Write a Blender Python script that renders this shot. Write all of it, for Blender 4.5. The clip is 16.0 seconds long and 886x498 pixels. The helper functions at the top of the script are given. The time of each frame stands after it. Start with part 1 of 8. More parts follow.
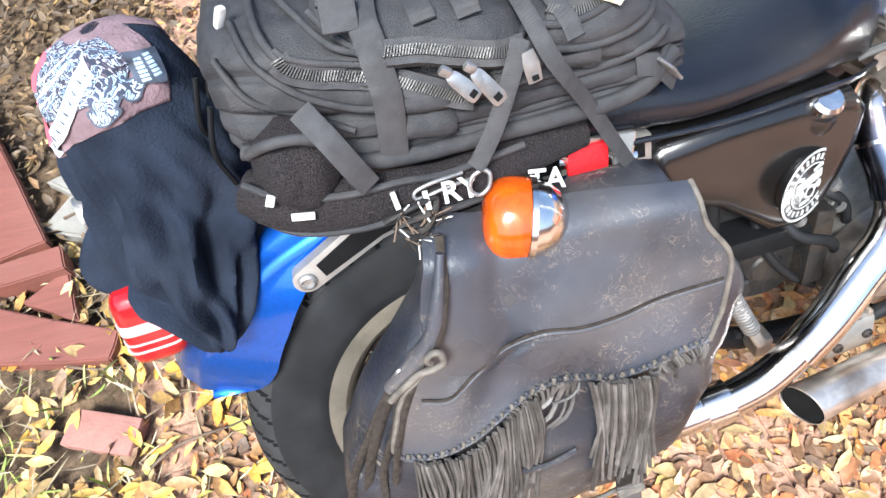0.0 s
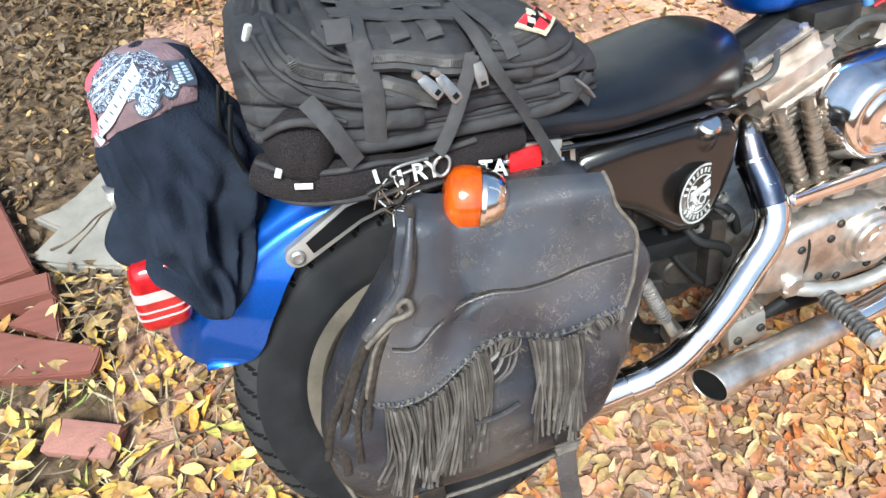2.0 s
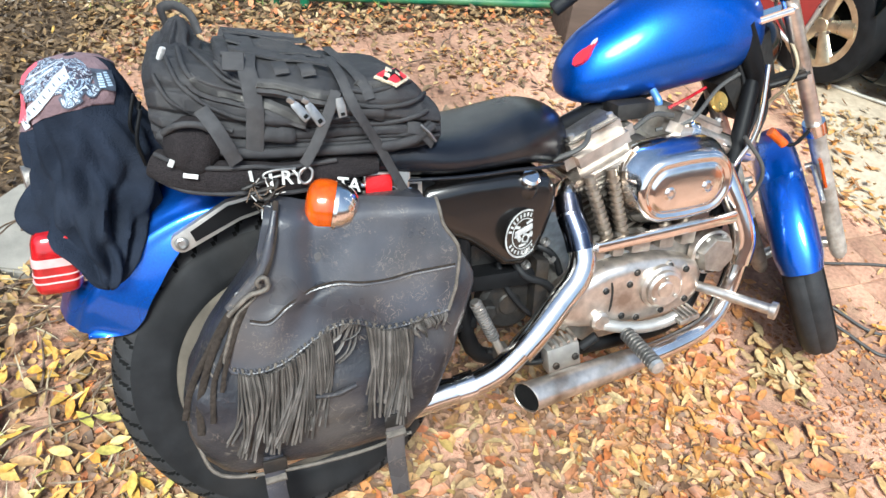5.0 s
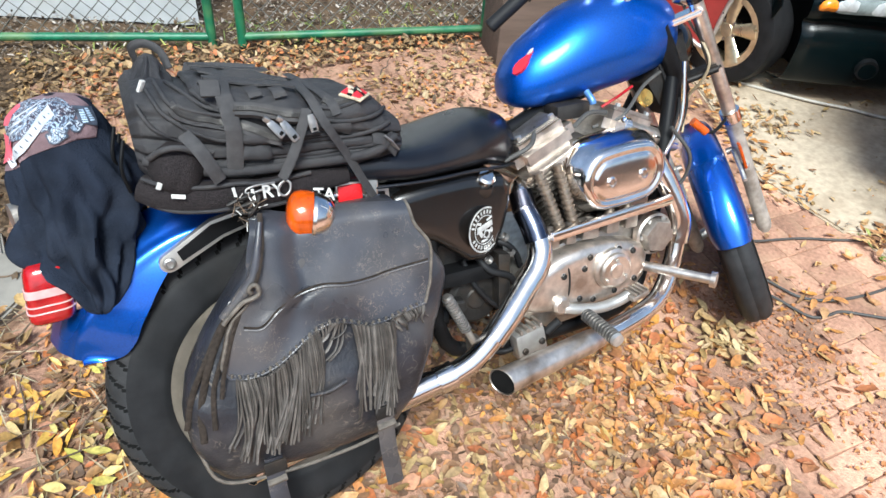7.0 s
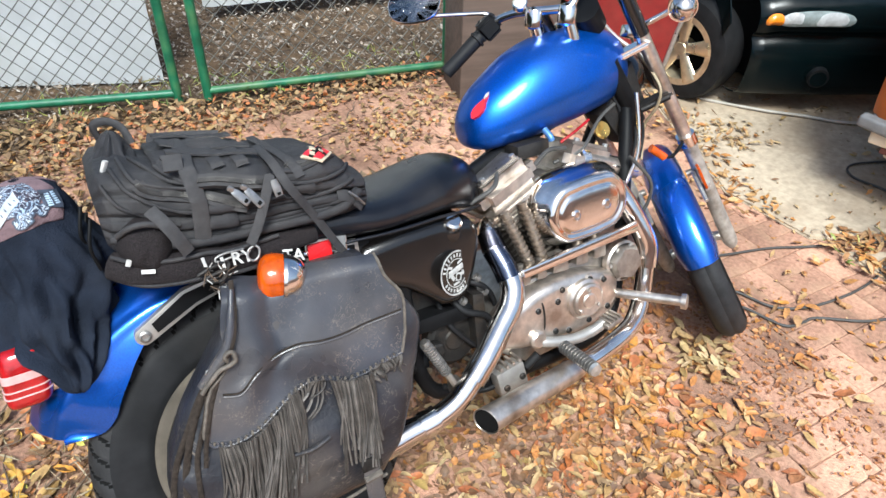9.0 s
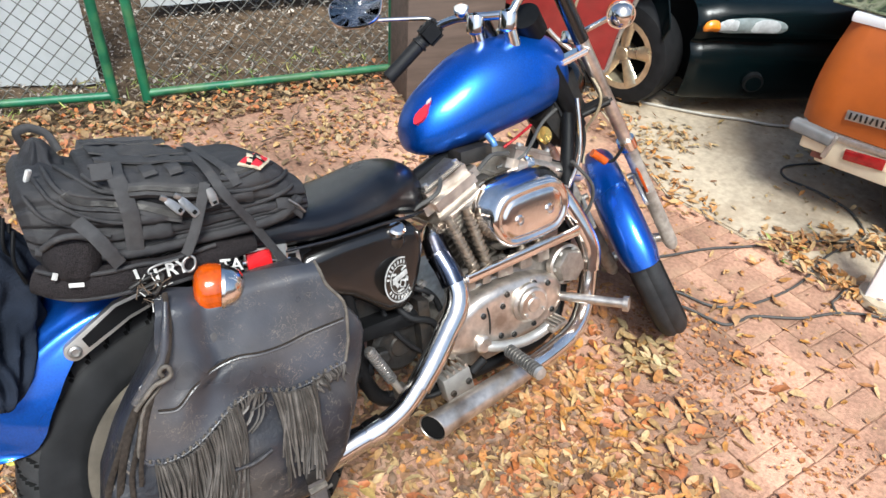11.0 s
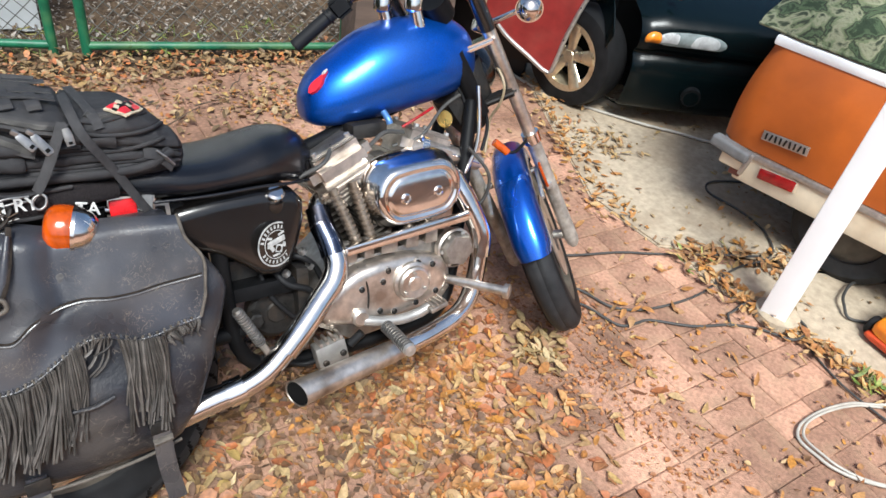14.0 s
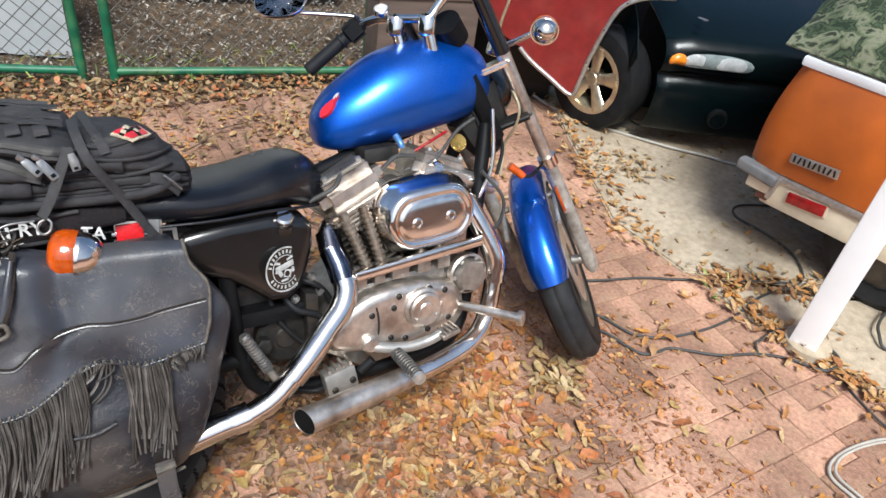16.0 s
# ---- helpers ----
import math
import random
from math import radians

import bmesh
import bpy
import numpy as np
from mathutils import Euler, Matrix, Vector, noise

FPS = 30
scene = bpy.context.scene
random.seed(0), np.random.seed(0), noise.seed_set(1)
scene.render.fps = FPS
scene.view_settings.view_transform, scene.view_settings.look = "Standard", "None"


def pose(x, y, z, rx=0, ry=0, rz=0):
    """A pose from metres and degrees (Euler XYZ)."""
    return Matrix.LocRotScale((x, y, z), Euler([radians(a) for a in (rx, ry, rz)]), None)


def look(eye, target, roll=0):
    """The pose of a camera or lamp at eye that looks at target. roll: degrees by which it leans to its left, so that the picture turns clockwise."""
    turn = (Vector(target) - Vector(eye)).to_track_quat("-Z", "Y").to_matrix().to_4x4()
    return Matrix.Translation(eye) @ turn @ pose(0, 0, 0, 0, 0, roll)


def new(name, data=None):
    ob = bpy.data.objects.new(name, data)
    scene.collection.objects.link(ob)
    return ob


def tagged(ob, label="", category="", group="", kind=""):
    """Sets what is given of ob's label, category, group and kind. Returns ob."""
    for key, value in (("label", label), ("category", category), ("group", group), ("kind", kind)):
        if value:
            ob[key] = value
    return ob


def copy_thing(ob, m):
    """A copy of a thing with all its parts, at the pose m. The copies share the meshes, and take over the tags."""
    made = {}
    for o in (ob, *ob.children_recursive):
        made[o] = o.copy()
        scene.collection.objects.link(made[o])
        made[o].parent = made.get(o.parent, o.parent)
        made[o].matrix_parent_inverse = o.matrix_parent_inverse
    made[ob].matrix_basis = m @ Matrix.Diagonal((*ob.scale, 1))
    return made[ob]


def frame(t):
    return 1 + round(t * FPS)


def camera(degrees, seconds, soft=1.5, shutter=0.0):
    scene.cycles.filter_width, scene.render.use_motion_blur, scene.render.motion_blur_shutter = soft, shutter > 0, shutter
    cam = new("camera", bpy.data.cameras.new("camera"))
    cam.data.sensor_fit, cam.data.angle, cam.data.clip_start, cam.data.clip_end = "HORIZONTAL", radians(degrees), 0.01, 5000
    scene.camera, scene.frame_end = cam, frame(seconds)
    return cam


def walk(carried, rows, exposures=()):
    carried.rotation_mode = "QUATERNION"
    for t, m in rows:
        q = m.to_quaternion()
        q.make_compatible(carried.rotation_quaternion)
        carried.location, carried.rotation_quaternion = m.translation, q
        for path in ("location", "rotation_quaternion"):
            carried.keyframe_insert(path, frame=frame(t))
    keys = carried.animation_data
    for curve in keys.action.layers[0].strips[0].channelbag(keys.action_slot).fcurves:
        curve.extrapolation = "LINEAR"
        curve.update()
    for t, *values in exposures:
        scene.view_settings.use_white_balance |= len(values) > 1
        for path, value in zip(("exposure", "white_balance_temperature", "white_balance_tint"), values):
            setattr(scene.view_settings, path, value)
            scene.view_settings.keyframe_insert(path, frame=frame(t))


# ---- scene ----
cam = camera(65.8, 16.0)
PATH = [
    (0, (0.001, -0.474, 1.398), (0.003, 0.581, -0.301), -13.1),
    (0.5, (-0.077, -0.614, 1.436), (-0.007, 0.535, -0.2), -10.4),
    (1, (-0.127, -0.718, 1.465), (0.0, 0.462, -0.144), -8.3),
    (1.5, (-0.071, -0.721, 1.471), (0.102, 0.499, -0.104), -6.3),
    (2, (-0.058, -0.708, 1.475), (0.136, 0.527, -0.086), -5.4),
    (2.5, (-0.074, -0.725, 1.493), (0.136, 0.529, -0.05), -2.6),
    (3, (-0.054, -0.7, 1.491), (0.189, 0.543, -0.056), 1.4),
    (3.5, (-0.012, -0.725, 1.489), (0.211, 0.582, -0.009), 2.8),
    (4, (-0.101, -0.735, 1.472), (0.266, 0.584, 0.014), 1.2),
    (4.5, (-0.016, -0.838, 1.549), (0.378, 0.49, 0.107), 3.5),
    (4.7, (0.013, -0.945, 1.558), (0.423, 0.409, 0.145), 6.0),
    (6.8, (-0.09, -1.116, 1.586), (0.514, 0.273, 0.28), 4.8),
    (7, (-0.083, -1.118, 1.585), (0.532, 0.273, 0.286), 5.1),
    (7.5, (-0.074, -1.114, 1.589), (0.567, 0.279, 0.306), 4.0),
    (7.6, (-0.065, -1.119, 1.591), (0.568, 0.28, 0.31), 3.5),
    (8, (-0.056, -1.113, 1.597), (0.595, 0.303, 0.344), 2.1),
    (8.2, (-0.051, -1.111, 1.607), (0.606, 0.307, 0.359), 1.9),
    (10.3, (-0.061, -1.135, 1.658), (0.668, 0.264, 0.429), 1.0),
    (10.5, (-0.049, -1.128, 1.655), (0.714, 0.257, 0.431), 2.0),
    (11, (-0.03, -1.116, 1.646), (0.769, 0.242, 0.413), 3.8),
    (11.5, (-0.001, -1.092, 1.636), (0.805, 0.257, 0.399), 4.8),
    (12, (0.018, -1.091, 1.631), (0.845, 0.241, 0.389), 6.8),
    (12.5, (0.026, -1.095, 1.625), (0.875, 0.216, 0.375), 6.5),
    (13, (0.037, -1.106, 1.622), (0.933, 0.167, 0.366), 7.6),
    (13.5, (0.067, -1.141, 1.627), (1.012, 0.108, 0.383), 8.9),
    (14, (0.156, -1.267, 1.646), (1.019, 0.047, 0.41), 10.9),
    (14.5, (0.226, -1.315, 1.649), (0.978, 0.062, 0.41), 9.5),
    (15, (0.22, -1.26, 1.626), (1.029, 0.101, 0.403), 7.5),
    (15.5, (0.238, -1.248, 1.631), (1.051, 0.121, 0.421), 9.2),
    (16, (0.213, -1.257, 1.639), (1.01, 0.132, 0.44), 9.1),
]
walk(cam, [(t, look(eye, target, roll)) for t, eye, target, roll in PATH],
     [(0.0, 1.72, 5650, 4), (1.0, 1.40, 5700, 0), (2.0, 1.26, 5720, -1), (3.0, 1.28, 5700, -1), (4.5, 1.21, 5680, -1), (8.0, 0.93, 5700, 2), (11.0, 0.86, 5850, 3), (16.0, 0.55, 5800, 4)])

# ---- world, sun, exposure ----
world = bpy.data.worlds.new("sky_world")
scene.world = world
world.use_nodes = True
wn, wl = world.node_tree.nodes, world.node_tree.links
wn.clear()
sky = wn.new("ShaderNodeTexSky")
sky.sky_type = "NISHITA"
sky.sun_disc = False
sky.sun_elevation, sky.sun_rotation = radians(52), radians(200)
sky.air_density, sky.dust_density = 1.0, 4.0
bg, wo = wn.new("ShaderNodeBackground"), wn.new("ShaderNodeOutputWorld")
bg.inputs["Strength"].default_value = 0.10
wl.new(sky.outputs[0], bg.inputs[0])
wl.new(bg.outputs[0], wo.inputs[0])
sun = new("sun", bpy.data.lights.new("sun", "SUN"))
sun.data.energy, sun.data.angle, sun.data.color = 3.4, radians(20), (1.0, 0.95, 0.88)
sun.matrix_world = look((-1.0, -2.4, 4.0), (0, 0, 0))


# ---- materials ----
def material(name, base, rough=0.5, metal=0.0, var=0.2, scale=18.0, stain=0.0, stain_color=(0.2, 0.15, 0.1), stain_scale=3.0,
             bump=0.1, bump_scale=120.0, coat=0.0, rough_var=0.1, random=0.0, trans=0.0, stretch=(1, 1, 1), spec=0.5,
             scratch=0.0, scratch_color=(0.4, 0.36, 0.3), scratch_scale=22.0, weave=0.0, damp=0.0):
    m = bpy.data.materials.new(name)
    m.use_nodes = True
    n, l = m.node_tree.nodes, m.node_tree.links
    b = n["Principled BSDF"]
    tc, mp = n.new("ShaderNodeTexCoord"), n.new("ShaderNodeMapping")
    mp.inputs["Scale"].default_value = stretch
    l.new(tc.outputs["Object"], mp.inputs["Vector"])
    fine = n.new("ShaderNodeTexNoise")
    fine.inputs["Scale"].default_value, fine.inputs["Detail"].default_value = scale, 6.0
    l.new(mp.outputs[0], fine.inputs["Vector"])
    ramp = n.new("ShaderNodeMapRange")
    ramp.inputs["From Min"].default_value, ramp.inputs["From Max"].default_value = 0.3, 0.7
    ramp.inputs["To Min"].default_value, ramp.inputs["To Max"].default_value = 1 - var, 1 + var
    l.new(fine.outputs[0], ramp.inputs["Value"])
    mul = n.new("ShaderNodeVectorMath")
    mul.operation = "SCALE"
    mul.inputs[0].default_value = base
    l.new(ramp.outputs[0], mul.inputs["Scale"])
    color = mul.outputs[0]
    if random:
        info = n.new("ShaderNodeObjectInfo")
        rr = n.new("ShaderNodeMapRange")
        rr.inputs["To Min"].default_value, rr.inputs["To Max"].default_value = 1 - random, 1 + random
        l.new(info.outputs["Random"], rr.inputs["Value"])
        mul2 = n.new("ShaderNodeVectorMath")
        mul2.operation = "SCALE"
        l.new(color, mul2.inputs[0])
        l.new(rr.outputs[0], mul2.inputs["Scale"])
        color = mul2.outputs[0]
    if stain:
        sn = n.new("ShaderNodeTexNoise")
        sn.inputs["Scale"].default_value, sn.inputs["Detail"].default_value = stain_scale, 8.0
        l.new(tc.outputs["Object"], sn.inputs["Vector"])
        sr = n.new("ShaderNodeMapRange")
        sr.inputs["From Min"].default_value, sr.inputs["From Max"].default_value = 0.48, 0.7
        sr.inputs["To Max"].default_value = stain
        l.new(sn.outputs[0], sr.inputs["Value"])
        mix = n.new("ShaderNodeMix")
        mix.data_type = "RGBA"
        mix.inputs[7].default_value = (*stain_color, 1)
        l.new(sr.outputs[0], mix.inputs[0])
        l.new(color, mix.inputs[6])
        color = mix.outputs[2]
    if damp:
        # broad dark damp patches that run on from piece to piece
        place, dn, dr, ds = n.new("ShaderNodeNewGeometry"), n.new("ShaderNodeTexNoise"), n.new("ShaderNodeMapRange"), n.new("ShaderNodeVectorMath")
        dn.inputs["Scale"].default_value, dn.inputs["Detail"].default_value, dn.inputs["Roughness"].default_value = 2.1, 7.0, 0.62
        l.new(place.outputs["Position"], dn.inputs["Vector"])
        dr.inputs["From Min"].default_value, dr.inputs["From Max"].default_value = 0.42, 0.66
        dr.inputs["To Min"].default_value, dr.inputs["To Max"].default_value = 1.12, 1.12 - damp
        l.new(dn.outputs[0], dr.inputs["Value"])
        ds.operation = "SCALE"
        l.new(color, ds.inputs[0])
        l.new(dr.outputs[0], ds.inputs["Scale"])
        color = ds.outputs[0]
    if scratch:
        # thin pale cracks that come and go
        cn, cm = n.new("ShaderNodeTexNoise"), n.new("ShaderNodeTexNoise")
        cn.inputs["Scale"].default_value, cn.inputs["Detail"].default_value, cn.inputs["Distortion"].default_value = scratch_scale, 3.0, 1.4
        cm.inputs["Scale"].default_value, cm.inputs["Detail"].default_value = scratch_scale * 0.35, 4.0
        l.new(tc.outputs["Object"], cn.inputs["Vector"])
        l.new(tc.outputs["Object"], cm.inputs["Vector"])
        sub, ab, thin, where, both = [n.new("ShaderNodeMath") for _ in range(2)] + [n.new("ShaderNodeMapRange"), n.new("ShaderNodeMapRange"), n.new("ShaderNodeMath")]
        sub.operation, ab.operation, both.operation = "SUBTRACT", "ABSOLUTE", "MULTIPLY"
        sub.inputs[1].default_value = 0.5
        l.new(cn.outputs[0], sub.inputs[0])
        l.new(sub.outputs[0], ab.inputs[0])
        thin.inputs["From Min"].default_value, thin.inputs["From Max"].default_value = 0.004, 0.016
        thin.inputs["To Min"].default_value, thin.inputs["To Max"].default_value = scratch, 0.0
        l.new(ab.outputs[0], thin.inputs["Value"])
        where.inputs["From Min"].default_value, where.inputs["From Max"].default_value = 0.50, 0.62
        l.new(cm.outputs[0], where.inputs["Value"])
        l.new(thin.outputs[0], both.inputs[0])
        l.new(where.outputs[0], both.inputs[1])
        cx = n.new("ShaderNodeMix")
        cx.data_type = "RGBA"
        cx.inputs[7].default_value = (*scratch_color, 1)
        l.new(both.outputs[0], cx.inputs[0])
        l.new(color, cx.inputs[6])
        color = cx.outputs[2]
    l.new(color, b.inputs["Base Color"])
    rv = n.new("ShaderNodeMapRange")
    rv.inputs["To Min"].default_value, rv.inputs["To Max"].default_value = max(0.0, rough - rough_var), min(1.0, rough + rough_var)
    rn = n.new("ShaderNodeTexNoise")
    rn.inputs["Scale"].default_value = 9.0
    l.new(tc.outputs["Object"], rn.inputs["Vector"])
    l.new(rn.outputs[0], rv.inputs["Value"])
    l.new(rv.outputs[0], b.inputs["Roughness"])
    b.inputs["Metallic"].default_value = metal
    b.inputs["Specular IOR Level"].default_value = spec
    b.inputs["Coat Weight"].default_value = coat
    b.inputs["Coat Roughness"].default_value = 0.08
    b.inputs["Transmission Weight"].default_value = trans
    if bump:
        bn = n.new("ShaderNodeTexNoise")
        bn.inputs["Scale"].default_value, bn.inputs["Detail"].default_value = bump_scale, 4.0
        l.new(mp.outputs[0], bn.inputs["Vector"])
        bu = n.new("ShaderNodeBump")
        bu.inputs["Strength"].default_value, bu.inputs["Distance"].default_value = bump, 0.01
        l.new(bn.outputs[0], bu.inputs["Height"])
        l.new(bu.outputs[0], b.inputs["Normal"])
        if weave:
            # fine ribs of a woven cloth
            wv, wb = n.new("ShaderNodeTexWave"), n.new("ShaderNodeBump")
            wv.bands_direction = "DIAGONAL"
            wv.inputs["Scale"].default_value, wv.inputs["Distortion"].default_value, wv.inputs["Detail"].default_value = weave, 0.6, 2.0
            l.new(tc.outputs["Object"], wv.inputs["Vector"])
            wb.inputs["Strength"].default_value, wb.inputs["Distance"].default_value = 0.35, 0.0015
            l.new(wv.outputs[1], wb.inputs["Height"])
            l.new(bu.outputs[0], wb.inputs["Normal"])
            l.new(wb.outputs[0], b.inputs["Normal"])
    return m


def leaf_material(name, colors, rough=0.6):
    """Leaves that differ piece by piece."""
    m = bpy.data.materials.new(name)
    m.use_nodes = True
    n, l = m.node_tree.nodes, m.node_tree.links
    b = n["Principled BSDF"]
    geo, ramp = n.new("ShaderNodeNewGeometry"), n.new("ShaderNodeValToRGB")
    l.new(geo.outputs["Random Per Island"], ramp.inputs[0])
    ramp.color_ramp.interpolation = "LINEAR"
    e = ramp.color_ramp.elements
    e[0].color, e[1].color = (*colors[0], 1), (*colors[-1], 1)
    for i, c in enumerate(colors[1:-1]):
        k = e.new((i + 1) / (len(colors) - 1))
        k.color = (*c, 1)
    tc, noi = n.new("ShaderNodeTexCoord"), n.new("ShaderNodeTexNoise")
    noi.inputs["Scale"].default_value, noi.inputs["Detail"].default_value = 90.0, 5.0
    l.new(tc.outputs["Object"], noi.inputs["Vector"])
    mr = n.new("ShaderNodeMapRange")
    mr.inputs["From Min"].default_value, mr.inputs["From Max"].default_value = 0.3, 0.7
    mr.inputs["To Min"].default_value, mr.inputs["To Max"].default_value = 0.65, 1.25
    l.new(noi.outputs[0], mr.inputs["Value"])
    sc = n.new("ShaderNodeVectorMath")
    sc.operation = "SCALE"
    l.new(ramp.outputs[0], sc.inputs[0])
    l.new(mr.outputs[0], sc.inputs["Scale"])
    l.new(sc.outputs[0], b.inputs["Base Color"])
    b.inputs["Roughness"].default_value = rough
    return m


CHROME = material("chrome", (0.80, 0.77, 0.74), 0.14, 1.0, var=0.10, scale=30, bump=0.012, bump_scale=90, rough_var=0.10, stain=0.35, stain_color=(0.40, 0.28, 0.19), stain_scale=14)
POLISHED = material("worn_polished_aluminium", (0.62, 0.56, 0.50), 0.32, 0.9, var=0.22, scale=40, bump=0.06, bump_scale=150, stain=0.75, stain_color=(0.20, 0.150, 0.110), stain_scale=13)
CASTING = material("grey_cast_aluminium", (0.38, 0.35, 0.315), 0.42, 0.9, var=0.2, scale=50, bump=0.15, bump_scale=220, stain=0.5, stain_color=(0.15, 0.12, 0.09), stain_scale=16)
GRIME = material("grimy_dark_metal", (0.020, 0.0185, 0.0175), 0.55, 0.45, var=0.4, scale=30, bump=0.2, bump_scale=90, stain=0.5, stain_color=(0.08, 0.055, 0.036), stain_scale=20)
BLACK_GLOSS = material("black_gloss_enamel", (0.006, 0.0055, 0.0055), 0.24, 0.0, var=0.3, scale=20, bump=0.02, coat=0.35, stain=0.2, stain_color=(0.03, 0.02, 0.014), stain_scale=7)
BLACK_FRAME = material("black_painted_steel", (0.0055, 0.0056, 0.0062), 0.48, 0.0, var=0.3, bump=0.05, spec=0.14)
BLUE = material("blue_metallic_paint", (0.009, 0.098, 0.52), 0.29, 0.82, var=0.12, scale=240, bump=0.015, bump_scale=500, coat=0.8, stain=0.25, stain_color=(0.05, 0.10, 0.24), stain_scale=8, rough_var=0.08)
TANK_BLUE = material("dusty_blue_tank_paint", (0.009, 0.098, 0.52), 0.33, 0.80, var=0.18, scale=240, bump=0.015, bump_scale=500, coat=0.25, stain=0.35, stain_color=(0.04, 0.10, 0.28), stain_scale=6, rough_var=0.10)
RUBBER = material("weathered_tyre_rubber", (0.0215, 0.022, 0.0235), 0.60, var=0.3, scale=25, bump=0.12, bump_scale=160, stain=0.45, stain_color=(0.040, 0.038, 0.037), stain_scale=5, spec=0.2)
SIDEWALL = material("black_tyre_sidewall", (0.0125, 0.0128, 0.0138), 0.55, var=0.3, scale=20, bump=0.05, stain=0.3, stain_color=(0.020, 0.017, 0.015), stain_scale=9, spec=0.14)
JOINT = material("sandy_joint_soil", (0.31, 0.185, 0.125), 0.95, var=0.4, scale=40, bump=0.6, bump_scale=90, stain=0.6, stain_color=(0.12, 0.08, 0.05), stain_scale=3, spec=0.15)
BLUED = material("heat_blued_chrome", (0.10, 0.115, 0.16), 0.22, 1.0, var=0.3, scale=30, bump=0.02, stain=0.5, stain_color=(0.16, 0.10, 0.06), stain_scale=14)
PEG = material("worn_peg_rubber", (0.15, 0.145, 0.14), 0.34, 0.6, var=0.3, scale=60, bump=0.1)
GRIP = material("ribbed_black_rubber", (0.011, 0.011, 0.012), 0.55, bump=0.1, spec=0.22)
CAST_WHEEL = material("dull_silver_wheel", (0.098, 0.083, 0.063), 0.6, 0.1, var=0.35, stain=0.6, stain_color=(0.065, 0.055, 0.044), stain_scale=9)
LEATHER = material("worn_grey_black_leather", (0.036, 0.0375, 0.046), 0.33, var=0.45, scale=9, bump=0.09, bump_scale=200, stain=0.70, stain_color=(0.096, 0.084, 0.077), stain_scale=3.6, rough_var=0.20, spec=0.55, scratch=0.7, scratch_color=(0.21, 0.175, 0.14), scratch_scale=55)
POUCH = material("smooth_dark_leather", (0.019, 0.0198, 0.025), 0.33, var=0.40, scale=10, bump=0.16, bump_scale=120, stain=0.6, stain_color=(0.080, 0.068, 0.057), stain_scale=5, spec=0.45, scratch=0.6, scratch_color=(0.20, 0.168, 0.135), scratch_scale=24)
FORK_ALLOY = material("speckled_fork_alloy", (0.40, 0.37, 0.33), 0.5, 0.5, var=0.25, scale=40, bump=0.25, bump_scale=140, stain=0.6, stain_color=(0.16, 0.13, 0.10), stain_scale=30)
STRUT_ALLOY = material("brushed_strut_alloy", (0.36, 0.345, 0.325), 0.42, 0.65, var=0.15, scale=40, bump=0.06, stain=0.3, stain_color=(0.35, 0.31, 0.26), stain_scale=12)
HEADLAMP = material("clouded_headlamp_lens", (0.24, 0.28, 0.28), 0.14, var=0.3, scale=30, bump=0.05, coat=0.6)
LAMP_BOWL = material("silvered_lamp_bowl", (0.60, 0.63, 0.64), 0.3, 0.3, var=0.2, scale=40, bump=0.05)
STRIP = material("grey_rubber_strip", (0.17, 0.17, 0.17), 0.6, var=0.25, scale=20, bump=0.1)
SEAM = material("dark_brown_stitching", (0.028, 0.022, 0.018), 0.8, var=0.4, scale=120, bump=0.3, spec=0.12)
# soot in the muffler bores; elsewhere a black that stands for deep shade
SOOT_SHADE = material("soot_and_shade_black", (0.006, 0.006, 0.006), 0.9, var=0.3, bump=0.1, spec=0.1)
LEATHER_EDGE = material("frayed_brown_leather_edge", (0.092, 0.078, 0.064), 0.7, var=0.4, scale=60, bump=0.3)
FRINGE = material("dark_leather_fringe", (0.066, 0.058, 0.052), 0.5, var=0.35, scale=40, bump=0.2, random=0.5, spec=0.4)
SEAT = material("black_vinyl", (0.0055, 0.006, 0.0085), 0.24, var=0.25, scale=12, bump=0.10, bump_scale=240, stain=0.25, stain_color=(0.05, 0.043, 0.037), stain_scale=5, spec=0.45)
NYLON = material("black_nylon_cloth", (0.0265, 0.0255, 0.0275), 0.60, var=0.25, scale=60, bump=0.22, bump_scale=420, stain=0.55, stain_color=(0.062, 0.058, 0.057), stain_scale=7, spec=0.30, rough_var=0.2, weave=300)
WEBBING = material("charcoal_webbing", (0.038, 0.0365, 0.038), 0.62, var=0.2, scale=80, bump=0.14, bump_scale=420, spec=0.28, weave=260, stain=0.35, stain_color=(0.075, 0.065, 0.058), stain_scale=9)
MESHCLOTH = material("black_mesh_cloth", (0.026, 0.022, 0.023), 0.85, var=0.7, scale=520, bump=0.8, bump_scale=520, spec=0.15)
ZIPPER = material("dark_zip_teeth", (0.070, 0.065, 0.060), 0.42, 0.4, bump=0.2, bump_scale=300)
STEEL = material("bright_zinc", (0.50, 0.49, 0.47), 0.32, 0.75, var=0.2, scale=50, bump=0.05, stain=0.3, stain_color=(0.3, 0.28, 0.25), stain_scale=20)
DULL_STEEL = material("dull_grey_steel", (0.30, 0.29, 0.28), 0.4, 0.8, var=0.25, scale=60, bump=0.1)
EMBLEM_INK = material("worn_emblem_ink", (0.36, 0.36, 0.35), 0.6, var=0.4, scale=70, bump=0.05)
ORANGE_LENS = material("amber_plastic_lens", (0.42, 0.062, 0.002), 0.10, var=0.3, scale=60, bump=0.08, bump_scale=180, coat=0.45, stretch=(1, 1, 0.1))
CORNER_AMBER = material("amber_corner_lens", (0.78, 0.24, 0.012), 0.16, var=0.2, scale=60, bump=0.05, coat=0.5)
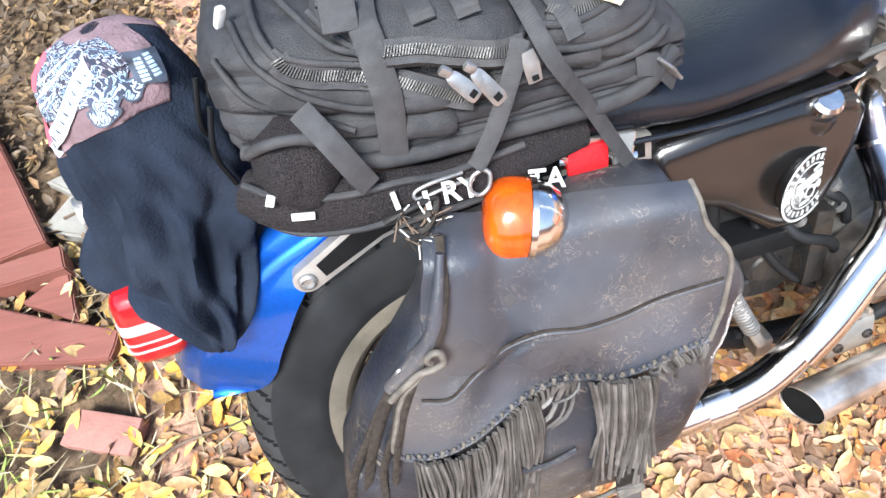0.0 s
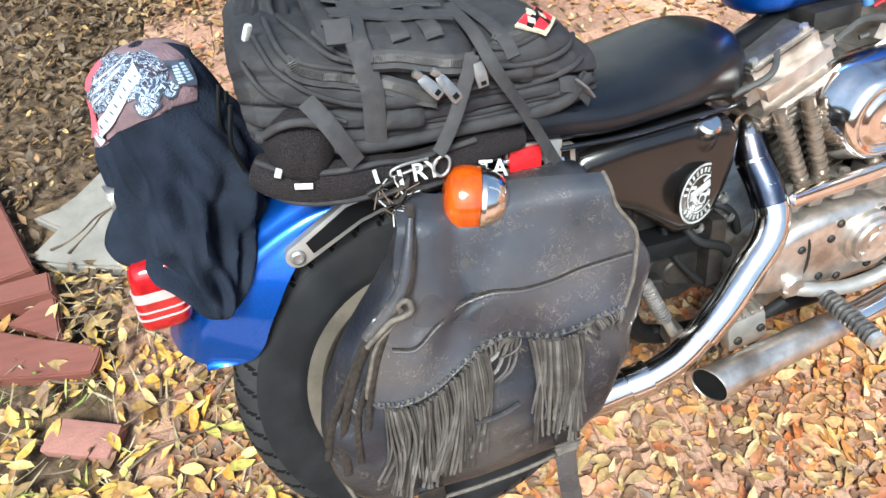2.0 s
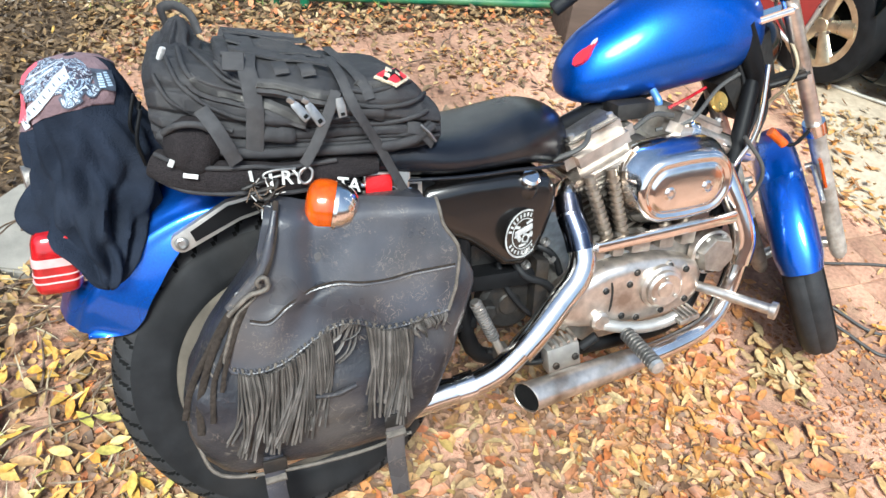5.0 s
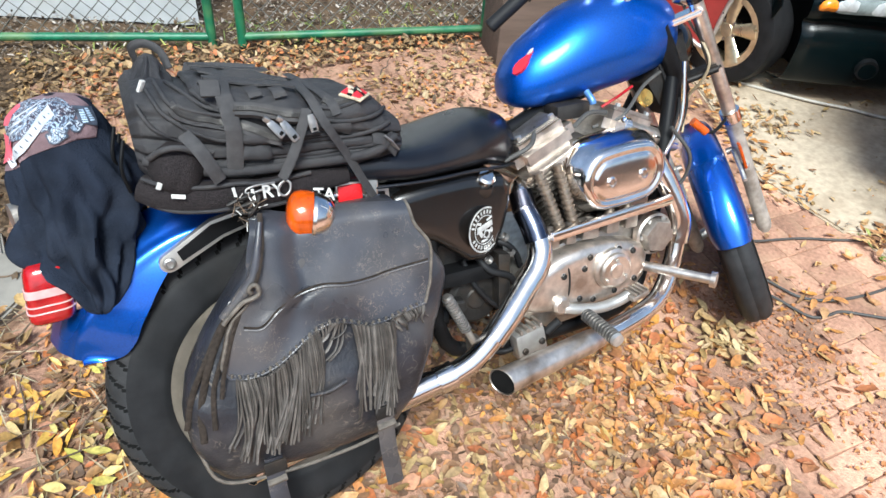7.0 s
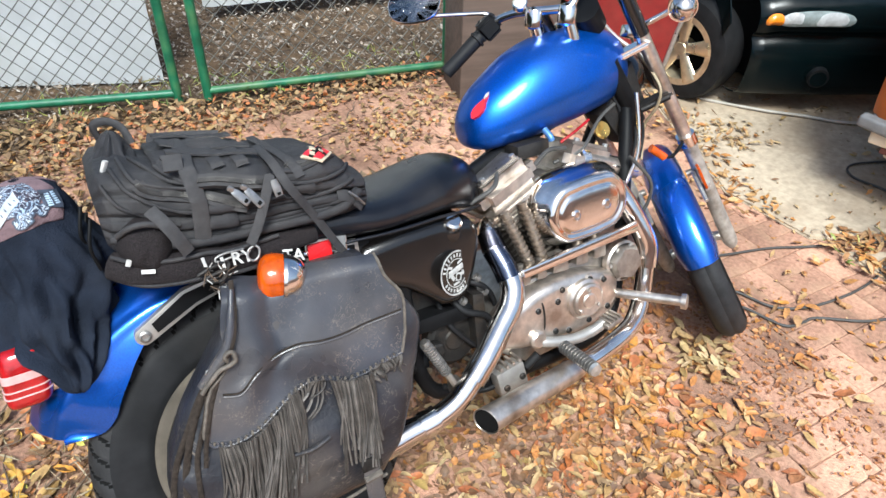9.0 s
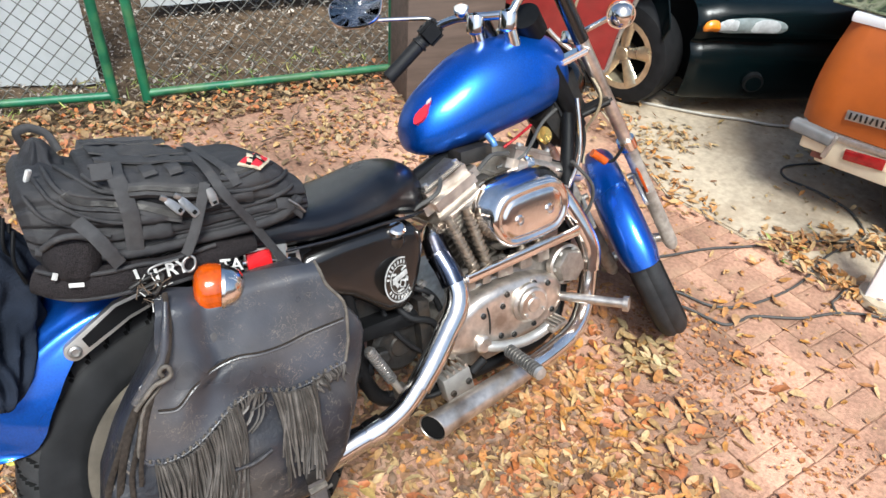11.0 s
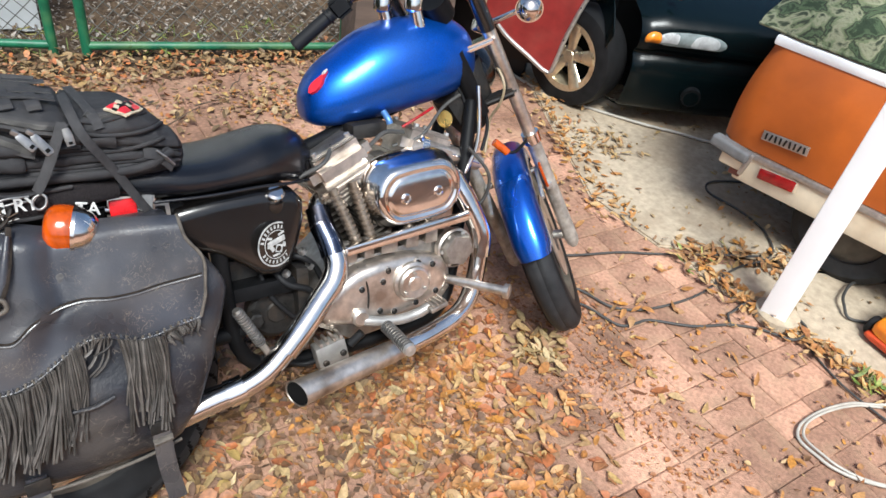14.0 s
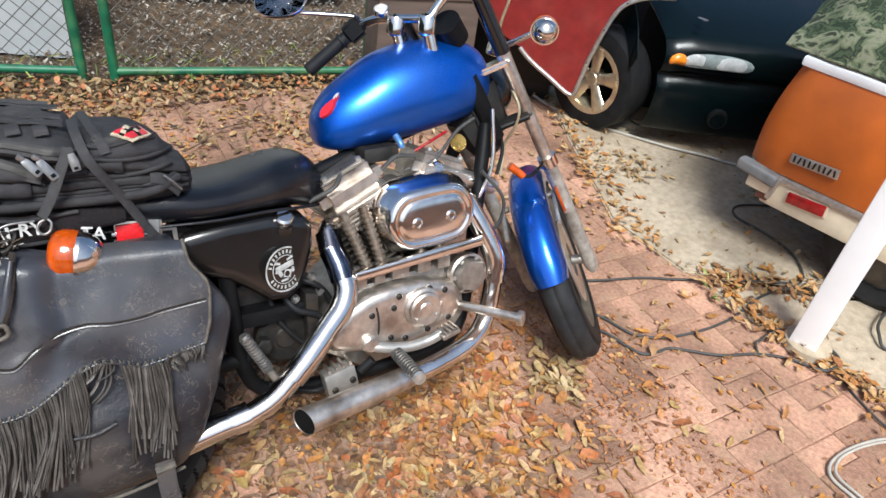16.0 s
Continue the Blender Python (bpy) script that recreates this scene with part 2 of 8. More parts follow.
RED_LENS = material("red_plastic_lens", (0.30, 0.006, 0.009), 0.14, var=0.3, scale=40, bump=0.05, coat=0.6)
PALE_LENS = material("whitish_lens", (0.56, 0.34, 0.33), 0.2, var=0.15, scale=40, bump=0.03, coat=0.5)
REFLECTOR = material("red_reflector", (0.62, 0.015, 0.02), 0.25, var=0.2, scale=200, bump=0.2, bump_scale=400)
WHITE_PRINT = material("white_print", (0.46, 0.45, 0.43), 0.65, var=0.35, scale=50, bump=0.05, stain=0.6, stain_color=(0.22, 0.21, 0.2), stain_scale=30)
PALE_BLUE_PRINT = material("pale_blue_print", (0.28, 0.36, 0.45), 0.75, var=0.45, scale=45, bump=0.1)
WHITE_INK = material("white_cloth_ink", (0.40, 0.42, 0.45), 0.75, var=0.3, scale=40, bump=0.1, stain=0.7, stain_color=(0.22, 0.28, 0.38), stain_scale=30)
GREY_PRINT = material("grey_print", (0.045, 0.055, 0.08), 0.7, var=0.5, scale=60, bump=0.1)
RED_CLOTH = material("faded_red_cloth", (0.50, 0.08, 0.11), 0.85, var=0.25, scale=25, bump=0.2)
PURPLE_CLOTH = material("dusky_mauve_cloth", (0.17, 0.115, 0.125), 0.85, var=0.3, scale=25, bump=0.3, bump_scale=200, spec=0.15)
SHIRT = material("dark_navy_cotton", (0.0125, 0.0165, 0.027), 0.9, var=0.35, scale=14, bump=0.3, bump_scale=250, spec=0.10, stain=0.3, stain_color=(0.030, 0.034, 0.044), stain_scale=9)
PATCH_CREAM = material("cream_patch_thread", (0.50, 0.42, 0.30), 0.8, var=0.3, scale=90, bump=0.3, bump_scale=300)
RED_BADGE = material("red_badge_enamel", (0.55, 0.018, 0.03), 0.35, var=0.2, scale=60, bump=0.05)
GREEN_PAINT = material("green_painted_steel", (0.012, 0.115, 0.055), 0.45, var=0.35, scale=12, bump=0.1, stain=0.6, stain_color=(0.12, 0.16, 0.05), stain_scale=6)
GALV = material("weathered_wire", (0.115, 0.112, 0.098), 0.6, 0.2, var=0.3)
WHITE_PANEL = material("white_corrugated_panel", (0.45, 0.47, 0.485), 0.55, var=0.10, scale=5, bump=0.1, stain=0.35, stain_color=(0.45, 0.45, 0.40), stain_scale=2)
WHITE_PAINT = material("white_gloss_paint", (0.92, 0.92, 0.92), 0.42, var=0.03, scale=7, bump=0.05, bump_scale=50)
CONCRETE = material("pale_weathered_concrete", (0.43, 0.355, 0.26), 0.9, var=0.18, scale=35, bump=0.3, bump_scale=180, stain=0.8, stain_color=(0.23, 0.165, 0.105), stain_scale=1.9, spec=0.2)
BRICK = material("worn_red_paver", (0.40, 0.228, 0.155), 0.9, var=0.28, scale=60, bump=0.5, bump_scale=150, stain=0.55, stain_color=(0.46, 0.31, 0.20), stain_scale=5.5, random=0.28, spec=0.2, damp=0.55)
SOIL = material("leaf_mould_soil", (0.088, 0.060, 0.038), 0.95, var=0.5, scale=28, bump=0.9, bump_scale=60, stain=0.7, stain_color=(0.15, 0.095, 0.052), stain_scale=4, spec=0.2)
DARK_GREEN_CAR = material("dark_green_car_paint", (0.0012, 0.0045, 0.0055), 0.22, 0.0, var=0.1, scale=90, bump=0.01, spec=0.26)
BLACK_PLASTIC = material("black_bumper_plastic", (0.010, 0.011, 0.012), 0.45, var=0.2, bump=0.05, spec=0.3)
RED_CAR = material("faded_maroon_paint", (0.20, 0.018, 0.016), 0.42, var=0.2, scale=14, bump=0.05, stain=0.25, stain_color=(0.30, 0.08, 0.06), stain_scale=6)
ORANGE_CAR = material("faded_orange_paint", (0.45, 0.105, 0.012), 0.42, var=0.12, scale=10, bump=0.05, stain=0.35, stain_color=(0.32, 0.085, 0.018), stain_scale=2.5)
CREAM = material("cream_painted_steel", (0.72, 0.62, 0.46), 0.45, var=0.1, bump=0.05, stain=0.5, stain_color=(0.42, 0.28, 0.15), stain_scale=5)
GOLD_WHEEL = material("pale_gold_alloy_wheel", (0.66, 0.57, 0.40), 0.3, 0.8, var=0.25, bump=0.05, stain=0.4, stain_color=(0.30, 0.22, 0.10), stain_scale=14)
def camouflage():
    m = material("camouflage_cloth", (0.1, 0.12, 0.05), 0.9, var=0.3, scale=30, bump=0.4, bump_scale=120, spec=0.15)
    n, l = m.node_tree.nodes, m.node_tree.links
    tc, noi, ramp = n.new("ShaderNodeTexCoord"), n.new("ShaderNodeTexNoise"), n.new("ShaderNodeValToRGB")
    noi.inputs["Scale"].default_value, noi.inputs["Detail"].default_value, noi.inputs["Distortion"].default_value = 13.0, 5.0, 0.6
    l.new(tc.outputs["Object"], noi.inputs["Vector"])
    l.new(noi.outputs[0], ramp.inputs[0])
    ramp.color_ramp.interpolation = "EASE"
    e = ramp.color_ramp.elements
    e[0].color, e[1].color, e[1].position = (0.014, 0.02, 0.015, 1), (0.24, 0.245, 0.16, 1), 0.58
    for at, c in ((0.38, (0.035, 0.05, 0.03, 1)), (0.44, (0.08, 0.11, 0.06, 1)), (0.48, (0.035, 0.042, 0.03, 1)), (0.53, (0.145, 0.17, 0.095, 1)), (0.66, (0.04, 0.05, 0.033, 1))):
        e.new(at).color = c
    l.new(ramp.outputs[0], n["Principled BSDF"].inputs["Base Color"])
    return m


CAMO = camouflage()


def printed_art(name, colors, size):
    """Busy printed figures: flat inks in small wandering shapes."""
    m = material(name, (0.5, 0.5, 0.5), 0.8, bump=0.15, bump_scale=200, spec=0.15)
    n, l = m.node_tree.nodes, m.node_tree.links
    tc, noi, ramp = n.new("ShaderNodeTexCoord"), n.new("ShaderNodeTexNoise"), n.new("ShaderNodeValToRGB")
    noi.inputs["Scale"].default_value, noi.inputs["Detail"].default_value, noi.inputs["Distortion"].default_value = size, 2.0, 2.2
    l.new(tc.outputs["Object"], noi.inputs["Vector"])
    l.new(noi.outputs[0], ramp.inputs[0])
    ramp.color_ramp.interpolation = "CONSTANT"
    e = ramp.color_ramp.elements
    e[0].color, e[1].color, e[1].position = (*colors[0], 1), (*colors[-1], 1), 0.66
    for k, c in enumerate(colors[1:-1]):
        e.new(0.40 + 0.26 * k / (len(colors) - 2)).color = (*c, 1)
    l.new(ramp.outputs[0], n["Principled BSDF"].inputs["Base Color"])
    return m


ART = printed_art("blue_white_scarf_art", [(0.030, 0.032, 0.05), (0.09, 0.07, 0.085), (0.34, 0.39, 0.46), (0.035, 0.035, 0.055), (0.055, 0.06, 0.09), (0.22, 0.30, 0.40), (0.04, 0.04, 0.06)], 52)
ART_PALE = printed_art("pale_scarf_art", [(0.05, 0.055, 0.085), (0.27, 0.35, 0.45), (0.045, 0.05, 0.075), (0.40, 0.45, 0.51), (0.06, 0.06, 0.085), (0.34, 0.41, 0.49)], 44)
MAHOGANY = material("red_brown_painted_wood", (0.150, 0.050, 0.035), 0.65, var=0.14, scale=16, bump=0.12, bump_scale=60, stain=0.4, stain_color=(0.20, 0.088, 0.066), stain_scale=5, stretch=(0.3, 3, 3))
SLATE = material("grey_flagstone", (0.20, 0.185, 0.16), 0.9, var=0.2, scale=12, bump=0.5, bump_scale=30, stain=0.4, stain_color=(0.22, 0.20, 0.17), stain_scale=4)
VALVE_BLUE = material("blue_anodised_valve", (0.10, 0.22, 0.48), 0.35, 0.4, var=0.2, bump=0.05)
BRASS = material("tarnished_brass", (0.62, 0.40, 0.11), 0.28, 0.9, var=0.25, scale=50, bump=0.05, stain=0.4, stain_color=(0.25, 0.14, 0.04), stain_scale=20)
FIN_METAL = material("grimy_finned_casting", (0.13, 0.115, 0.098), 0.48, 0.7, var=0.3, scale=40, bump=0.12, stain=0.6, stain_color=(0.06, 0.045, 0.032), stain_scale=18)
PUSHROD = material("rusty_ribbed_tube", (0.25, 0.205, 0.16), 0.38, 0.75, var=0.3, scale=60, bump=0.08, stain=0.6, stain_color=(0.15, 0.10, 0.065), stain_scale=22)
PULL_STEEL = material("zip_pull_steel", (0.34, 0.335, 0.33), 0.30, 0.8, var=0.3, scale=90, bump=0.08, stain=0.5, stain_color=(0.16, 0.15, 0.14), stain_scale=45)
TWIG = material("dry_twig_bark", (0.11, 0.075, 0.05), 0.9, var=0.4, bump=0.4)
CABLE = material("dark_rubber_cable", (0.05, 0.048, 0.045), 0.6, var=0.25, bump=0.1)
TOY_ORANGE = material("orange_toy_plastic", (0.72, 0.19, 0.008), 0.35, var=0.15, scale=12, bump=0.04, stain=0.6, stain_color=(0.75, 0.42, 0.02), stain_scale=14)
TOY_RED = material("red_toy_plastic", (0.42, 0.05, 0.012), 0.4, var=0.2, scale=20, bump=0.04)
TOY_PINK = material("magenta_toy_plastic", (0.60, 0.03, 0.16), 0.35, var=0.15, scale=20, bump=0.03)
TOY_WINDOW = material("cloudy_blue_plastic", (0.20, 0.24, 0.32), 0.25, var=0.2, scale=20, bump=0.03)
HOSE = material("pale_plastic_hose", (0.42, 0.39, 0.34), 0.5, var=0.15, bump=0.03)
CABLE_TAN = material("tan_sheathed_cable", (0.30, 0.24, 0.15), 0.5, var=0.15, bump=0.05)
DRY_LEAVES = leaf_material("dry_oak_leaves", [(0.42, 0.30, 0.14), (0.33, 0.18, 0.06), (0.46, 0.35, 0.185), (0.21, 0.115, 0.05), (0.36, 0.15, 0.035), (0.43, 0.31, 0.145), (0.16, 0.095, 0.046), (0.39, 0.27, 0.085)])
YELLOW_LEAVES = leaf_material("yellow_and_tan_leaves", [(0.42, 0.27, 0.09), (0.25, 0.145, 0.05), (0.50, 0.36, 0.15), (0.13, 0.070, 0.030), (0.46, 0.29, 0.05), (0.32, 0.18, 0.075), (0.10, 0.055, 0.028), (0.40, 0.20, 0.05)])
DARK_LEAVES = leaf_material("damp_brown_leaves", [(0.078, 0.048, 0.024), (0.130, 0.080, 0.036), (0.042, 0.027, 0.016), (0.175, 0.108, 0.044), (0.095, 0.060, 0.030), (0.060, 0.039, 0.022)])
GOLD_LEAVES = leaf_material("golden_leaves", [(0.52, 0.33, 0.06), (0.48, 0.22, 0.03), (0.55, 0.44, 0.16), (0.40, 0.36, 0.07)])
STRAW = leaf_material("dry_straw", [(0.34, 0.28, 0.17), (0.24, 0.18, 0.10), (0.40, 0.34, 0.22), (0.16, 0.11, 0.07)])
ORANGE_BITS = leaf_material("orange_leaf_bits", [(0.40, 0.17, 0.055), (0.30, 0.11, 0.04), (0.44, 0.22, 0.08), (0.34, 0.14, 0.05), (0.25, 0.10, 0.045)])
GREY_LITTER = leaf_material("grey_weathered_litter", [(0.32, 0.275, 0.23), (0.18, 0.145, 0.12), (0.44, 0.39, 0.335), (0.24, 0.19, 0.145), (0.12, 0.095, 0.075), (0.36, 0.30, 0.225)])
RUST_LEAVES = leaf_material("rust_leaves", [(0.40, 0.13, 0.035), (0.30, 0.10, 0.04), (0.46, 0.20, 0.06), (0.24, 0.10, 0.05), (0.36, 0.16, 0.07)])
TAN_LEAVES = leaf_material("tan_gold_leaves", [(0.29, 0.19, 0.085), (0.19, 0.115, 0.05), (0.34, 0.245, 0.13), (0.25, 0.145, 0.055), (0.14, 0.085, 0.042), (0.31, 0.20, 0.08)])
BROWN_LITTER = leaf_material("red_brown_litter", [(0.20, 0.105, 0.055), (0.13, 0.072, 0.042), (0.27, 0.15, 0.08), (0.17, 0.085, 0.04), (0.10, 0.06, 0.036), (0.23, 0.13, 0.065)])
AUTUMN_LEAVES = leaf_material("orange_and_tan_oak_leaves", [(0.44, 0.29, 0.13), (0.40, 0.17, 0.045), (0.48, 0.33, 0.16), (0.28, 0.115, 0.04), (0.45, 0.20, 0.035), (0.20, 0.10, 0.048), (0.46, 0.30, 0.11)])
GREEN_BITS = leaf_material("green_weed_blades", [(0.10, 0.17, 0.03), (0.22, 0.27, 0.05), (0.36, 0.33, 0.10), (0.08, 0.13, 0.03)])


# ---- mesh helpers ----
def mesh_part(name, verts, faces, mat, parent=None, label="", smooth=True, angle=40):
    me = bpy.data.meshes.new(name)
    me.from_pydata([tuple(v) for v in verts], [], faces)
    me.validate()
    me.update()
    if mat:
        me.materials.append(mat)
    ob = new(name, me)
    if smooth:
        me.shade_smooth()
        if angle < 180:
            me.set_sharp_from_angle(angle=radians(angle))
    if parent:
        ob.parent = parent
    if label:
        tagged(ob, label)
    return ob


def part(name, bm, mat, parent=None, label="", smooth=True, angle=40):
    """Links a bmesh as one mesh object under a thing or a part."""
    me = bpy.data.meshes.new(name)
    bmesh.ops.recalc_face_normals(bm, faces=bm.faces)
    bm.to_mesh(me)
    bm.free()
    me.materials.append(mat)
    ob = new(name, me)
    if smooth:
        me.shade_smooth()
        me.set_sharp_from_angle(angle=radians(angle))
    if parent:
        ob.parent = parent
    if label:
        tagged(ob, label)
    return ob


def thing(name, label, category, m=None, group="", kind=""):
    ob = new(name)
    ob.empty_display_size = 0.1
    if m is not None:
        ob.matrix_world = m
    return tagged(ob, label, category, group, kind)


def box(name, center, size, mat, parent=None, bevel=0.004, turn=(0, 0, 0), label="", segments=2):
    bm = bmesh.new()
    bmesh.ops.create_cube(bm, size=1.0)
    bmesh.ops.scale(bm, vec=size, verts=bm.verts)
    if bevel:
        bmesh.ops.bevel(bm, geom=list(bm.edges), offset=min(bevel, min(size) * 0.45), segments=segments, affect="EDGES", profile=0.6)
    bm.transform(pose(*center, *turn))
    return part(name, bm, mat, parent, label)


def spline(pts, steps=6):
    """Catmull-Rom through points of any dimension."""
    p = [np.array(q, float) for q in pts]
    p = [2 * p[0] - p[1], *p, 2 * p[-1] - p[-2]]
    out = []
    for i in range(1, len(p) - 2):
        for k in range(steps):
            t = k / steps
            a, b, c, d = p[i - 1:i + 3]
            out.append(0.5 * (2 * b + (c - a) * t + (2 * a - 5 * b + 4 * c - d) * t * t + (3 * b - a - 3 * c + d) * t ** 3))
    out.append(p[-2])
    return out


def tube(name, pts, r, mat, parent=None, segs=14, steps=6, label="", flat=1.0, up=None, open_end=False):
    """A round or flattened tube; each point may carry its own radius as a fourth number."""
    q = spline([(*p[:3], p[3] if len(p) > 3 else r) for p in pts], steps) if steps > 1 else [np.array((*p[:3], p[3] if len(p) > 3 else r), float) for p in pts]
    verts, faces = [], []
    ref = Vector(up) if up else None
    for i, p in enumerate(q):
        a, b = q[max(i - 1, 0)], q[min(i + 1, len(q) - 1)]
        t = Vector((b - a)[:3]).normalized()
        if ref is None:
            ref = t.orthogonal().normalized()
        n = (ref - t * ref.dot(t)).normalized()
        if not up:
            ref = n
        s = t.cross(n)
        for k in range(segs):
            ang = 2 * math.pi * k / segs
            verts.append(Vector(p[:3]) + n * (math.cos(ang) * p[3] * flat) + s * (math.sin(ang) * p[3]))
    for i in range(len(q) - 1):
        for k in range(segs):
            k2 = (k + 1) % segs
            faces.append((i * segs + k, i * segs + k2, (i + 1) * segs + k2, (i + 1) * segs + k))
    if not open_end:
        faces.append(tuple(range(segs))[::-1])
        faces.append(tuple((len(q) - 1) * segs + k for k in range(segs)))
    return mesh_part(name, verts, faces, mat, parent, label)


def lathe(name, profile, center, axis, mat, parent=None, segs=48, label="", warp=None, angle=35):
    """Turns (along, radius) pairs round an axis through center."""
    ax = Vector(axis).normalized()
    n = ax.orthogonal().normalized()
    s = ax.cross(n)
    verts, faces = [], []
    for i, (a, r) in enumerate(profile):
        for k in range(segs):
            ang = 2 * math.pi * k / segs
            rr = r + (warp(i, k) if warp else 0)
            verts.append(Vector(center) + ax * a + n * (rr * math.cos(ang)) + s * (rr * math.sin(ang)))
    for i in range(len(profile) - 1):
        for k in range(segs):
            k2 = (k + 1) % segs
            faces.append((i * segs + k, i * segs + k2, (i + 1) * segs + k2, (i + 1) * segs + k))
    return mesh_part(name, verts, faces, mat, parent, label, angle=angle)


def loft(name, rings, mat, parent=None, label="", caps=True, angle=50):
    """Joins rings of equal length."""
    n = len(rings[0])
    verts = [v for ring in rings for v in ring]
    faces = [(i * n + k, i * n + (k + 1) % n, (i + 1) * n + (k + 1) % n, (i + 1) * n + k) for i in range(len(rings) - 1) for k in range(n)]
    if caps:
        faces += [tuple(range(n))[::-1], tuple((len(rings) - 1) * n + k for k in range(n))]
    return mesh_part(name, verts, faces, mat, parent, label, angle=angle)


def sheet(name, f, nu, nv, thick, mat, parent=None, label=""):
    """A curved sheet with thickness; f(u, v) gives the outer face."""
    top = [[Vector(f(i / nu, j / nv)) for j in range(nv + 1)] for i in range(nu + 1)]
    verts, faces = [], []
    nor = []
    for i in range(nu + 1):
        for j in range(nv + 1):
            du = top[min(i + 1, nu)][j] - top[max(i - 1, 0)][j]
            dv = top[i][min(j + 1, nv)] - top[i][max(j - 1, 0)]
            nor.append(du.cross(dv).normalized())
            verts.append(top[i][j])
    c = len(verts)
    verts += [v - n * thick for v, n in zip(verts, nor)]
    w = nv + 1
    for i in range(nu):
        for j in range(nv):
            a, b, d, e = i * w + j, (i + 1) * w + j, (i + 1) * w + j + 1, i * w + j + 1
            faces += [(a, b, d, e), (c + e, c + d, c + b, c + a)]
    for i in range(nu):
        for j in (0, nv):
            a, b = i * w + j, (i + 1) * w + j
            faces.append((a, b, c + b, c + a) if j else (b, a, c + a, c + b))
    for j in range(nv):
        for i in (0, nu):
            a, b = i * w + j, i * w + j + 1
            faces.append((b, a, c + a, c + b) if i else (a, b, c + b, c + a))
    return mesh_part(name, verts, faces, mat, parent, label, angle=60)


def plate(name, outline, d0, d1, mat, parent=None, label="", bevel=0.003, segments=2):
    """A plate cut to an outline of (x, h) that reaches from d0 to d1 to the right."""
    bm = bmesh.new()
    vs = [bm.verts.new((x, -d0, h)) for x, h in outline]
    face = bm.faces.new(vs)
    out = bmesh.ops.extrude_face_region(bm, geom=[face])
    bmesh.ops.translate(bm, vec=(0, -(d1 - d0), 0), verts=[v for v in out["geom"] if isinstance(v, bmesh.types.BMVert)])
    bmesh.ops.recalc_face_normals(bm, faces=bm.faces)
    if bevel:
        rim = [e for e in bm.edges if all(abs(v.co.y + d1) < 1e-6 for v in e.verts)]
        bmesh.ops.bevel(bm, geom=rim, offset=bevel, segments=segments, affect="EDGES", profile=0.6)
    return part(name, bm, mat, parent, label)


def lerp_table(x, table):
    xs, ys = zip(*table)
    return float(np.interp(x, xs, ys))


def P(x, d, h):
    """A point of the motorcycle: forwards, to its right, up."""
    return Vector((x, -d, h))


def rounded_ring(cx, cd, ch, half_w, half_h, n=28, power=3.0):
    """A ring across the motorcycle, a rounded rectangle about (d, h) at x."""
    out = []
    for k in range(n):
        a = 2 * math.pi * k / n
        c, s = math.cos(a), math.sin(a)
        out.append(P(cx, cd + half_w * math.copysign(abs(c) ** (2 / power), c), ch + half_h * math.copysign(abs(s) ** (2 / power), s)))
    return out

# ---- the ground ----
def ground_sheet():
    xs = sorted(set(list(np.linspace(-60, 60, 25)) + list(np.linspace(-3, 6, 91))))
    ys = sorted(set(list(np.linspace(-60, 60, 25)) + list(np.linspace(-3, 6, 91))))
    verts, faces = [], []
    for x in xs:
        for y in ys:
            near = abs(x - 1.5) < 4 and abs(y - 1.5) < 4
            verts.append((x, y, -0.018 + (0.006 * noise.noise((x * 3, y * 3, 0)) if near else 0)))
    w = len(ys)
    for i in range(len(xs) - 1):
        for j in range(w - 1):
            faces.append((i * w + j, (i + 1) * w + j, (i + 1) * w + j + 1, i * w + j + 1))
    ob = mesh_part("ground", verts, faces, SOIL)
    return tagged(ob, "damp brown leaf-mould soil under fallen leaves", "ground", kind="structure")


ground_sheet()


def slab(name, outline, top, label):
    bm = bmesh.new()
    f = bm.faces.new([bm.verts.new((x, y, -0.05)) for x, y in outline])
    out = bmesh.ops.extrude_face_region(bm, geom=[f])
    bmesh.ops.translate(bm, vec=(0, 0, top + 0.05), verts=[v for v in out["geom"] if isinstance(v, bmesh.types.BMVert)])
    bmesh.ops.recalc_face_normals(bm, faces=bm.faces)
    bmesh.ops.bevel(bm, geom=[e for e in bm.edges if all(v.co.z > top - 0.001 for v in e.verts)], offset=0.008, segments=2, affect="EDGES")
    return tagged(part(name, bm, CONCRETE), label, "concrete slab", kind="structure")


slab("pavement", [(2.60, 2.10), (2.13, 0.62), (2.21, 0.235), (4.6, -0.80), (7.0, -0.4), (7.0, 5.0), (3.4, 5.0)], 0.012, "pale weathered concrete driveway slab with leaf stains")
slab("pavement", [(2.25, 0.125), (2.28, -0.09), (2.35, -0.325), (2.44, -0.57), (2.75, -1.5), (7.0, -1.5), (7.0, -0.55), (4.6, -0.92)], 0.012, "pale weathered concrete slab under a white post")

# unseen red plane, added so that the chrome reflects a warm ground
tagged(mesh_part("paving_rear", [(-6, -8.9, -0.012), (7, -8.9, -0.012), (7, -1.32, -0.012), (-6, -1.32, -0.012)], [(0, 1, 2, 3)], BRICK, smooth=False), "unseen red paving added for warm reflections in the chrome", "paving", kind="structure")
